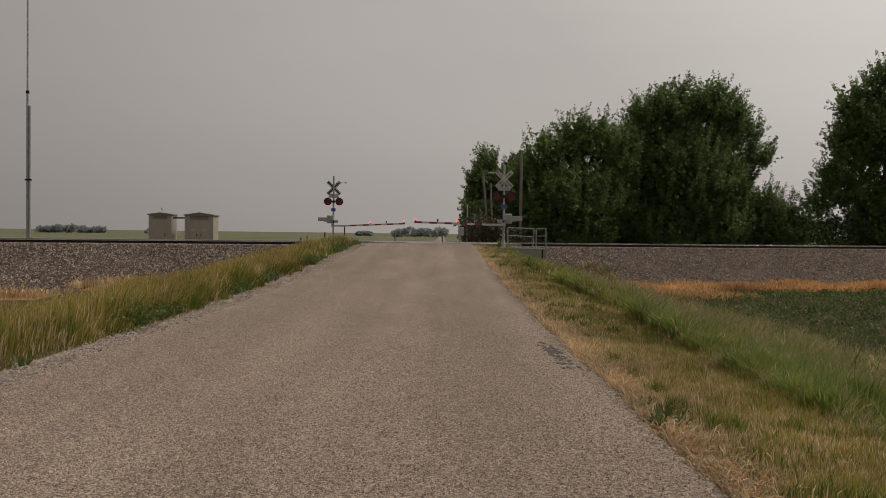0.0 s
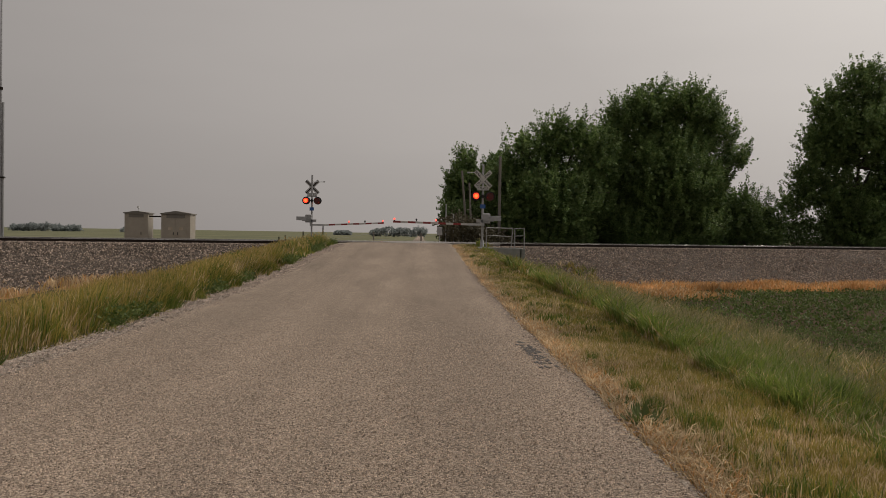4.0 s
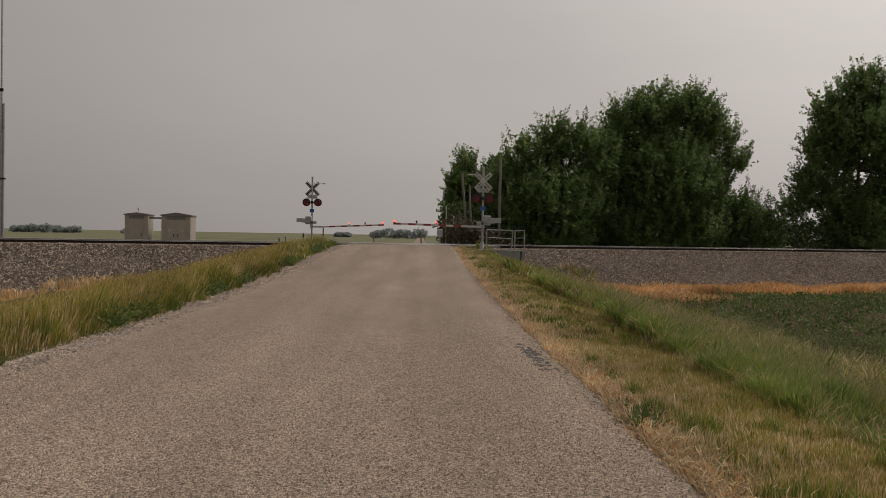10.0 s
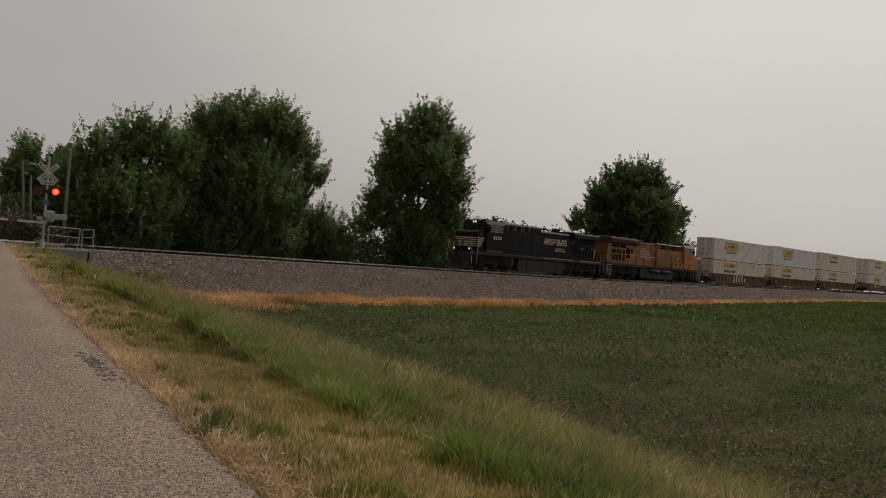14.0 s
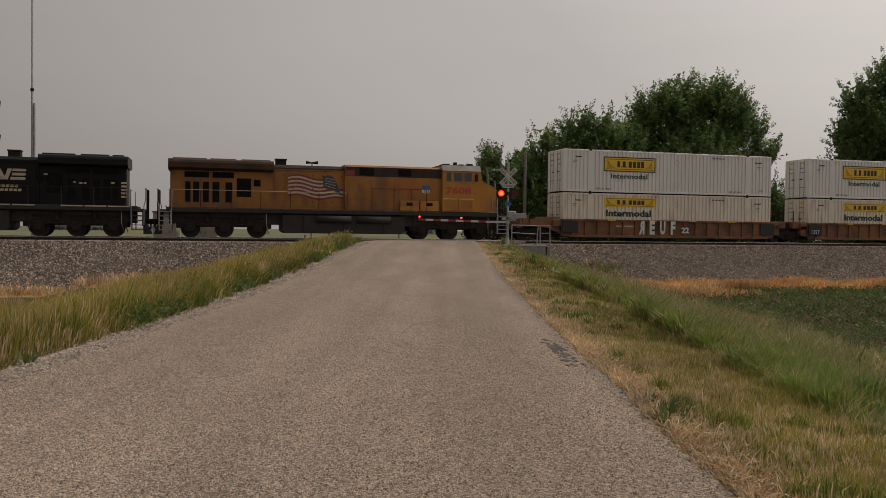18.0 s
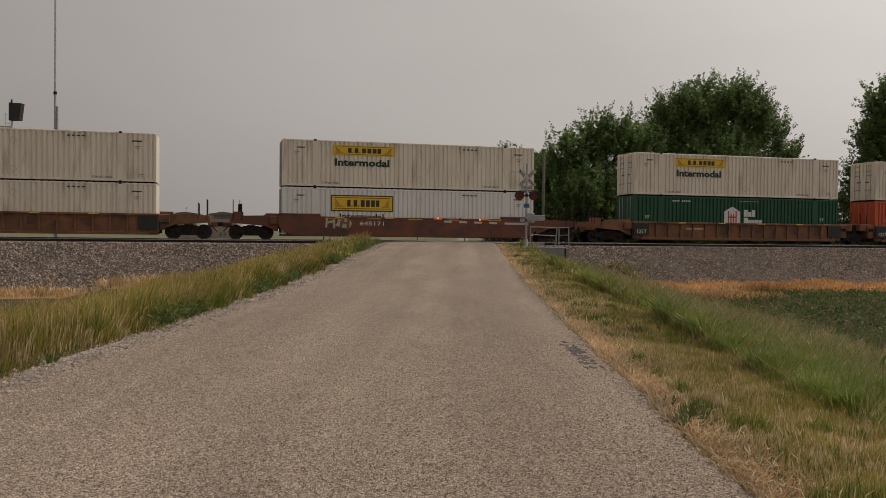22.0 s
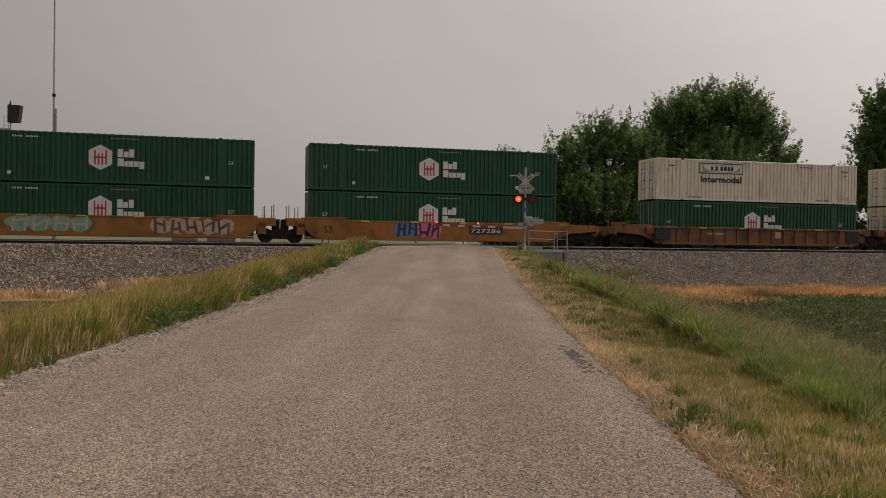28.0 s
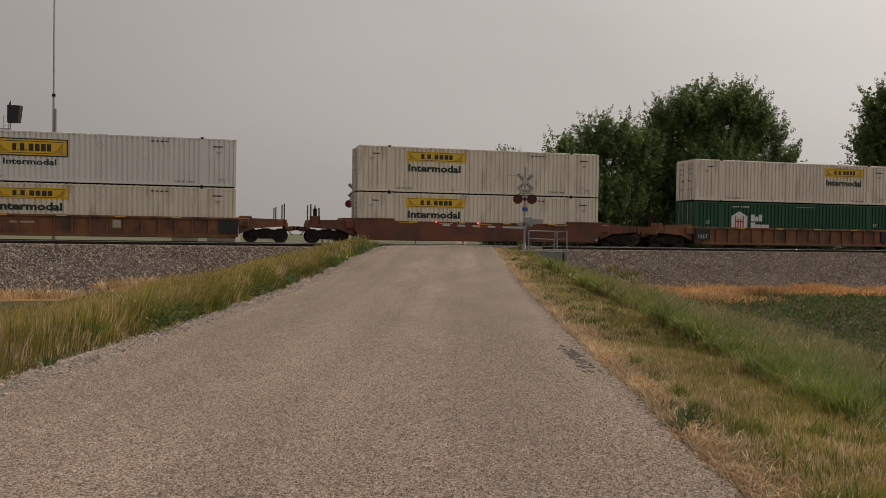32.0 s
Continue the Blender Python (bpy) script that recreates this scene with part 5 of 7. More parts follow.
                q.box(x - 0.1, x + 0.1, 0.15, 0.55, 1.4, 2.15)
                return q.mesh("hand_brake", M_TRUCK)
            if e == -1:
                part("hand_brake", cached(("brake", e), brake), M_TRUCK, u, "black hand brake wheel")
        else:
            if kind == "truck":
                freight_truck(u, e * (a + 1.62))
            xc = e * (a + 1.05)
            for y in (-1.2, 1.2):
                part("grab_iron", cached(("cap", e, y), lambda: Shape().path([(xc + e * 0.12, y, 1.2), (xc + e * 0.12, y, 2.3)], 0.026).mesh("grab_iron", M_TRUCK)), M_TRUCK, u, "dark grab iron")
                part("end_post", cached(("capb", e, y), lambda: Shape().path([(xc - e * 0.42, y, 1.2), (xc - e * 0.42, y, 2.2)], 0.024).mesh("end_post", M_TRUCK)), M_TRUCK, u, "dark end post")
            part("pivot_box", cached(("pivot", e), lambda: Shape().box(xc + e * 0.3 - 0.2, xc + e * 0.3 + 0.2, -0.9, 0.9, 0.8, 1.42).mesh("pivot_box", M_TRUCK)), M_TRUCK, u, "dark pivot casting")
    return u


# order of the train: (places at T0, wells with their upper and lower boxes)
WELLS = [
    ("A", -135.54, "a", "b", M_WELL, "ribbed", "end", "truck"), ("B", -116.19, "a", "b", M_WELL, "ribbed", "lean", "truck"), ("C", -96.79, "b", "b", M_WELL, "ribbed", "lean", "end"),
    ("D", -73.43, "b", "a", M_WELLRED, "plain", "end", "end"),
    ("E", -50.07, "b", "h", M_WELL, "ribbed", "end", "truck"), ("F", -30.69, "b", "o", M_WELL, "ribbed", "lean", "truck"), ("G", -11.04, "x", "b", M_WELL, "ribbed", "lean", "end"),
    ("H", 12.45, "b", "b", M_WELLYEL, "plain", "end", "truck"), ("I", 32.08, "h", "h", M_WELLYEL, "plain", "lean", "truck"), ("J", 51.47, "h", "h", M_WELLYEL, "plain", "lean", "end"),
    ("K", 74.89, "c", "h", M_WELL, "ribbed", "end", "truck"), ("L", 94.29, "b", "b", M_WELL, "ribbed", "lean", "truck"), ("M", 113.66, "a", "b", M_WELL, "ribbed", "lean", "end"),
    ("N", 137.11, "b", "b", M_WELLRED, "plain", "end", "end"),
    ("O", 160.53, "m", "g", M_WELL, "ribbed", "end", "truck"), ("P", 179.93, "b", "b", M_WELL, "ribbed", "lean", "end"),
]
WORDS = {M_WELL: "brown ribbed well car carrying stacked containers", M_WELLRED: "red-brown smooth-sided well car, stained", M_WELLYEL: "yellow smooth-sided well car with graffiti"}
UNITS = {}
for tag, s0, up, low, paint, style, le, re_ in WELLS:
    mid = s0 + L53 / 2
    u = well_unit(paint, style, le, re_, WORDS[paint], "well cars of the train")
    UNITS[tag] = carry(u, mid)
    put_container(low, mid, 0.335)
    put_container(up, mid, 0.335 + H95 + 0.015)
for tag in "BCEFGLMOP":
    lettering("125T", 0.26, M_DECALWHT, UNITS[tag], (-7.6, -1.575, 0.78))
for tag in "ABEK":
    lettering("53", 0.30, M_DECALBLK, UNITS[tag], (6.2, -1.475, 0.8))
# chalky tags on the first well
ob = UNITS["A"]
for word, x, w in (("R", -2.35, -0.42), ("E", -1.55, 0.40), ("U", -0.75, 0.42), ("F", 0.05, 0.36)):
    lettering(word, 0.92, M_DECALWHT, ob, (x, -1.585, 0.92), "whitewashed graffiti letter", width=w, bold=0.05, name="graffiti")
lettering("22", 0.4, M_DECALWHT, ob, (1.0, -1.585, 0.78), "whitewashed graffiti numeral", width=0.6, bold=0.03, name="graffiti")


def graffiti_blob(u, x0, x1, z0, z1, fills, seed, y=-1.506):
    """Sprayed lettering that cannot be read: an uneven cloud of colour behind slanted thick strokes with dark edges."""
    r = random.Random(seed)
    n = len(fills)
    w = (x1 - x0) / n
    cz_, hz_ = (z0 + z1) / 2, (z1 - z0) / 2
    for i, m in enumerate(fills):
        cx_ = x0 + (i + 0.5) * w
        poly = [(cx_ + math.cos(2 * math.pi * j / 16) * w * r.uniform(0.5, 0.72), cz_ + math.sin(2 * math.pi * j / 16) * hz_ * r.uniform(0.8, 1.1)) for j in range(16)]
        part("graffiti", Shape().prism(poly, "y", y - 0.003 - 0.0006 * i, y + 0.01), m, u, "cloud of sprayed colour")
        lean_ = r.uniform(-0.12, 0.12)
        for k in range(3):
            xa, za = cx_ + (k - 1) * w * 0.28, cz_ - hz_ * r.uniform(0.6, 0.95)
            xb, zb = xa + lean_ + r.uniform(-0.12, 0.12), cz_ + hz_ * r.uniform(0.5, 0.95)
            if k == 1:
                xa, za, xb, zb = cx_ - w * 0.3, cz_ + hz_ * r.uniform(-0.5, 0.4), cx_ + w * 0.3, cz_ + hz_ * r.uniform(-0.4, 0.6)
            t = r.uniform(0.05, 0.085)
            dx, dz = xb - xa, zb - za
            ln = math.hypot(dx, dz)
            px, pz = -dz / ln * t, dx / ln * t
            q = Shape().prism([(xa - px, za - pz), (xb - px, zb - pz), (xb + px, zb + pz), (xa + px, za + pz)], "y", y - 0.014 - 0.001 * k, y)
            part("graffiti", q, (M_WELL if m is M_GRAFPALE else M_DECALBLK) if m in (M_GRAFPALE, M_DECALWHT, M_GRAFBLUE, M_GRAFPINK) else M_GRAFPALE, u, "sprayed stroke")


def car_number(u, x, z, text, backed, w, h=0.2, y=-1.506):
    if backed:
        part("number_plate", Shape().box(x - w / 2 - 0.12, x + w / 2 + 0.12, y - 0.004, y + 0.01, z - h * 0.9, z + h * 0.9), M_DECALBLK, u, "black number panel")
    lettering(text, h, M_DECALWHT, u, (x, y - 0.007, z), "white car number", width=w)


car_number(UNITS["D"], -2.6, 1.05, "645171", False, 1.5, 0.26)
car_number(UNITS["J"], 3.2, 0.92, "727286", True, 2.0, 0.26)
car_number(UNITS["H"], -2.4, 0.98, "727286", True, 1.7, 0.22)
lettering("53", 0.4, M_DECALBLK, UNITS["I"], (-6.9, -1.507, 0.9), "black length mark")
lettering("53", 0.4, M_DECALBLK, UNITS["J"], (-6.9, -1.507, 0.85), "black length mark")
lettering("53", 0.4, M_DECALBLK, UNITS["H"], (-6.6, -1.507, 0.9), "black length mark")
graffiti_blob(UNITS["H"], 2.2, 5.7, 0.5, 1.45, [M_DECALWHT, M_GRAFPALE, M_DECALWHT, M_GRAFPALE, M_DECALWHT], 1)
graffiti_blob(UNITS["I"], -5.3, -1.0, 0.45, 1.45, [M_GRAFMINT, M_GRAFMINT, M_GRAFMINT, M_GRAFMINT], 2)
graffiti_blob(UNITS["I"], 2.3, 6.8, 0.4, 1.4, [M_GRAFPALE] * 5, 3)
graffiti_blob(UNITS["J"], -2.7, 0.2, 0.4, 1.5, [M_GRAFBLUE, M_GRAFBLUE, M_GRAFPINK, M_GRAFPINK], 4)
graffiti_blob(UNITS["G"], -2.2, 1.2, 0.55, 1.3, [M_WELL, M_GRAFPALE, M_WELL, M_GRAFPALE], 5, -1.48)
graffiti_blob(UNITS["D"], -5.6, -3.9, 0.7, 1.4, [M_WELLRED, M_GRAFPALE], 6)
for tag in "ACEFKLM":
    part("notice", Shape().box(1.2, 1.65, -1.475, -1.45, 0.75, 1.2), M_GRAFPALE if tag in "KLM" else M_WELLRED, UNITS[tag], "small painted notice panel")
    part("mark", Shape().box(-4.2, -2.9, -1.475, -1.45, 0.95, 1.05), M_GRAFPALE, UNITS[tag], "faded car number")
for tag in "DN":
    for i in range(5):
        part("mark", Shape().box(-5.5 + i * 2.6, -4.6 + i * 2.6, -1.512, -1.49, 1.32, 1.42), M_YEL, UNITS[tag], "yellow reflector strip")


def loco(way, hood_paint, cab_paint, roof_paint, frame_paint, label, dark):
    """A six-axle freight diesel, cab towards way (-1 or 1) along x, 22.6 m over couplers. Places are given with the cab end at negative x."""
    u = thing("locomotive", label, "locomotive", "locomotives of the train")
    X = lambda x: -x * way

    def bx(q, x0, x1, y0, y1, z0, z1, c=0.0):
        return q.box(min(X(x0), X(x1)), max(X(x0), X(x1)), min(y0, y1), max(y0, y1), z0, z1, c)

    def pr(q, poly, y0, y1):
        return q.prism([(X(x), z) for x, z in poly], "y", min(y0, y1), max(y0, y1))

    def along_x(q, poly, x0, x1):
        return q.prism(poly, "x", min(X(x0), X(x1)), max(X(x0), X(x1)))

    def piece(name, q, m, parent=None, label="", smooth=False):
        return part(name, q, m, parent or u, label, smooth)

    # the two makes differ in where hood, cabinet and radiator meet
    cab0, cab1 = -8.85, -6.35
    eq1 = -0.4 if dark else -0.15
    rad0 = 5.1 if dark else 4.18
    rad1 = 9.85 if dark else 10.25
    eq_top = 4.74 if dark else 4.58
    DECK = 1.78
    # deck, frame and tank
    piece("underframe", bx(bx(Shape(), -10.15, 10.35, -1.5, 1.5, 1.50, DECK, 0.03), -10.1, 10.2, -1.1, 1.1, 0.80, 1.52), frame_paint, None, "grimy deck and frame")
    for sg in (-1, 1):
        n = 13
        for i in range(n):
            if dark and i in (4, 9):
                continue
            x0 = -6.2 + i * 16.2 / n
            piece("sill_stripe", bx(Shape(), x0 + 0.05, x0 + 16.2 / n - 0.05, sg * 1.49, sg * 1.512, 1.70, 1.77), (M_GRAFPALE if i > 4 else M_SILLRUST) if dark else M_SILLRUST, None, "worn reflective sill stripe")
    tank = piece("fuel_tank", pr(Shape(), [(-3.92, 0.45), (-3.92, 1.40), (3.66, 1.40), (3.66, 0.45), (3.45, 0.30), (-3.7, 0.30)], -1.42, 1.42), frame_paint, None, "long dark fuel tank")
    for sg in (-1, 1):
        if not dark:
            for a, b in ((-3.0, -0.9), (-0.5, 1.6)):
                piece("air_reservoir", Shape().tube((X(a), sg * 1.46, 1.18), (X(b), sg * 1.46, 1.18), 0.22, 14), M_NSFRAME, tank, "dusty air reservoir", True)
        for k in range(3):
            piece("tank_band", bx(Shape(), -2.6 + k * 2.5, -2.52 + k * 2.5, sg * 1.42, sg * 1.44, 0.42, 1.38), M_TRUCK, tank)
    for cxx in (-7.05, 7.05):
        tr = piece("truck", loco_truck_mesh(), M_TRUCK, None, "dark three-axle truck frame")
        tr.matrix_basis = Matrix.Translation((X(cxx), 0, 0))
        for dx in (-1.95, 0.0, 1.95):
            w = part("wheelset", wheel_mesh(0.53), M_WHEEL, tr); w.matrix_basis = Matrix.Translation((dx, 0, 0))
        for sg in (-1, 1):
            for dx in (-2.55, 2.45):
                part("sand_pipe", Shape().path([(dx, sg * 1.25, 1.45), (dx, sg * 1.25, 0.75), (dx + 0.15, sg * 0.95, 0.25)], 0.03), M_GALV if dx > 0 else M_TRUCK, tr, "bare sand pipe")
    # engine hood with tall doors, latches and a rounded roof edge
    hood = piece("engine_hood", along_x(Shape(), [(-0.98, DECK), (-0.98, 4.28), (-0.80, 4.45), (0.80, 4.45), (0.98, 4.28), (0.98, DECK)], eq1, rad0), hood_paint)
    if not dark:
        piece("hood_roof", along_x(Shape(), [(-1.0, 4.22), (-0.995, 4.29), (-0.81, 4.47), (0.81, 4.47), (0.995, 4.29), (1.0, 4.22)], eq1, rad0), roof_paint, hood, "sooty roof")
    nd = 7
    for sg in (-1, 1):
        for i in range(nd):
            x0 = eq1 + 0.12 + i * (rad0 - eq1 - 0.2) / nd
            x1 = x0 + (rad0 - eq1 - 0.2) / nd - 0.05
            d = piece("hood_door", bx(Shape(), x0, x1, sg * 0.975, sg * 1.0, 1.95, 4.05, 0.008), hood_paint, hood)
            for z in (2.2, 3.0, 3.8):
                piece("latch", bx(Shape(), x0 + 0.05, x0 + 0.10, sg * 1.0, sg * 1.015, z, z + 0.07), M_TRUCK, d)
        piece("gutter", bx(Shape(), eq1, rad0, sg * 0.98, sg * 1.03, 4.14, 4.18), hood_paint, hood)
    # equipment cabinet behind the cab, as wide as the deck at its top
    eq = piece("equipment_cabinet", along_x(Shape(), [(-1.25, DECK), (-1.25, eq_top - 0.16), (-1.1, eq_top), (1.1, eq_top), (1.25, eq_top - 0.16), (1.25, DECK)], cab1, eq1), hood_paint)
    if dark:
        piece("roof_step", bx(Shape(), eq1 - 0.02, eq1 + 0.28, -0.9, 0.9, 4.45, 4.62, 0.03), hood_paint, eq)
    for sg in (-1, 1):
        if not dark:
            piece("upper_band", bx(Shape(), cab1 + 0.02, eq1 - 0.02, sg * 1.24, sg * 1.256, 3.88, eq_top - 0.12), roof_paint, eq, "sooty grey upper band")
        for x0, x1 in ((-5.55, -4.75), (-4.35, -3.55), (-3.1, -2.35)) if dark else ((-4.35, -3.5), (-1.95, -1.05)):
            gr = piece("intake_grille", bx(Shape(), x0, x1, sg * 1.25, sg * 1.27, 4.08 if dark else 3.95, eq_top - 0.18), M_LOUVRE, eq, "dark intake grille")
            if dark:
                for e0 in (x0 - 0.05, x1 + 0.01):
                    piece("grille_edge", bx(Shape(), e0, e0 + 0.04, sg * 1.25, sg * 1.285, 4.05, eq_top - 0.17), M_GALV, gr, "pale grille edge")
        if dark:
            piece("drain_pipe", Shape().tube((X(-2.0), sg * 1.27, 4.45), (X(-1.05), sg * 1.27, 3.35), 0.014, 6), M_VISOR, eq, "pale slanting pipe")
            piece("panel_edge", bx(Shape(), -1.72, -1.68, sg * 1.25, sg * 1.272, DECK, 3.2), M_TRUCK, eq)
        for i in range(4):
            x0 = cab1 + 0.15 + i * (eq1 - cab1 - 0.2) / 4
            piece("cabinet_door", bx(Shape(), x0, x0 + (eq1 - cab1 - 0.2) / 4 - 0.08, sg * 1.245, sg * 1.268, 2.45, 3.7, 0.01), hood_paint, eq)
    # radiator section under its broad wing
    rad = piece("radiator_body", bx(Shape(), rad0, rad1 - 0.1, -1.0, 1.0, DECK, 4.3, 0.05), hood_paint)
    wing = piece("radiator_wing", along_x(Shape(), [(-1.5, 4.1), (-1.5, 4.42), (-1.44, 4.55), (-1.3, 4.62), (1.3, 4.62), (1.44, 4.55), (1.5, 4.42), (1.5, 4.1), (1.0, 3.96), (-1.0, 3.96)], rad0 + 0.02, rad1), hood_paint if dark else M_UPWING, None, "broad overhanging radiator housing")
    for x0, x1 in ((rad0 + 0.2, rad0 + 1.9), (rad0 + 2.2, rad0 + 3.7), (rad0 + 3.9, rad1 - 0.25)):
        piece("radiator_lid", bx(Shape(), x0, x1, -1.2, 1.2, 4.62, 4.70, 0.02), M_UPROOF if dark else M_CABROOF, wing)
    for sg in (-1, 1):
        gaps = ((6.5, 7.75, 3.56, 3.9), (7.95, 9.35, 3.56, 3.9), (5.5, 6.35, 2.45, 3.56), (4.95, 5.35, 3.1, 3.5), (6.6, 7.0, 2.1, 3.3), (7.35, 7.75, 2.1, 3.3), (7.95, 8.3, 2.1, 3.3), (8.5, 8.85, 2.1, 3.3), (9.0, 9.3, 2.1, 3.3))
        for x0, x1, z0, z1 in gaps:
            op = piece("louvre", bx(Shape(), x0, x1, sg * 0.99, sg * 1.015, z0, z1), M_LOUVRE, rad, "dark louvred opening")
            if not dark:
                piece("louvre_frame", bx(Shape(), x0 - 0.04, x0, sg * 0.99, sg * 1.03, z0 - 0.04, z1 + 0.04), hood_paint, op)
    # exhaust stack, horn
    piece("exhaust_stack", bx(bx(Shape(), 3.36, 4.0, -0.3, 0.3, 4.44, 4.82, 0.02), 3.32, 4.04, -0.34, 0.34, 4.80, 4.88, 0.02), M_TRUCK, None, "sooty exhaust stack")
    horn = piece("horn_bracket", Shape().tube((X(1.75), 0, 4.44), (X(1.75), 0, 4.68), 0.035, 6), M_TRUCK, None)
    for y, f in ((-0.16, -1), (0, 1), (0.16, -1)):
        piece("horn_bell", Shape().tube((X(1.75 - 0.05 * f), y, 4.70), (X(1.75 + 0.36 * f), y, 4.73), 0.03, 8, 0.10), M_TRUCK, horn, "air horn bell", True)
    # cab: upright sides, windows, a slanting visor along the eaves and a flat roof with its clutter
    cab = piece("cab", along_x(Shape(), [(-1.52, DECK), (-1.52, 4.36), (-1.25, 4.72), (1.25, 4.72), (1.52, 4.36), (1.52, DECK)], cab0, cab1), cab_paint)
    for sg in (-1, 1):
        piece("roof_visor", Shape().add([(X(a), sg * y, z) for a in (cab0 - 0.05, cab1 + 0.02) for y, z in ((1.56, 4.38), (1.29, 4.75), (1.22, 4.70), (1.5, 4.33))],
                                        [(0, 1, 2, 3), (7, 6, 5, 4), (0, 4, 5, 1), (1, 5, 6, 2), (2, 6, 7, 3), (3, 7, 4, 0)]), M_VISOR if dark else M_CABROOF, cab, "dusty slope of the cab roof")
    piece("cab_roof", bx(Shape(), cab0 - 0.05, cab1 + 0.02, -1.29, 1.29, 4.70, 4.77, 0.02), M_UPROOF, cab)
    for x0, x1, y0, y1, z1 in ((-8.5, -8.2, -1.0, -0.4, 4.90), (-7.95, -7.6, -0.9, -0.1, 4.86), (-7.4, -7.2, -1.1, -0.8, 4.96), (-7.0, -6.6, -0.8, 0.3, 4.88), (-8.1, -7.2, 0.3, 0.9, 4.86)):
        piece("roof_equipment", bx(Shape(), x0, x1, y0, y1, 4.75, z1, 0.02), M_TRUCK, cab, "antenna box on the cab roof")
    for sg in (-1, 1):
        for x0, x1 in ((-8.35, -8.02), (-7.95, -7.52), (-7.46, -7.03), (-6.95, -6.6)) if dark else ((-8.75, -8.45), (-8.3, -7.75), (-7.65, -7.05), (-6.95, -6.55)):
            win = piece("side_window", bx(Shape(), x0, x1, sg * 1.515, sg * 1.53, 3.70, 4.31), M_ALU if dark else M_UPCABLIT, cab, "side window frame")
            piece("pane", bx(Shape(), x0 + 0.04, x1 - 0.04, sg * 1.528, sg * 1.54, 3.74, 4.27), M_GLASS, win, "dark glass")
        piece("mirror", bx(Shape(), -8.62, -8.5, sg * 1.52, sg * 1.72, 3.75, 4.15, 0.01), M_TRUCK, cab)
    # windscreen and full-width nose
    piece("windscreen_frame", pr(Shape(), [(cab0, 3.80), (-9.02, 3.80), (-8.92, 4.55), (cab0, 4.70)], -1.35, 1.35), cab_paint, cab)
    for y0, y1 in ((0.06, 0.62), (0.70, 1.28)):
        for sg in (-1, 1):
            piece("windscreen", pr(Shape(), [(-8.98, 3.86), (-9.035, 3.86), (-8.955, 4.45), (-8.9, 4.45)], sg * y0, sg * y1), M_GLASS, cab, "dark windscreen")
    nose_z = 3.66 if dark else 3.36
    nose = piece("nose", pr(Shape(), [(cab0, DECK), (-9.95, DECK), (-10.02, 2.3), (-10.02, nose_z - 0.1), (-9.9, nose_z), (-8.95, 3.86), (cab0, 3.86)], -1.36, 1.36), cab_paint)
    for sg in (-1, 1):
        piece("headlamp", Shape().tube((X(-8.97), sg * 0.14, 4.60), (X(-9.02), sg * 0.14, 4.60), 0.10, 14), M_HEADLAMP if dark else M_GLASS, cab, "lit headlamp" if dark else "unlit headlamp")
        piece("ditch_lamp", Shape().tube((X(-10.5), sg * 0.95, 2.0), (X(-10.56), sg * 0.95, 2.0), 0.09, 14), M_HEADLAMP if dark else M_GLASS, None, "small round lamp over the pilot")
        piece("lamp_post", Shape().tube((X(-10.48), sg * 0.95, DECK - 0.1), (X(-10.48), sg * 0.95, 2.05), 0.04, 6), M_TRUCK, None)
        piece("handhold", Shape().path([(X(-9.75), sg * 1.40, 2.0), (X(-9.7), sg * 1.42, 2.85)], 0.02), M_GALV, nose)
    piece("number_board", bx(Shape(), -9.0, -8.94, -1.15, -0.4, 4.50, 4.68), M_GLASS, cab)
    # both ends: platform, pilot, plough, coupler, hoses, corner steps and rails
    for e in (-1, 1):
        piece("end_platform", bx(Shape(), e * 10.1, e * 10.75, -1.5, 1.5, 1.52, 1.62, 0.02), frame_paint, None)
        piece("pilot", bx(Shape(), e * 10.62, e * 10.78, -1.2, 1.2, 0.62, 1.55, 0.02), frame_paint, None)
        piece("plough", pr(Shape(), [(e * 10.7, 0.16), (e * 11.05, 0.16), (e * 10.78, 0.8), (e * 10.7, 0.8)], -1.35, 1.35), frame_paint, None, "dark snow plough")
        piece("coupler", bx(bx(Shape(), e * 10.75, e * 11.2, -0.12, 0.12, 0.78, 1.02, 0.03), e * 11.1, e * 11.42, -0.2, 0.2, 0.74, 1.06, 0.05), M_TRUCK, None, "heavy cast coupler")
        for y in (-0.75, -0.55, 0.55, 0.75):
            piece("air_hose", Shape().path([(X(e * 10.78), y, 1.15), (X(e * 11.0), y, 0.95), (X(e * 11.05), y, 0.6), (X(e * 10.9), y, 0.42)], 0.03), M_BLACKPAINT, None, "black rubber air hose")
        for sg in (-1, 1):
            for xs in (10.08, 10.72):
                piece("step_stringer", bx(Shape(), e * xs - 0.02, e * xs + 0.02, sg * 1.22, sg * 1.54, 0.38, 1.62), M_NSFRAME if dark else M_GALV, None)
            for k in range(5):
                piece("step_tread", bx(Shape(), e * 10.1, e * 10.7, sg * 1.22, sg * 1.55, 0.40 + k * 0.27, 0.44 + k * 0.27), M_SILLRUST if dark else M_GALV, None, "worn step tread")
            rail_m = M_GALV if not dark else (M_GRAFPALE if e < 0 else M_DULLGALV)
            piece("corner_handrail", Shape().path([(X(e * 10.74), sg * 1.54, 0.7), (X(e * 10.74), sg * 1.54, 1.8), (X(e * 10.82), sg * 1.45, 2.1), (X(e * 10.82), sg * 1.45, 2.8)], 0.028), rail_m, None, "pale corner handrail")
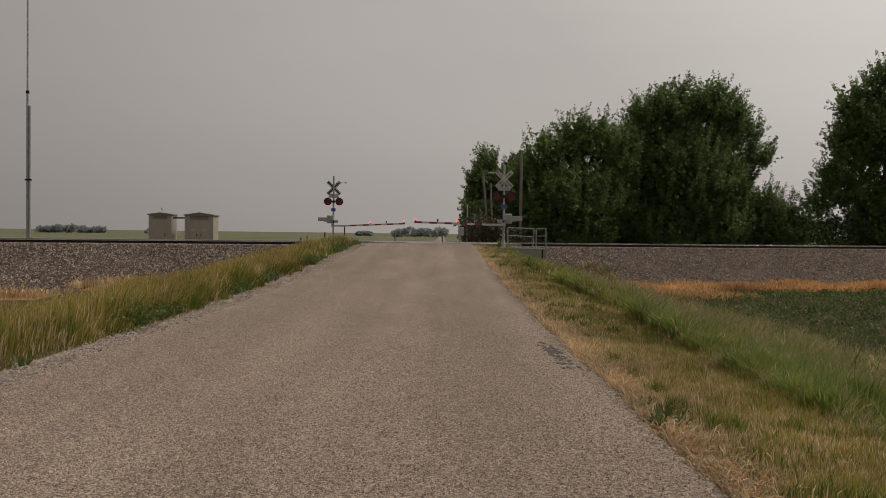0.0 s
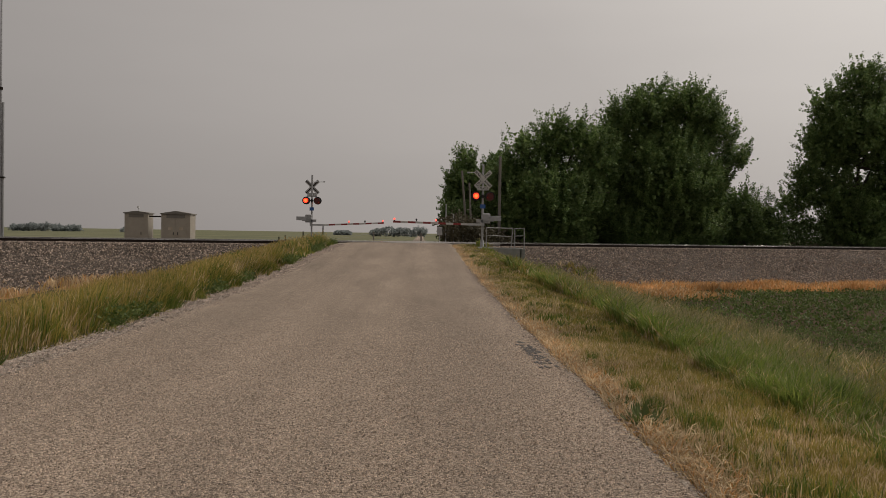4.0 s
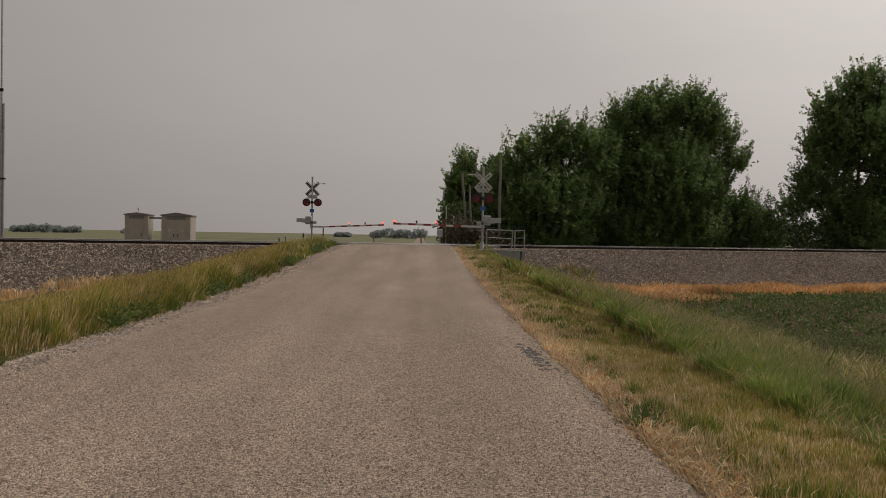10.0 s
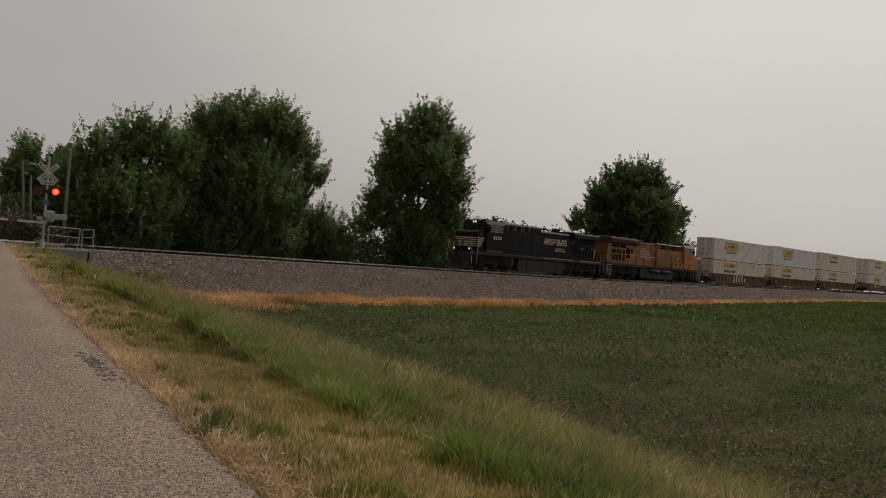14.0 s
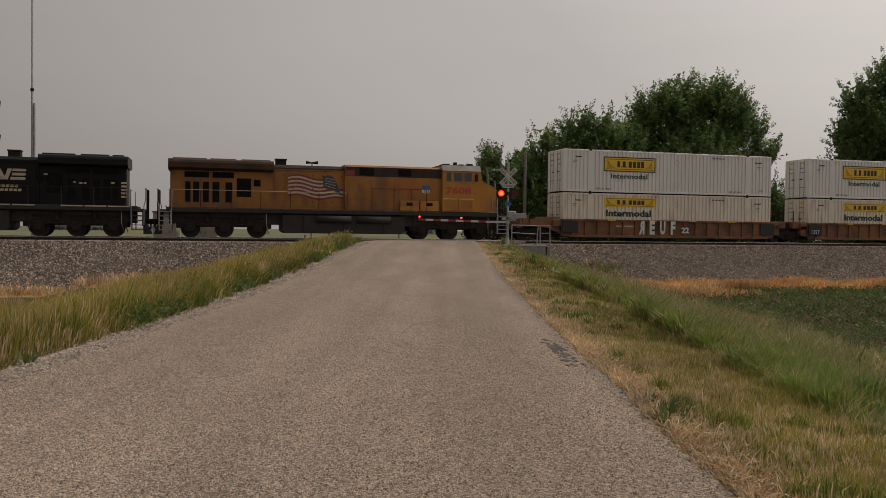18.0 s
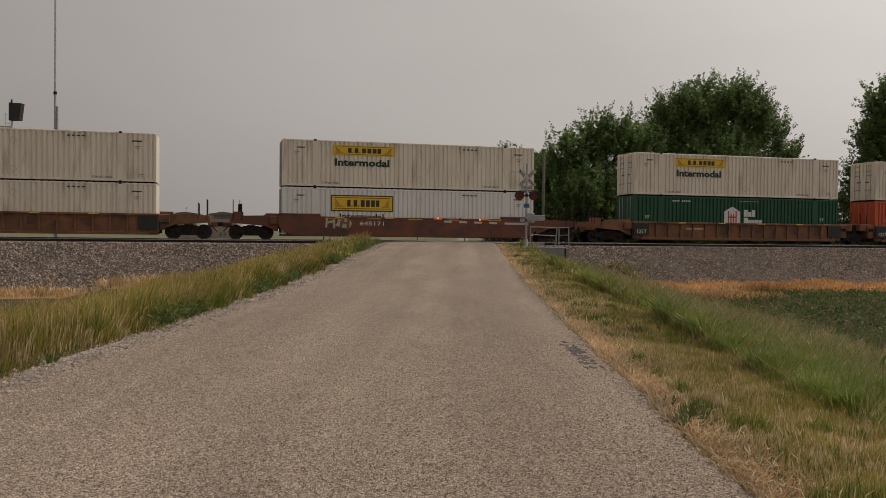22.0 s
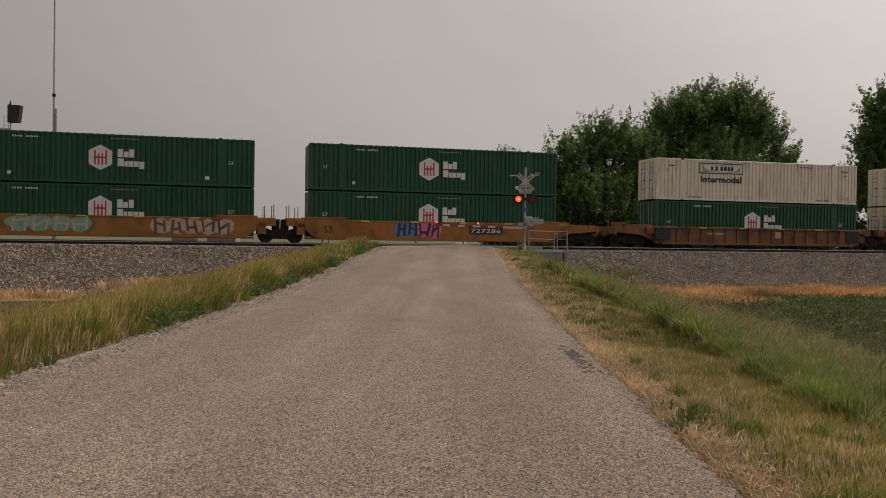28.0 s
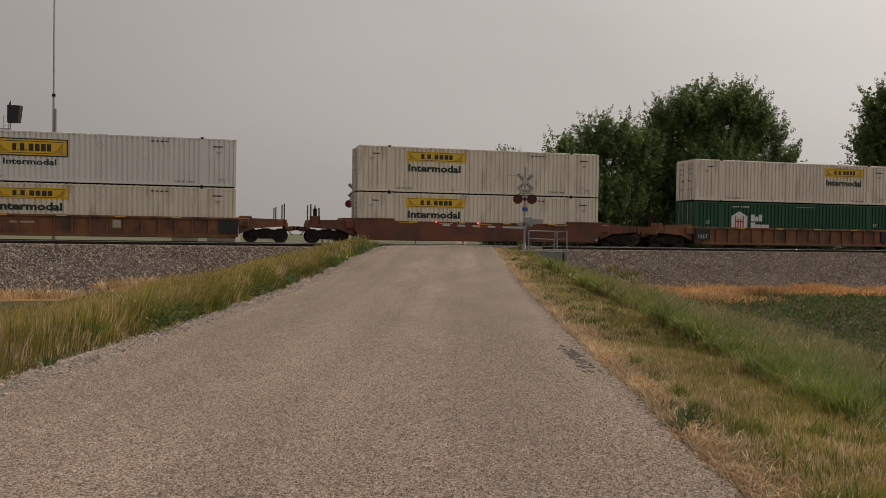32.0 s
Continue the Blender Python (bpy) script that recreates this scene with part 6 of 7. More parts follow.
            piece("corner_handrail", Shape().path([(X(e * 10.05), sg * 1.54, 0.7), (X(e * 10.02), sg * 1.54, 2.72)], 0.026), rail_m, None, "pale corner handrail")
            piece("end_rail", Shape().path([(X(e * 10.82), sg * 1.45, 2.8), (X(e * 10.82), sg * 0.45, 2.8), (X(e * 10.82), sg * 0.45, 1.6)], 0.024), M_BLACKPAINT, None)
        for y in (-0.35, 0.3):
            piece("end_post", Shape().tube((X(e * 10.86), y, 1.0), (X(e * 10.86), y, 2.75), 0.05, 8), M_TRUCK, None, "dark upright hose rack")
    for sg in (-1, 1):
        rails = M_TRUCK if dark else M_GRAFPALE
        piece("handrail", Shape().path([(X(eq1 - 0.1), sg * 1.49, 2.80), (X(rad1), sg * 1.49, 2.80)], 0.016), rails, None, "walkway handrail")
        for i in range(7):
            x = eq1 - 0.1 + i * (rad1 - eq1) / 6
            piece("handrail_post", Shape().tube((X(x), sg * 1.49, DECK - 0.1), (X(x), sg * 1.49, 2.80), 0.022, 6), M_BLACKPAINT if dark else M_TRUCK, None)
        if not dark:
            piece("handrail", Shape().path([(X(-5.6), sg * 1.49, 3.15), (X(-1.8), sg * 1.49, 3.15)], 0.018), M_UPWING, None, "upper walkway handrail")
            for x in (-5.3, -4.3, -3.2, -1.8):
                piece("handrail_post", Shape().tube((X(x), sg * 1.49, DECK), (X(x), sg * 1.49, 3.15), 0.02, 6), M_TRUCK, None)
    return u


def loco_truck_mesh():
    def make():
        q = Shape()
        for sg in (-1, 1):
            y0, y1 = sg * 1.05 - 0.1, sg * 1.05 + 0.1
            q.prism([(-2.75, 0.55), (-2.75, 0.8), (-2.3, 0.95), (-1.6, 1.08), (1.6, 1.08), (2.3, 0.95), (2.75, 0.8), (2.75, 0.55), (2.2, 0.5), (1.5, 0.68), (0.4, 0.62), (0, 0.48), (-0.4, 0.62), (-1.5, 0.68), (-2.2, 0.5)], "y", y0, y1)
            for bx_ in (-1.95, 0, 1.95):
                q.tube((bx_, sg * 1.05, 0.53), (bx_, sg * 1.3, 0.53), 0.2, 12)
                q.box(bx_ - 0.3, bx_ + 0.3, min(sg * 0.98, sg * 1.22), max(sg * 0.98, sg * 1.22), 0.3, 0.85, 0.03)
            for bx_ in (-1.0, 1.0):
                q.tube((bx_, sg * 1.18, 0.9), (bx_, sg * 1.18, 1.35), 0.13, 10)
                q.tube((bx_ - 0.3, sg * 1.15, 0.75), (bx_ + 0.3, sg * 1.15, 0.75), 0.1, 8)
            q.box(-2.3, 2.3, min(sg * 0.9, sg * 1.12), max(sg * 0.9, sg * 1.12), 1.05, 1.22)
        q.box(-2.4, 2.4, -1.0, 1.0, 0.62, 1.3)
        return q.mesh("truck", M_TRUCK)
    return cached("loco_truck", make)


M_VISOR = mat("dusty_dark_visor", (0.085, 0.08, 0.075), (0.06, 0.055, 0.05), 1.5, 0.7, spec=0.2)
M_SILLRUST = mat("rusty_sill", (0.13, 0.06, 0.03), (0.07, 0.035, 0.02), 1.5, 0.8)
M_CREAM = mat("aged_cream_paint", (0.52, 0.44, 0.34), (0.38, 0.31, 0.23), 3.0, 0.6)
lead = loco(-1, M_NS, M_NS, M_NS, M_NSFRAME, "black six-axle freight locomotive with white nose stripes", True)
carry(lead, -172.55)
lettering("4210", 0.34, M_DECALWHT, lead, (-7.35, -1.53, 3.2), "white cab number", width=1.22, bold=0.02)
for i in range(5):
    z = 2.26 + i * 0.185
    part("nose_stripe", Shape().prism([(-9.98, z), (-9.42 + i * 0.12, z), (-9.36 + i * 0.12, z + 0.10), (-9.98, z + 0.10)], "y", -1.368, -1.34), M_CREAM, lead, "cream nose stripe")
    part("nose_stripe", Shape().box(-10.03, -9.99, -1.3, 1.3, z, z + 0.10), M_CREAM, lead, "cream nose stripe")
part("nose_badge", Shape().box(-9.55, -9.42, -1.37, -1.35, 3.36, 3.44), M_DECALWHT, lead)
part("rust_streak", Shape().box(-8.8, -6.5, -1.526, -1.51, 1.78, 2.0), M_SILLRUST, lead, "rusty worn lower edge of the cab")
# the firm's mark as plain shapes: five slanted bars tapering into three broad strokes, and two rows of small bars
for i in range(5):
    z = 3.14 + i * 0.128
    part("mark_bar", Shape().prism([(0.43 + 0.04 * i, z), (2.05 + 0.17 * i, z), (2.13 + 0.17 * i, z + 0.075), (0.46 + 0.04 * i, z + 0.075)], "y", -1.008, -0.99), M_CREAM, lead, "cream slanted bar")
for x0, x1, x2, x3 in ((2.62, 2.95, 2.75, 3.0), (2.95, 3.2, 2.74, 2.86), (3.22, 3.44, 2.9, 3.12), (3.3, 3.5, 3.5, 3.72)):
    part("mark_bar", Shape().prism([(x0, 3.14), (x1, 3.14), (x3, 3.76), (x2, 3.76)], "y", -1.02, -0.99), M_CREAM, lead, "cream broad stroke")
for z0, z1, x0, x1 in ((3.14, 3.29, 3.62, 4.42), (3.38, 3.53, 3.7, 4.44), (3.62, 3.76, 3.72, 4.46)):
    part("mark_bar", Shape().prism([(x0, z0), (x1 - 0.06, z0), (x1, (z0 + z1) / 2), (x1 - 0.04, z1), (x0 + 0.04, z1)], "y", -1.016, -0.99), M_CREAM, lead, "cream rounded stroke")
for n, z, x0 in ((7, 2.72, 2.5), (8, 2.5, 2.44)):
    for i in range(n):
        part("name_bar", Shape().prism([(x0 + i * 0.225, z), (x0 + 0.17 + i * 0.225, z), (x0 + 0.19 + i * 0.225, z + 0.14), (x0 + 0.03 + i * 0.225, z + 0.14)], "y", -1.02, -0.99), M_CREAM, lead)
for i in range(5):
    part("end_stripe", Shape().box(9.45, 9.76, -1.012, -0.99, 2.25 + i * 0.2, 2.36 + i * 0.2), M_CREAM, lead, "cream end stripe")
for x, z, w in ((6.9, 3.05, 0.12), (7.2, 3.0, 0.18), (7.45, 3.0, 0.14), (8.9, 3.05, 0.2), (5.35, 3.45, 0.2)):
    part("small_notice", Shape().box(x, x + w, -1.025, -1.0, z, z + 0.09), M_GRAFPALE, lead, "small pale notice")

second = loco(1, M_UP, M_UPCABLIT, M_UPROOF, M_NSFRAME, "yellow six-axle freight locomotive with grey roof, cab trailing", False)
carry(second, -150.25)
lettering("7608", 0.46, M_NUMRED, second, (7.4, -1.53, 3.13), "red cab number", width=1.7, bold=0.04)


# rippling flag painted on the engine hood: bands of one width each, and a dark field at the hoist
def flag_wave(x):
    return 0.10 * math.sin((x + 3.3) * 2.6) - 0.05 * (x + 3.3)


xs = [-3.3 + 0.12 * j for j in range(29)]
for i in range(11):
    z = 2.55 + i * 0.118
    end_ = 29 if i < 5 else 20
    lo = [(x, z + flag_wave(x)) for x in xs[:end_]]
    hi = [(x, z + 0.118 + flag_wave(x)) for x in reversed(xs[:end_])]
    vs = [(x, y, w) for y in (-1.014, -0.99) for x, w in lo + hi]
    n = len(lo)
    fs = [(j, j + 1, 2 * n - 2 - j, 2 * n - 1 - j) for j in range(n - 1)]
    part("flag_band", Shape().add(vs[:2 * n], fs), M_FLAGRED if i % 2 == 0 else M_FLAGPALE, second, "painted flag band")
part("flag_field", Shape().prism([(-1.15, 3.12), (-0.55, 3.0), (0.0, 2.6), (-0.28, 3.3), (-0.5, 3.75), (-0.85, 3.9), (-1.2, 3.82)], "y", -1.022, -1.0), mat("flag_blue", (0.03, 0.04, 0.05), (0.05, 0.06, 0.075), 2, 0.6), second, "dark blue painted flag field")
for k in range(4):
    part("flag_star_row", Shape().prism([(-1.05, 3.25 + k * 0.15), (-0.42 + 0.02 * k, 3.08 + k * 0.17), (-0.42 + 0.02 * k, 3.11 + k * 0.17), (-1.05, 3.28 + k * 0.15)], "y", -1.026, -1.01), M_FLAGPALE, second, "pale row of stars")
part("shield", Shape().prism([(5.04, 3.2), (5.57, 3.2), (5.57, 3.42), (5.04, 3.42)], "y", -1.285, -1.25), M_BLUE, second, "blue top of a shield badge")
for i in range(6):
    part("shield_bar", Shape().box(5.05 + i * 0.09, 5.10 + i * 0.09, -1.285, -1.25, 2.88 + 0.03 * abs(i - 2.5), 3.19), M_DECALWHT, second)
for i in range(16):
    if i != 8:
        part("name_bar", Shape().box(2.6 + i * 0.14, 2.70 + i * 0.14, -1.285, -1.25, 3.12, 3.24), M_NUMRED, second)
for x0, x1 in ((6.32, 7.32), (7.42, 8.44)):
    vb = part("vent_box", Shape().box(x0, x1, -1.58, -1.5, 1.88, 2.62, 0.015), M_UPCABLIT, second)
    part("vent_mesh", Shape().box(x0 + 0.13, x1 - 0.13, -1.586, -1.57, 1.98, 2.5), M_WELLYEL, vb, "dirty mesh panel")
    part("vent_rail", Shape().box(x0 + 0.03, x1 - 0.03, -1.6, -1.58, 2.56, 2.6), M_CREAM, vb)
for x0, x1 in ((3.6, 4.82), (4.9, 6.12)):
    sb = part("step_box", Shape().box(x0, x1, -1.5, -1.24, 1.8, 2.42, 0.02), M_UPCABLIT, second)
    part("slot", Shape().box(x0 + 0.4, x0 + 0.8, -1.506, -1.49, 2.1, 2.3), M_LOUVRE, sb)
part("roof_patch", Shape().box(0.15, 0.75, -1.262, -1.24, 3.9, 4.25), M_FLAGRED, second, "faded red patch behind the flag")
part("rear_notice", Shape().box(8.62, 8.9, -1.37, -1.355, 2.0, 2.3), M_GRAFPALE, second, "small pale notice")

# ---- trees, brush, grass and crops ----
def leaf_cloud(pos, direc, per, length, spread, size, r, along_=0.8, slim=0.38):
    """Sprays of leaves: per leaves along each twig. Returns the corners of three-cornered leaves."""
    n = len(pos)
    t = r.uniform(0.0, 1.0, (n, per, 1))
    p = pos[:, None] + direc[:, None] * t * length[:, None, None] + r.normal(0, 1, (n, per, 3)) * spread[:, None, None]
    a = r.normal(0, 1, (n, per, 3)) + direc[:, None] * along_
    a /= np.linalg.norm(a, axis=-1, keepdims=True)
    b = np.cross(a, r.normal(0, 1, (n, per, 3)))
    b /= np.linalg.norm(b, axis=-1, keepdims=True)
    s = size * r.uniform(0.6, 1.35, (n, per, 1))
    c = np.cross(a, b)
    return np.stack([p, p + a * s * 0.9 + b * s * slim + c * s * 0.12, p + a * s * 0.9 - b * s * slim - c * s * 0.05], 2).reshape(-1, 3)


def leaf_shoots(pos, direc, per, length, size, r, thick=0.34):
    """Leafy shoots like fingers: thick at their foot and blunt at the tip, curving upwards, with leaves all along."""
    n = len(pos)
    t = r.uniform(0.0, 1.0, (n, per, 1))
    bend = np.zeros((n, 1, 3)); bend[:, 0, 2] = 0.22 * length
    p = pos[:, None] + direc[:, None] * t * length[:, None, None] + bend * t ** 2
    w = r.normal(0, 1, (n, per, 3)); w /= np.linalg.norm(w, axis=-1, keepdims=True)
    p = p + w * (thick * (1 - 0.62 * t)) * r.uniform(0.35, 1, (n, per, 1))
    a = w * 0.9 + direc[:, None] * 0.6 + r.normal(0, 0.3, (n, per, 3)) - np.array([0, 0, 0.3])
    a /= np.linalg.norm(a, axis=-1, keepdims=True)
    b = np.cross(a, np.array([0, 0, 1.0]) + r.normal(0, 0.5, (n, per, 3)))
    b /= np.linalg.norm(b, axis=-1, keepdims=True)
    s = size * r.uniform(0.65, 1.3, (n, per, 1)) * (1.1 - 0.25 * t)
    c = np.cross(a, b)
    return np.stack([p, p + a * s * 0.95 + b * s * 0.42 + c * s * 0.1, p + a * s * 0.95 - b * s * 0.42 - c * s * 0.05], 2).reshape(-1, 3)


def leaves_mesh(name, v, material, corners=3):
    return raw_mesh(name, v, np.arange(len(v)).reshape(-1, corners), [material])


def crown_points(lobes, n, r):
    lob = np.array(lobes, float)
    wgt = lob[:, 3] * lob[:, 4]
    pick = r.choice(len(lob), n, p=wgt / wgt.sum())
    d = r.normal(0, 1, (n, 3)); d[:, 2] += 0.15
    d /= np.linalg.norm(d, axis=1, keepdims=True)
    rad = np.where(r.rand(n) < 0.72, r.uniform(0.82, 1.04, n), r.uniform(0.35, 0.85, n))
    L = lob[pick]
    p = L[:, :3] + d * rad[:, None] * np.stack([L[:, 3], L[:, 3], L[:, 4]], 1)
    q = (p[:, None] - lob[None, :, :3]) / np.stack([lob[:, 3], lob[:, 3], lob[:, 4]], 1)[None]
    deep = (np.linalg.norm(q, axis=2) < 0.7).sum(1)
    keep = (deep == 0) | (r.rand(n) < 0.45)
    return p[keep], d[keep]


def tree(x, y, lobes, n, label, seed, material=None, size=0.25, trunk=0.3, up=0.7, per=12, twig=1.25, fork=None, grow=1.0):
    """A broadleaf tree: tapered trunk, limbs into each lobe of its crown, and sprays of leaves. Lobes are x, y, z (from its foot), radius, half height."""
    r = np.random.RandomState(seed)
    lobes = [tuple(v * grow for v in l) for l in lobes]
    z = float(ground_z(x, y))
    t = thing("tree", label, "tree", "trees beyond the line", pose(x, y, z - 0.1))
    top = max(l[2] + l[4] for l in lobes)
    fork = fork or top * 0.3
    tk = Shape()
    pts = [Vector((0, 0, 0)), Vector((r.normal(0, 0.1), r.normal(0, 0.1), fork * 0.55)), Vector((r.normal(0, 0.2), r.normal(0, 0.2), fork)), Vector((r.normal(0, 0.4), r.normal(0, 0.4), top * 0.62))]
    for i in range(3):
        tk.tube(pts[i], pts[i + 1], trunk * (1 - 0.26 * i), 10, trunk * (1 - 0.26 * (i + 1)))
    part("trunk", tk, M_BARK, t, smooth=True)
    for l in lobes:
        a = pts[2] + (pts[3] - pts[2]) * r.uniform(0, 0.7)
        e = Vector((l[0] * 0.9, l[1] * 0.9, l[2] + l[4] * 0.35))
        m = a.lerp(e, 0.5) + Vector((r.normal(0, 0.3), r.normal(0, 0.3), 0.3))
        q = Shape().tube(a, m, trunk * 0.36, 7, trunk * 0.25).tube(m, e, trunk * 0.25, 7, trunk * 0.08)
        for _ in range(3):
            f = Vector((l[0] + r.normal(0, 1) * l[3] * 0.55, l[1] + r.normal(0, 1) * l[3] * 0.55, l[2] + r.uniform(-0.3, 0.9) * l[4]))
            q.tube(m.lerp(e, 0.4), f, trunk * 0.14, 5, trunk * 0.04)
        part("limb", q, M_BARK, t, smooth=True)
    p, d = crown_points(lobes, n, r)
    q = (p[:, None] - np.array(lobes)[None, :, :3]) / np.array([(l[3], l[3], l[4]) for l in lobes])[None]
    depth = np.linalg.norm(q, axis=2).min(1)
    d = d * 0.75 + np.array([0, 0, up]) + r.normal(0, 0.22, d.shape)
    d /= np.linalg.norm(d, axis=1, keepdims=True)
    # fingers on the outside, and a dense inside of larger leaves that stops the light
    sel = (depth > 0.8) & (r.rand(len(p)) < 0.25)
    k = sel.sum()
    va = leaf_shoots(p[sel] - d[sel] * 1.1, d[sel], 120, r.uniform(0.95, 1.95, k) * twig, size * 0.7, r, 0.25)
    lob = np.array(lobes, float)
    k = int(n * 0.36)
    vol = lob[:, 3] ** 2 * lob[:, 4]
    home = lob[r.choice(len(lob), k, p=vol / vol.sum())]
    w = r.normal(0, 1, (k, 3)); w /= np.linalg.norm(w, axis=1, keepdims=True)
    pc = home[:, :3] + w * np.stack([home[:, 3], home[:, 3], home[:, 4]], 1) * (r.rand(k, 1) ** 0.45) * 0.9
    pc[:, 2] = np.maximum(pc[:, 2], 0.4)
    vb = leaf_cloud(pc, np.tile(np.array([0, 0, 1.0]), (k, 1)), 9, r.uniform(0.4, 0.8, k), np.full(k, 0.34), size * 1.55, r, 0.4, 0.42)
    v = np.concatenate([va, vb])
    tagged(part("crown", leaves_mesh("crown", v, material or M_LEAF), None, t), "crown of small dark green leaves", kind="stuff")
    return t


# the big pair by the crossing, its lower neighbour, and the column-like tree and round tree farther right
tree(11.0, 72.0, [(0, 0, 5.2, 4.2, 4.0), (-2.2, 0, 9.3, 1.7, 1.9), (0.2, 0.3, 10.9, 1.6, 1.9), (2.6, 0, 10.7, 1.9, 1.9), (4.0, 0, 8.6, 1.8, 2.2), (3.2, 0, 6.0, 2.0, 2.4), (-3.3, 0.2, 6.6, 2.0, 2.6), (-3.0, 0, 3.6, 2.3, 2.6), (0, 0, 2.6, 3.9, 2.4)], 5600, "broad dark green maple with leaves almost to the ground", 21, trunk=0.4, grow=1.05)
tree(22.3, 75.0, [(-0.5, 0, 7.6, 4.9, 5.3), (-4.2, 0, 12.9, 1.9, 2.1), (-1.6, 0, 14.2, 2.2, 2.2), (1.6, 0, 14.3, 2.2, 2.3), (3.4, 0, 13.0, 1.7, 2.0), (5.2, 0, 12.4, 1.0, 1.1), (5.9, 0.2, 10.6, 1.3, 0.9), (4.6, 0.2, 9.2, 1.3, 1.2), (-5.0, 0, 9.6, 2.2, 2.8), (2.6, 0, 7.2, 2.1, 2.6), (1.4, 0, 4.2, 3.5, 3.2), (-2.6, 0, 3.6, 4.6, 3.0)], 9600, "large spreading dark green maple", 22, trunk=0.5, grow=1.03)
tree(29.5, 78.0, [(0, 0, 4.6, 3.4, 3.2), (1.8, 0, 3.4, 2.8, 2.6), (-2.0, 0, 3.6, 2.8, 3.0)], 2600, "lighter green young tree beside the large maple", 23, M_LEAFB, trunk=0.2)
tree(42.8, 81.0, [(0.4, 0, 17.6, 2.6, 2.2), (-2.8, 0, 15.6, 1.9, 1.8), (3.2, 0, 15.2, 2.2, 2.2), (0.2, 0, 13.0, 4.4, 3.2), (-3.4, 0, 12.0, 2.2, 2.4), (3.9, 0, 11.4, 2.4, 2.6), (-3.6, 0, 8.6, 2.6, 2.8), (3.2, 0, 8.0, 2.4, 2.6), (-6.2, 0, 6.4, 1.7, 1.3), (0.2, 0, 5.0, 3.0, 3.6)], 5400, "tall upright dark green tree with gaps in its crown", 24, trunk=0.42, up=0.35, grow=1.03)
tree(79.5, 87.5, [(0, 0, 10.5, 6.4, 4.6), (-2.0, 0, 15.4, 2.6, 2.0), (1.8, 0, 16.2, 3.0, 2.0), (5.0, 0, 14.0, 2.4, 2.2), (-4.6, 0, 12.5, 2.8, 2.4), (7.6, 0, 11.0, 2.8, 1.8), (-7.6, 0, 9.0, 2.8, 1.6), (1.0, 0, 5.6, 7.4, 4.0), (7.0, 0, 7.0, 3.4, 2.6)], 6400, "round green tree standing alone by the line", 25, M_LEAFB, size=0.32, trunk=0.4, up=0.3)
tree(6.0, 104.0, [(-0.6, 0, 9.6, 2.4, 2.2), (-1.7, 0, 7.0, 1.9, 1.7), (1.4, 0, 7.2, 2.4, 2.4), (-0.8, 0, 12.4, 1.3, 1.5), (3.4, 0, 11.0, 1.9, 2.0)], 1700, "slender tree with a thin crown by the far road", 26, size=0.3, trunk=0.22)
tree(9.8, 100.0, [(0, 0, 8.6, 2.6, 2.8), (0, 0, 4.6, 3.0, 3.4)], 1500, "slender tree behind the roadside trees", 27, size=0.3, trunk=0.22)
tree(96.0, 97.0, [(0, 0, 4.0, 2.6, 3.2), (1.5, 0, 3.0, 2.4, 2.6)], 1100, "small tree beyond the round tree", 28, size=0.32, trunk=0.16)

# undergrowth along the far side of the line
def thicket(name, s0, s1, d0, d1, h0, h1, n, seed, material, label, per=10, size=0.22, kind="stuff"):
    r = np.random.RandomState(seed)
    ss, dd = r.uniform(s0, s1, n), r.uniform(d0, d1, n)
    p = np.array([on_line(a, b) for a, b in zip(ss, dd)])
    hill = np.array([0.5 + 0.5 * noise.noise(Vector((a * 0.16, seed, 0))) + 0.35 * noise.noise(Vector((a * 0.55, seed, 3))) for a in ss])
    h = h0 + (h1 - h0) * np.clip(hill, 0, 1)
    keep = p[:, 0] > 1.7 + 0.03 * (p[:, 1] - 64)
    p, h = p[keep], h[keep]
    n = len(p)
    p[:, 2] = ground_z(p[:, 0], p[:, 1]) + h * r.uniform(0.0, 1.0, n) ** 0.8
    d = r.normal(0, 0.5, (n, 3)) + np.array([0, -0.1, 0.8]); d /= np.linalg.norm(d, axis=1, keepdims=True)
    v = leaf_cloud(p, d, per, r.uniform(0.4, 0.9, n), np.full(n, 0.2), size, r)
    return tagged(new(name, leaves_mesh(name, v, material)), label, name.replace("_", " "), kind=kind)


thicket("brush", 4, 36, 9.0, 15, 0.8, 2.6, 5200, 31, M_BRUSH, "dark tangled brown and green brush under the trees")
thicket("brush", 36, 104, 9.0, 14, 1.0, 3.0, 4600, 32, M_BRUSH, "dark tangled brown and green brush along the line")
thicket("brush", 104, 185, 6.0, 12, 0.7, 1.8, 1800, 36, M_BRUSH, "low brown and green brush along the line", size=0.4)
thicket("shrubs", 6, 40, 15, 22, 2.0, 4.6, 6000, 33, M_SHADE, "dense dark green shrubs behind the brush", per=8, size=0.29)
thicket("shrubs", 38, 112, 13, 24, 2.5, 7.6, 7000, 34, M_SHADE, "dense green shrubs and saplings along the line", per=8, size=0.31)
thicket("shrubs", 60, 92, 24, 34, 5.0, 11.5, 4000, 35, M_SHADE, "taller saplings behind the shrubs", size=0.3)
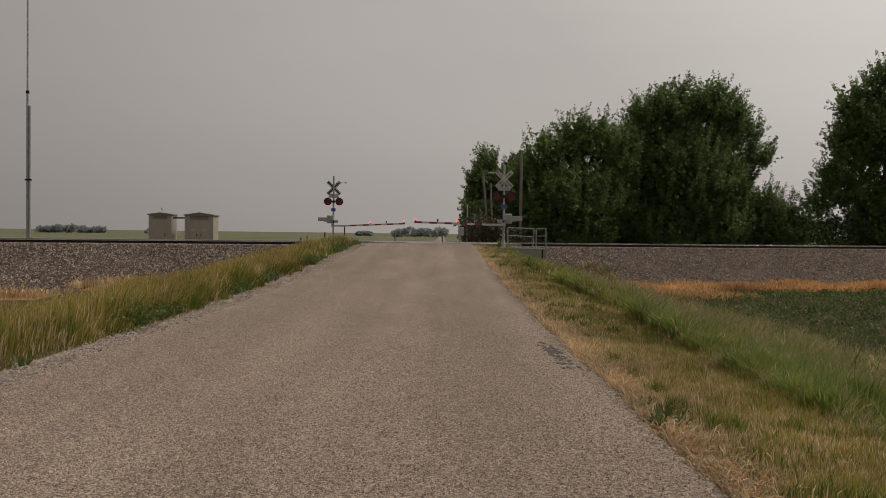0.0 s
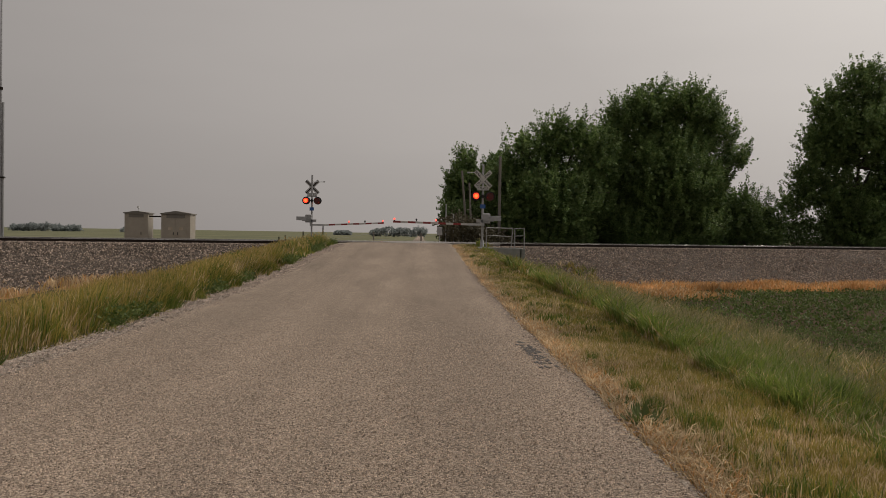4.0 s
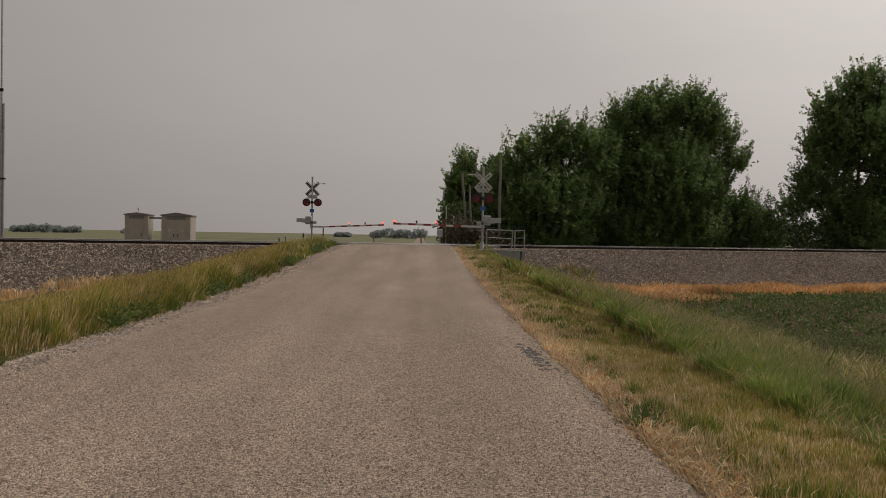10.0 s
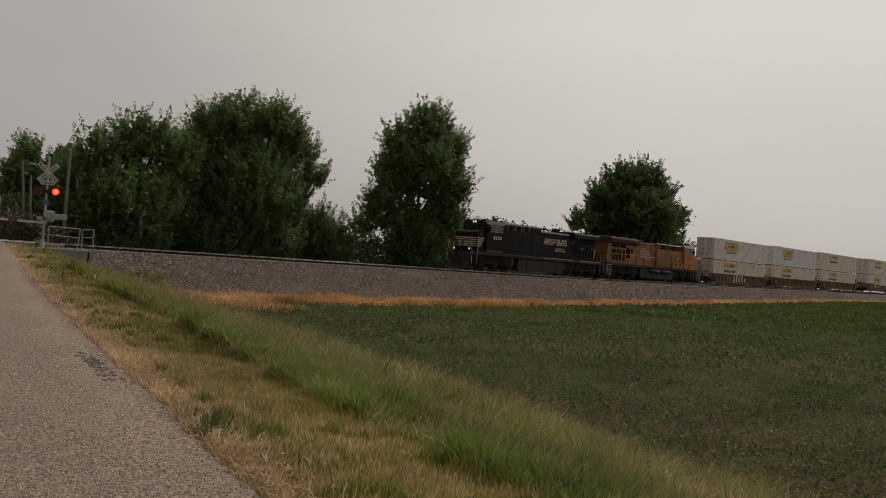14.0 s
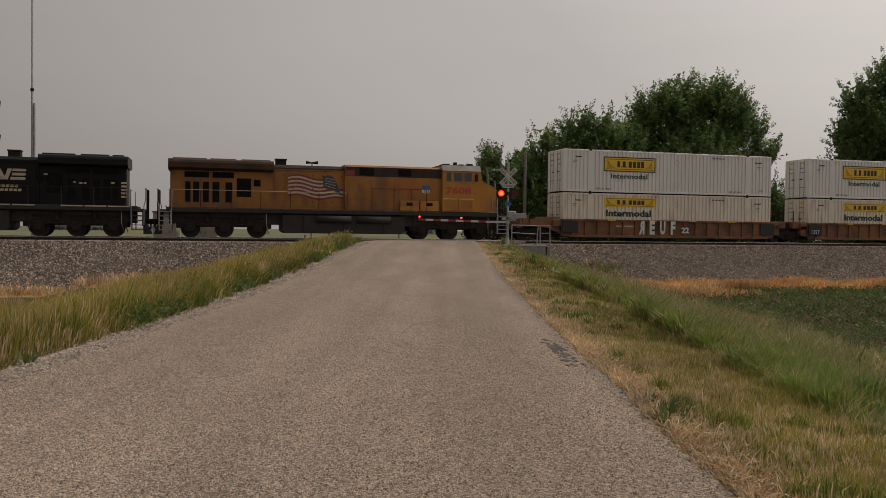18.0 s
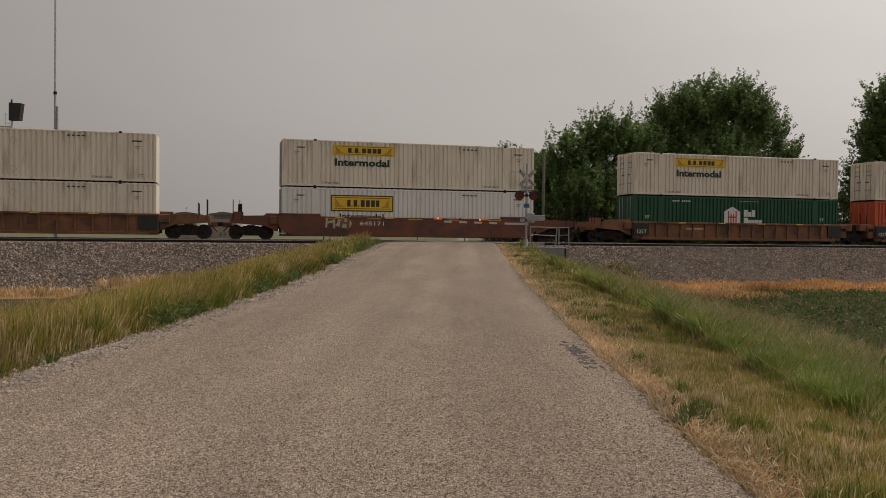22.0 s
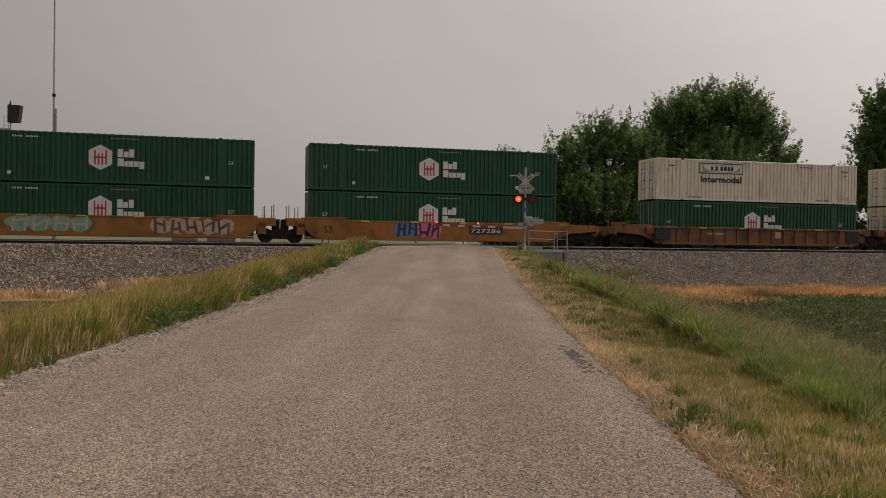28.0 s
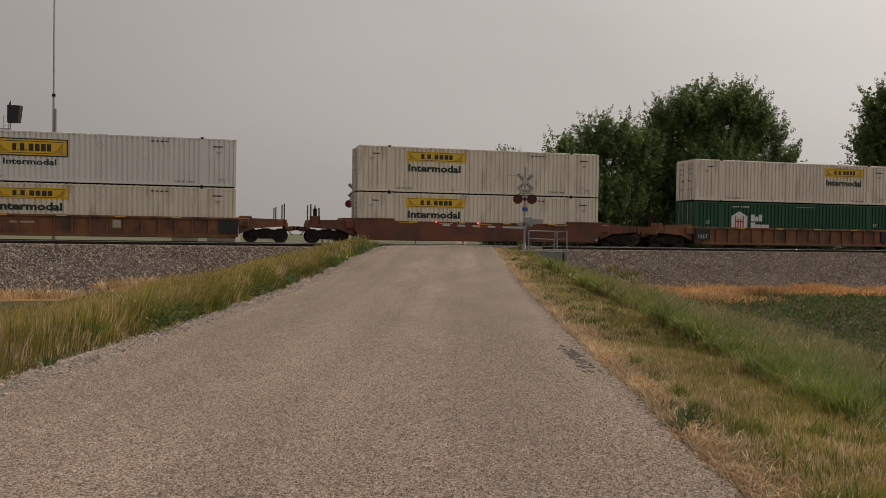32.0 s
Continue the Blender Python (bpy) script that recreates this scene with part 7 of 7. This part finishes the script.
for i, (s, d, h) in enumerate(((72.5, 22, 7.6), (74.2, 23, 6.6), (66, 23, 6.8))):
    r = np.random.RandomState(40 + i)
    p0 = on_line(s, d); z = float(ground_z(p0.x, p0.y))
    cf = thing("conifer", "small dark cedar among the shrubs", "tree", "cedars beyond the line", pose(p0.x, p0.y, z - 0.1))
    part("trunk", Shape().tube((0, 0, 0), (0, 0, h * 0.9), 0.12, 7, 0.03), M_BARK, cf)
    t = r.uniform(0.08, 1, 420) ** 0.8
    an = r.uniform(0, 6.28, 420)
    pp = np.stack([np.cos(an) * (1 - t) * 1.3, np.sin(an) * (1 - t) * 1.3, t * h], 1) * r.uniform(0.7, 1, (420, 1)) ** np.array([1, 1, 0])
    dd = np.stack([np.cos(an), np.sin(an), np.full(420, 0.5)], 1); dd /= np.linalg.norm(dd, axis=1, keepdims=True)
    tagged(part("crown", leaves_mesh("crown", leaf_cloud(pp, dd, 10, np.full(420, 0.4), np.full(420, 0.12), 0.2, r), M_SHADE), None, cf), kind="stuff")


# far tree lines on the horizon: rows of round-topped trees, small with distance, haze painted into their leaf colour
def far_wood(x, y, w, h, seed, label, material=None, leaf=1.9):
    r = np.random.RandomState(seed)
    k = max(3, int(w / (0.36 * h)))
    tx = np.linspace(-w / 2 + h * 0.3, w / 2 - h * 0.3, k) + r.normal(0, h * 0.12, k)
    th = h * r.uniform(0.5, 1.0, k)
    per = 80
    px, pz = [], []
    for a, b in zip(tx, th):
        an, rr = r.uniform(0, 6.28, per), np.sqrt(r.rand(per))
        px.append(a + np.cos(an) * rr * b * 0.42); pz.append(b * 0.52 + np.sin(an) * rr * b * 0.46)
    px, pz = np.concatenate(px), np.concatenate(pz)
    n = len(px)
    p = np.stack([x + px, y + r.normal(0, 3, n), float(ground_z(x, y)) + pz], 1)
    v = leaf_cloud(p, np.tile(np.array([0, 0, 1.0]), (n, 1)), 3, np.full(n, 0.4), np.full(n, 0.3), leaf, r)
    tagged(new("far_trees", leaves_mesh("far_trees", v, material or M_HAZEDTREE)), label, "trees", kind="stuff")


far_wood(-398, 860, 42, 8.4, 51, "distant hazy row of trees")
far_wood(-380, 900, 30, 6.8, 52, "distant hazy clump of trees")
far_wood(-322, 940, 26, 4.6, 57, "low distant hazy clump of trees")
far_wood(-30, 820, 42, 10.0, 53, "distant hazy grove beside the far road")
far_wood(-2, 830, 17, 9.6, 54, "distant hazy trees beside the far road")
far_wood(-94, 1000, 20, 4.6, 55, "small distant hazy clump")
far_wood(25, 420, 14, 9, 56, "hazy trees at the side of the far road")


# ---- grasses ----
def blades(name, x, y, h, w, lean, mats, pick, label, seed, zoff=0.0, seedhead=0.0, wind=(0.1, 0.0), category="grass"):
    """Blades of grass: a bent strip of three triangles, rooted on the ground; seedhead widens the tip of that share of them."""
    r = np.random.RandomState(seed)
    n = len(x)
    z = ground_z(x, y) + zoff
    an = r.uniform(0, 6.28, n)
    lx, ly = np.cos(an) * lean * h + wind[0] * h * r.rand(n) * lean * 2, np.sin(an) * lean * h + wind[1] * h
    fx = r.uniform(0, 3.14, n)
    bx, by = np.cos(fx) * w, np.sin(fx) * w
    base = np.stack([x, y, z], 1)
    mid = base + np.stack([lx * 0.35, ly * 0.35, h * 0.6], 1)
    tip = base + np.stack([lx, ly, h * (1 - 0.25 * lean)], 1)
    side = np.stack([bx, by, np.zeros(n)], 1)
    mw = np.where(r.rand(n) < seedhead, 1.9, 0.75)[:, None]
    v = np.stack([base - side, base + side, mid - side * mw, mid + side * mw, tip], 1).reshape(-1, 3)
    f = (np.array([(0, 1, 2), (1, 3, 2), (2, 3, 4)])[None] + (np.arange(n) * 5)[:, None, None]).reshape(-1, 3)
    return tagged(new(name, raw_mesh(name, v, f, mats, np.repeat(pick, 3))), label, category, kind="stuff")


def plumes(x, y, h, length, w, material, lean, label, seed):
    """Seed heads on fine stalks: slender four-sided plumes above the blades."""
    r = np.random.RandomState(seed)
    n = len(x)
    p = np.stack([x + lean[0] * h * 0.3, y, ground_z(x, y) + h], 1)
    a = np.stack([lean[0] + r.normal(0, 0.3, n), lean[1] + r.normal(0, 0.3, n), np.full(n, 0.85)], 1)
    a *= (length * r.uniform(0.6, 1.4, n) / np.linalg.norm(a, axis=1))[:, None]
    f = r.uniform(0, 3.14, n)
    s = np.stack([np.cos(f) * w, np.sin(f) * w, np.zeros(n)], 1)
    v = np.stack([p, p + a * 0.4 + s, p + a, p + a * 0.4 - s], 1).reshape(-1, 3)
    return tagged(new("seed_heads", leaves_mesh("seed_heads", v, material, 4)), label, "grass", kind="stuff")


def scatter(n, x0, x1, y0, y1, seed):
    r = np.random.RandomState(seed)
    return r.uniform(x0, x1, n), r.uniform(y0, y1, n), r


GRASS = [M_BLADE, M_BLADEY, M_STRAW]


def patchy(x, y, sc, seed):
    return np.array([noise.noise(Vector((a * sc, b * sc, seed))) for a, b in zip(x, y)])


def verge_right(n, y0, y1, wide, seed):
    far_x = 9.6 + 0.4 * (y0 > 20)
    x, y, r = scatter(n, ROAD_R + 0.02, far_x, y0, y1, seed)
    # the mown strip by the road takes more than its share of blades
    low = r.rand(n) < 0.36
    x = np.where(low, ROAD_R + 0.02 + 2.1 * r.rand(n), x)
    # about half of the blades stand in tufts
    k = n // 60
    tx, ty, tcol = np.where(r.rand(k) < 0.4, ROAD_R + 0.1 + 2.0 * r.rand(k), r.uniform(ROAD_R + 0.3, far_x, k)), r.uniform(y0, y1, k), r.rand(k)
    tuft = r.randint(0, k, n)
    inn = r.rand(n) < 0.5
    reach = 0.03 + 0.05 * min(1.5, y0 / 12)
    x = np.where(inn, tx[tuft] + r.normal(0, reach, n), x)
    y = np.where(inn, ty[tuft] + r.normal(0, reach, n), y)
    o = x - ROAD_R
    pn = patchy(x, y, 0.8, 1.0) + 0.5 * patchy(x, y, 2.5, 2.0)
    pf = patchy(x, y, 2.2, 7.0)
    # the mower's edge: beyond it the grass stands tall
    edge = np.interp(y, [4, 6, 9, 12, 18, 24, 32, 48], [1.75, 1.65, 1.62, 1.8, 2.05, 1.75, 1.55, 1.4])
    tall = smooth01((o - edge + pn * 0.10) / np.interp(y, [5, 9, 14], [0.5, 0.22, 0.16]))
    clump = smooth01((pf - 0.30) / 0.15) * smooth01(o / 0.25) * (1 - tall)
    h = 0.055 + 0.05 * smooth01(o / 0.5) + 0.02 * pn + 0.06 * clump + tall * (np.interp(y, [5, 9, 13], [0.13, 0.19, 0.30]) + 0.18 * pn) + 0.16 * smooth01((o - 4.4 + pn) / 1.5)
    h *= r.uniform(0.6, 1.2, n) * np.where(inn, 0.9 + 0.35 * tcol[(tuft * 7) % k], 1.0)
    u = np.where(inn, tcol[tuft] + r.normal(0, 0.12, n), r.rand(n)) + pn * 0.3
    straw = np.where(o < 0.28 + pn * 0.35, 0.72, np.where(tall < 0.5, np.interp(o, [0.3, 0.9, 1.6], [0.60, 0.42, 0.20]), np.where(o > 4.4, 0.28, 0.07)))
    yel = np.where(o < 0.4, 0.18, np.where(tall < 0.5, np.interp(o, [0.4, 1.0, 1.7], [0.26, 0.50, 0.62]), np.where(o > 4.2, 0.36, 0.10 + 0.10 * (o > edge + 1.2) + 0.22 * smooth01((y - 13) / 8))))
    straw, yel = straw * (1 - 0.7 * clump), yel * (1 - 0.3 * clump)
    pick = np.where(u < straw, 2, np.where(u < straw + yel, 1, 0))
    # deep green leads the tall growth, the rest is lighter
    pick = np.where((pick == 0) & (tall > 0.5) & (r.rand(n) < np.interp(o - edge, [0.0, 0.8, 2.0, 3.2], [0.95, 0.8, 0.4, 0.2])), 3, pick)
    keep = ~((x > 3.0) & (x < 5.7) & (y > 42.6) & (y < 46.8)) & (r.rand(n) < np.clip(0.25 + o * 1.6, 0, 1)) & ((x * -SA + (y - Y_TRACK) * CA) < -8.2) & (y < 48.5)
    h = np.where((x > 2.4) & (x < 6.6) & (y > 33) & (y < 46), h * 0.36, h)
    x, y, h, pick, o, tall = x[keep], y[keep], h[keep], pick[keep], o[keep], tall[keep]
    blades("verge_grass", x, y, h, (0.0032 + 0.0024 * tall) * wide, r.uniform(0.08, 0.48, len(x)) + tall * r.uniform(0.0, 0.45, len(x)), GRASS + [M_BLADEDEEP], pick, "roadside grass, straw-coloured and mown by the road, taller and greener down the bank", seed, seedhead=0.3)
    w = (tall > 0.6) & (r.rand(len(x)) < np.interp(o, [1.9, 2.6, 5.0], [0.04, 0.14, 0.24]) * (1 + 0.6 * (y > 14)))
    plumes(x[w], y[w], h[w] * 0.95, 0.10, 0.0048 * wide, M_PLUMEG, (0.2, 0.0), "pale grey-green seed heads above the tall grass", seed + 300)


verge_right(170000, 2.6, 12, 0.72, 61)
verge_right(84000, 12, 26, 1.6, 62)
verge_right(34000, 26, 49, 3.4, 63)


def verge_left(n, y0, y1, wide, seed):
    x, y, r = scatter(n, -9.8, ROAD_L + 0.04, y0, y1, seed)
    o = ROAD_L + 0.04 - x
    pn = patchy(x, y, 0.7, 5.0) + 0.5 * patchy(x, y, 2.2, 6.0)
    pc = patchy(x, y, 1.6, 15.0)
    h = 0.10 + 0.50 * smooth01((o + pn * 0.35) / 0.9) + 0.16 * pn + 0.14 * pc
    h = np.clip(h, 0.06, 1.0) * r.uniform(0.5, 1.2, n)
    u = r.rand(n) + pn * 0.4 + pc * 0.6 + 0.25 * (1 - smooth01(o / 0.8))
    pick = np.where(o < 0.3, np.where(u < 0.45, 2, np.where(u < 0.7, 1, 0)), np.where(u < 0.12, 2, np.where(u < 0.6, 1, 0)))
    keep = ((x * -SA + (y - Y_TRACK) * CA) < -8.4)
    x, y, h, pick = x[keep], y[keep], h[keep], pick[keep]
    blades("verge_grass", x, y, h, 0.0038 * wide, r.uniform(0.15, 0.6, len(x)), GRASS, pick, "tall yellow-green seeding grass along the road", seed, seedhead=0.3, wind=(0.1, 0.0))
    w = (h > 0.34) & (r.rand(len(x)) < 0.34)
    plumes(x[w], y[w], h[w] * 0.9, 0.10, 0.0042 * wide, M_PLUME, (0.38, 0.0), "golden seed heads leaning in the wind above the roadside grass", seed + 300)


verge_left(50000, 6, 18, 1.3, 64)
verge_left(42000, 18, 32, 2.2, 65)
verge_left(16000, 32, 50, 3.4, 66)

# dry orange grass at the foot of the ballast, and pale grass left of the road
def foot_grass(n, s0, s1, d0, d1, h0, wide, seed, pick_green, xlim):
    r = np.random.RandomState(seed)
    ss, dd = r.uniform(s0, s1, n), r.uniform(d0, d1, n)
    p = np.array([on_line(a, b) for a, b in zip(ss, dd)])
    pn = patchy(ss, dd, 0.35, 8.0)
    cover = np.clip(0.75 + pn, 0.1, 1) if s0 < 60 else np.clip(0.5 + 1.8 * pn, 0.03, 1)
    keep = (r.rand(n) < cover) & ((p[:, 0] > xlim) if xlim > 0 else (p[:, 0] < xlim))
    p, pn = p[keep], pn[keep]
    h = h0 * (1 + 0.5 * pn) * r.uniform(0.5, 1.2, len(p))
    pick = np.where(r.rand(len(p)) < pick_green, 1, 0)
    blades("dry_grass", p[:, 0], p[:, 1], h, 0.012 * wide, r.uniform(0.2, 0.7, len(p)), [M_FOXTAIL, M_STRAW], pick, "dead orange-brown grass at the foot of the ballast", seed, seedhead=0.5)


foot_grass(26000, -2, 60, -13.5, -10.2, 0.5, 1.6, 71, 0.12, 6.4)
foot_grass(5000, -4, 9, -17.5, -13.2, 0.42, 1.6, 74, 0.25, 6.8)
foot_grass(4200, 2, 11, -18.5, -12.5, 0.46, 1.5, 75, 0.25, 9.4)
foot_grass(14000, 60, 140, -13.4, -10.6, 0.5, 2.6, 72, 0.3, 5.5)
foot_grass(9000, -52, -8, -13.6, -9.6, 0.42, 1.5, 73, 0.75, -9.0)

# young beans in rows, with last year's stubble between
def beans(n, near, far, size, seed, per):
    r = np.random.RandomState(seed)
    row = 0.38
    k = r.randint(0, 10 ** 6, n)
    x = r.uniform(8.6, 150, n) if far > 50 else r.uniform(8.6, 62, n)
    y = r.uniform(-12, 95, n)
    d = -x * SA + (y - Y_TRACK) * CA
    d2 = np.round(d / row) * row + r.normal(0, 0.035, n)
    x, y = x + (d2 - d) * -SA, y + (d2 - d) * CA
    rng_ = np.hypot(x, y)
    gap = patchy(x, y, 0.25, 3.0) + 0.6 * patchy(x, y, 1.1, 4.0)
    keep = (d2 < -13.7) & (rng_ > near) & (rng_ < far) & (x > 8.9 + 0.09 * np.clip(y - 24, 0, 30)) & (r.rand(n) < np.clip(0.80 + gap * 0.6, 0.2, 1)) & (np.arctan2(x, y) < 1.2)
    x, y = x[keep], y[keep]
    m = len(x)
    p = np.stack([x, y, ground_z(x, y) + r.uniform(0.02, 0.09, m)], 1)
    dd = np.tile(np.array([0, 0, 1.0]), (m, 1))
    v = leaf_cloud(p, dd, per, np.full(m, 0.07), np.full(m, 0.045), size, r)
    tagged(new("bean_plants", leaves_mesh("bean_plants", v, M_BEAN)), "rows of young green bean plants in the field", "crop", kind="stuff")


beans(420000, 6, 30, 0.06, 81, 4)
beans(330000, 30, 62, 0.11, 82, 3)
beans(170000, 62, 175, 0.26, 83, 3)
x, y, r = scatter(7000, 9.0, 45, 0, 44, 84)
keep = (-x * SA + (y - Y_TRACK) * CA) < -12.8
x, y = x[keep], y[keep]
blades("stubble", x, y, np.full(len(x), 0.10) * r.uniform(0.4, 1.6, len(x)), 0.006 * (0.5 + np.hypot(x, y) / 22), np.full(len(x), 1.8), [M_STUBBLE], np.zeros(len(x), int), "pale broken corn stubble between the rows", 85, category="stubble")


# two broad-leaved weeds at the edge of the road
def weed(x, y, n, size, seed):
    r = np.random.RandomState(seed)
    w = thing("weed", "dark green broad-leaved weed at the road's edge", "weed", "weeds at the road's edge", pose(x, y, float(ground_z(x, y)) + 0.02))
    for i in range(n):
        an, el, ln = r.uniform(0, 6.28), r.uniform(0.1, 1.0), size * r.uniform(0.6, 1.2)
        u = np.array([math.cos(an) * math.cos(el), math.sin(an) * math.cos(el), math.sin(el)])
        s = np.array([-math.sin(an), math.cos(an), 0.0])
        up = np.cross(u, s) * -1
        pts = []
        for f, wd, dr in ((0, 0.02, 0), (0.3, 0.085, 0.03), (0.6, 0.10, 0.0), (0.85, 0.055, -0.07), (1.0, 0.005, -0.14)):
            c = u * ln * f + up * ln * dr
            pts += [c - s * ln * wd, c + up * ln * -0.03, c + s * ln * wd]
        fs = []
        for k in range(4):
            a = k * 3
            fs += [(a, a + 1, a + 4, a + 3), (a + 1, a + 2, a + 5, a + 4)]
        part("leaf", Shape().add(pts, fs), M_WEED, w, smooth=True)


weed(1.85, 6.75, 46, 0.2, 91)
weed(1.82, 7.5, 34, 0.15, 92)
weed(-4.7, 9.3, 18, 0.2, 93)
weed(2.3, 13.6, 14, 0.2, 94)

# dark tar stain on the chip seal
r = np.random.RandomState(88)
stain = Shape()
for k in range(80):
    bx, by = 1.44 + r.normal(0, 0.05), 10.5 + r.normal(0, 0.5)
    stain.prism([(bx + r.uniform(0.008, 0.035) * math.cos(a), by + r.uniform(0.02, 0.09) * math.sin(a)) for a in np.arange(0, 6.2, 0.7)], "z", float(road_z(by)) - 0.05, float(road_z(by)) - 0.0148 + 0.00004 * k)
tagged(new("tar_stain", stain.mesh("tar_stain", M_TAR)), "dark broken tar stain near the road's edge", "stain", kind="structure")


# loose chips and straw litter along both edges of the road
def pebbles(n, xc, spread, y0, y1, r0, r1, seed):
    r = np.random.RandomState(seed)
    x, y = xc + r.normal(0, spread, n), y0 + (y1 - y0) * r.rand(n) ** 1.6
    z = road_z(y) - 0.02
    base = np.array([(1, 0, 0), (-1, 0, 0), (0, 1, 0), (0, -1, 0), (0, 0, 0.8), (0, 0, -0.8)], float)
    v = base[None] * r.uniform(r0, r1, (n, 1, 1)) * (0.7 + 0.05 * y)[:, None, None] * r.uniform(0.7, 1.3, (n, 6, 1))
    v[..., 0] += x[:, None]; v[..., 1] += y[:, None]; v[..., 2] += z[:, None]
    tri = np.array([(0, 2, 4), (2, 1, 4), (1, 3, 4), (3, 0, 4)])
    tagged(new("road_chips", raw_mesh("road_chips", v.reshape(-1, 3), (tri[None] + (np.arange(n) * 6)[:, None, None]).reshape(-1, 3), [M_STONE])), "loose pale stone chips at the edge of the road", "gravel", kind="stuff")


pebbles(3000, ROAD_R + 0.06, 0.10, 3, 30, 0.006, 0.014, 95)
pebbles(9000, ROAD_L + 0.12, 0.16, 5, 45, 0.008, 0.018, 96)
for n, y0, y1, wd, sd in ((8000, 2.5, 14, 2.0, 97), (6500, 14, 46, 3.4, 98)):
    x, y, r = scatter(n, 0, 1, y0, y1, sd)
    bay = np.array([noise.noise(Vector((v * 1.3, 3.0, 0))) for v in y])
    x = ROAD_R + 0.08 - 0.10 * bay + np.abs(r.normal(0, 0.16, n)) * (1 + 0.7 * bay) + edge_noise(y, 4.2, 0.06)
    blades("straw_litter", x, y, r.uniform(0.05, 0.17, n), 0.003 * wd, r.uniform(0.5, 1.7, n), [M_STRAW, M_FOXTAIL], (r.rand(n) < 0.25).astype(int), "dead straw matted at the edge of the road", sd + 10, zoff=0.03)
r = np.random.RandomState(99)
n = 2200
p = np.stack([ROAD_L - 0.12 - np.abs(r.normal(0, 0.22, n)), r.uniform(6, 46, n), np.zeros(n)], 1)
p = p[patchy(p[:, 0], p[:, 1], 0.35, 12.0) > 0.14]
n = len(p)
p[:, 2] = ground_z(p[:, 0], p[:, 1]) + r.uniform(0.02, 0.16, n)
d = r.normal(0, 0.5, (n, 3)) + np.array([0.3, 0, 0.7]); d /= np.linalg.norm(d, axis=1, keepdims=True)
tagged(new("low_weeds", leaves_mesh("low_weeds", leaf_cloud(p, d, 9, r.uniform(0.1, 0.25, n), np.full(n, 0.06), 0.06, r), M_WEED)), "low dark green weeds at the foot of the grass", "weeds", kind="stuff")


# stone chips standing proud of the seal where the road lies close
def seal_chips(n, y0, mode, y1, r0, r1, seed):
    r = np.random.RandomState(seed)
    x = r.uniform(ROAD_L + 0.34, ROAD_R - 0.02, n)
    y = r.triangular(y0, mode, y1, n)
    f = (x - ROAD_L - 0.30) / (ROAD_R - ROAD_L - 0.30)
    z = road_z(y) - 0.02 * (2 * np.abs(f - 0.5)) ** 2 - 0.002
    an, rr = r.uniform(0, 6.28, n), r.uniform(r0, r1, n)
    v = np.empty((n, 5, 3))
    for k in range(4):
        g = rr * r.uniform(0.7, 1.3, n)
        v[:, k] = np.stack([x + np.cos(an + k * 1.571) * g, y + np.sin(an + k * 1.571) * g, z], 1)
    v[:, 4] = np.stack([x + r.normal(0, 0.25, n) * rr, y + r.normal(0, 0.25, n) * rr, z + rr * r.uniform(0.8, 1.5, n)], 1)
    tri = np.array([(0, 1, 4), (1, 2, 4), (2, 3, 4), (3, 0, 4)])
    tagged(new("seal_chips", raw_mesh("seal_chips", v.reshape(-1, 3), (tri[None] + (np.arange(n) * 5)[:, None, None]).reshape(-1, 3), [M_CHIP])), "small stone chips bedded in the road surface", "gravel", kind="stuff")


seal_chips(46000, 4.2, 4.6, 14, 0.005, 0.011, 101)
seal_chips(14000, 6, 11, 24, 0.006, 0.011, 102)


# ---- everything that moves ----
def motions():
    for ob, s0, lift in MOVERS:
        rows = []
        for i in range(0, 33):
            s = s0 - SPEED * (i - T0) - GAIN * (i - T0) ** 2
            p = on_line(s, 0.0, lift)
            rows.append((float(i), pose(p.x, p.y, p.z, 0, 0, math.degrees(ANGLE))))
        walk(ob, rows)
    # flashing pair, imitated by added discs: each turns its lit face to the road or away; -1 the left lamp, 1 the
    # right, 0 neither
    for ins, e, zl in FLASHERS:
        rows, on, last = [], False, -1.0
        at = lambda a: pose(e * 0.39, -0.30, zl, 0, 0, a)
        rows.append((0.0, at(0)))
        for t, which in FLASH:
            lit = which == e
            if lit != on and t > 0.2:
                a = (0, 60, 120, 180) if lit else (180, 120, 60, 0)
                rows += [(t - 0.1, at(a[0])), (t - 0.0667, at(a[1])), (t - 0.0333, at(a[2])), (t, at(a[3]))]
                on = lit
        rows.append((32.0, at(180 if on else 0)))
        walk(ins, rows)


FLASH = ((0.5, 1), (1.2, -1), (1.5, 0), (1.85, 1), (2.5, 0), (2.85, -1), (3.2, 1), (3.8, -1), (4.5, 1), (5.2, -1), (5.4, 0), (5.8, -1), (6.4, 0), (7.5, -1), (7.85, 0),
         (8.4, -1), (9.4, 0), (10.25, -1), (10.8, 0), (12.4, -1), (13.9, 1), (14.6, -1), (15.3, 1), (15.8, -1), (16.3, 0), (16.8, 1), (17.3, 0), (17.85, -1), (19.15, 0),
         (19.75, 1), (20.35, -1), (21.15, 1), (21.55, 0), (23.75, -1), (25.8, 1), (26.5, -1), (27.2, 1), (27.8, -1), (28.5, 1), (29.3, -1), (30.5, 0), (31.5, -1), (31.75, 0))
motions()
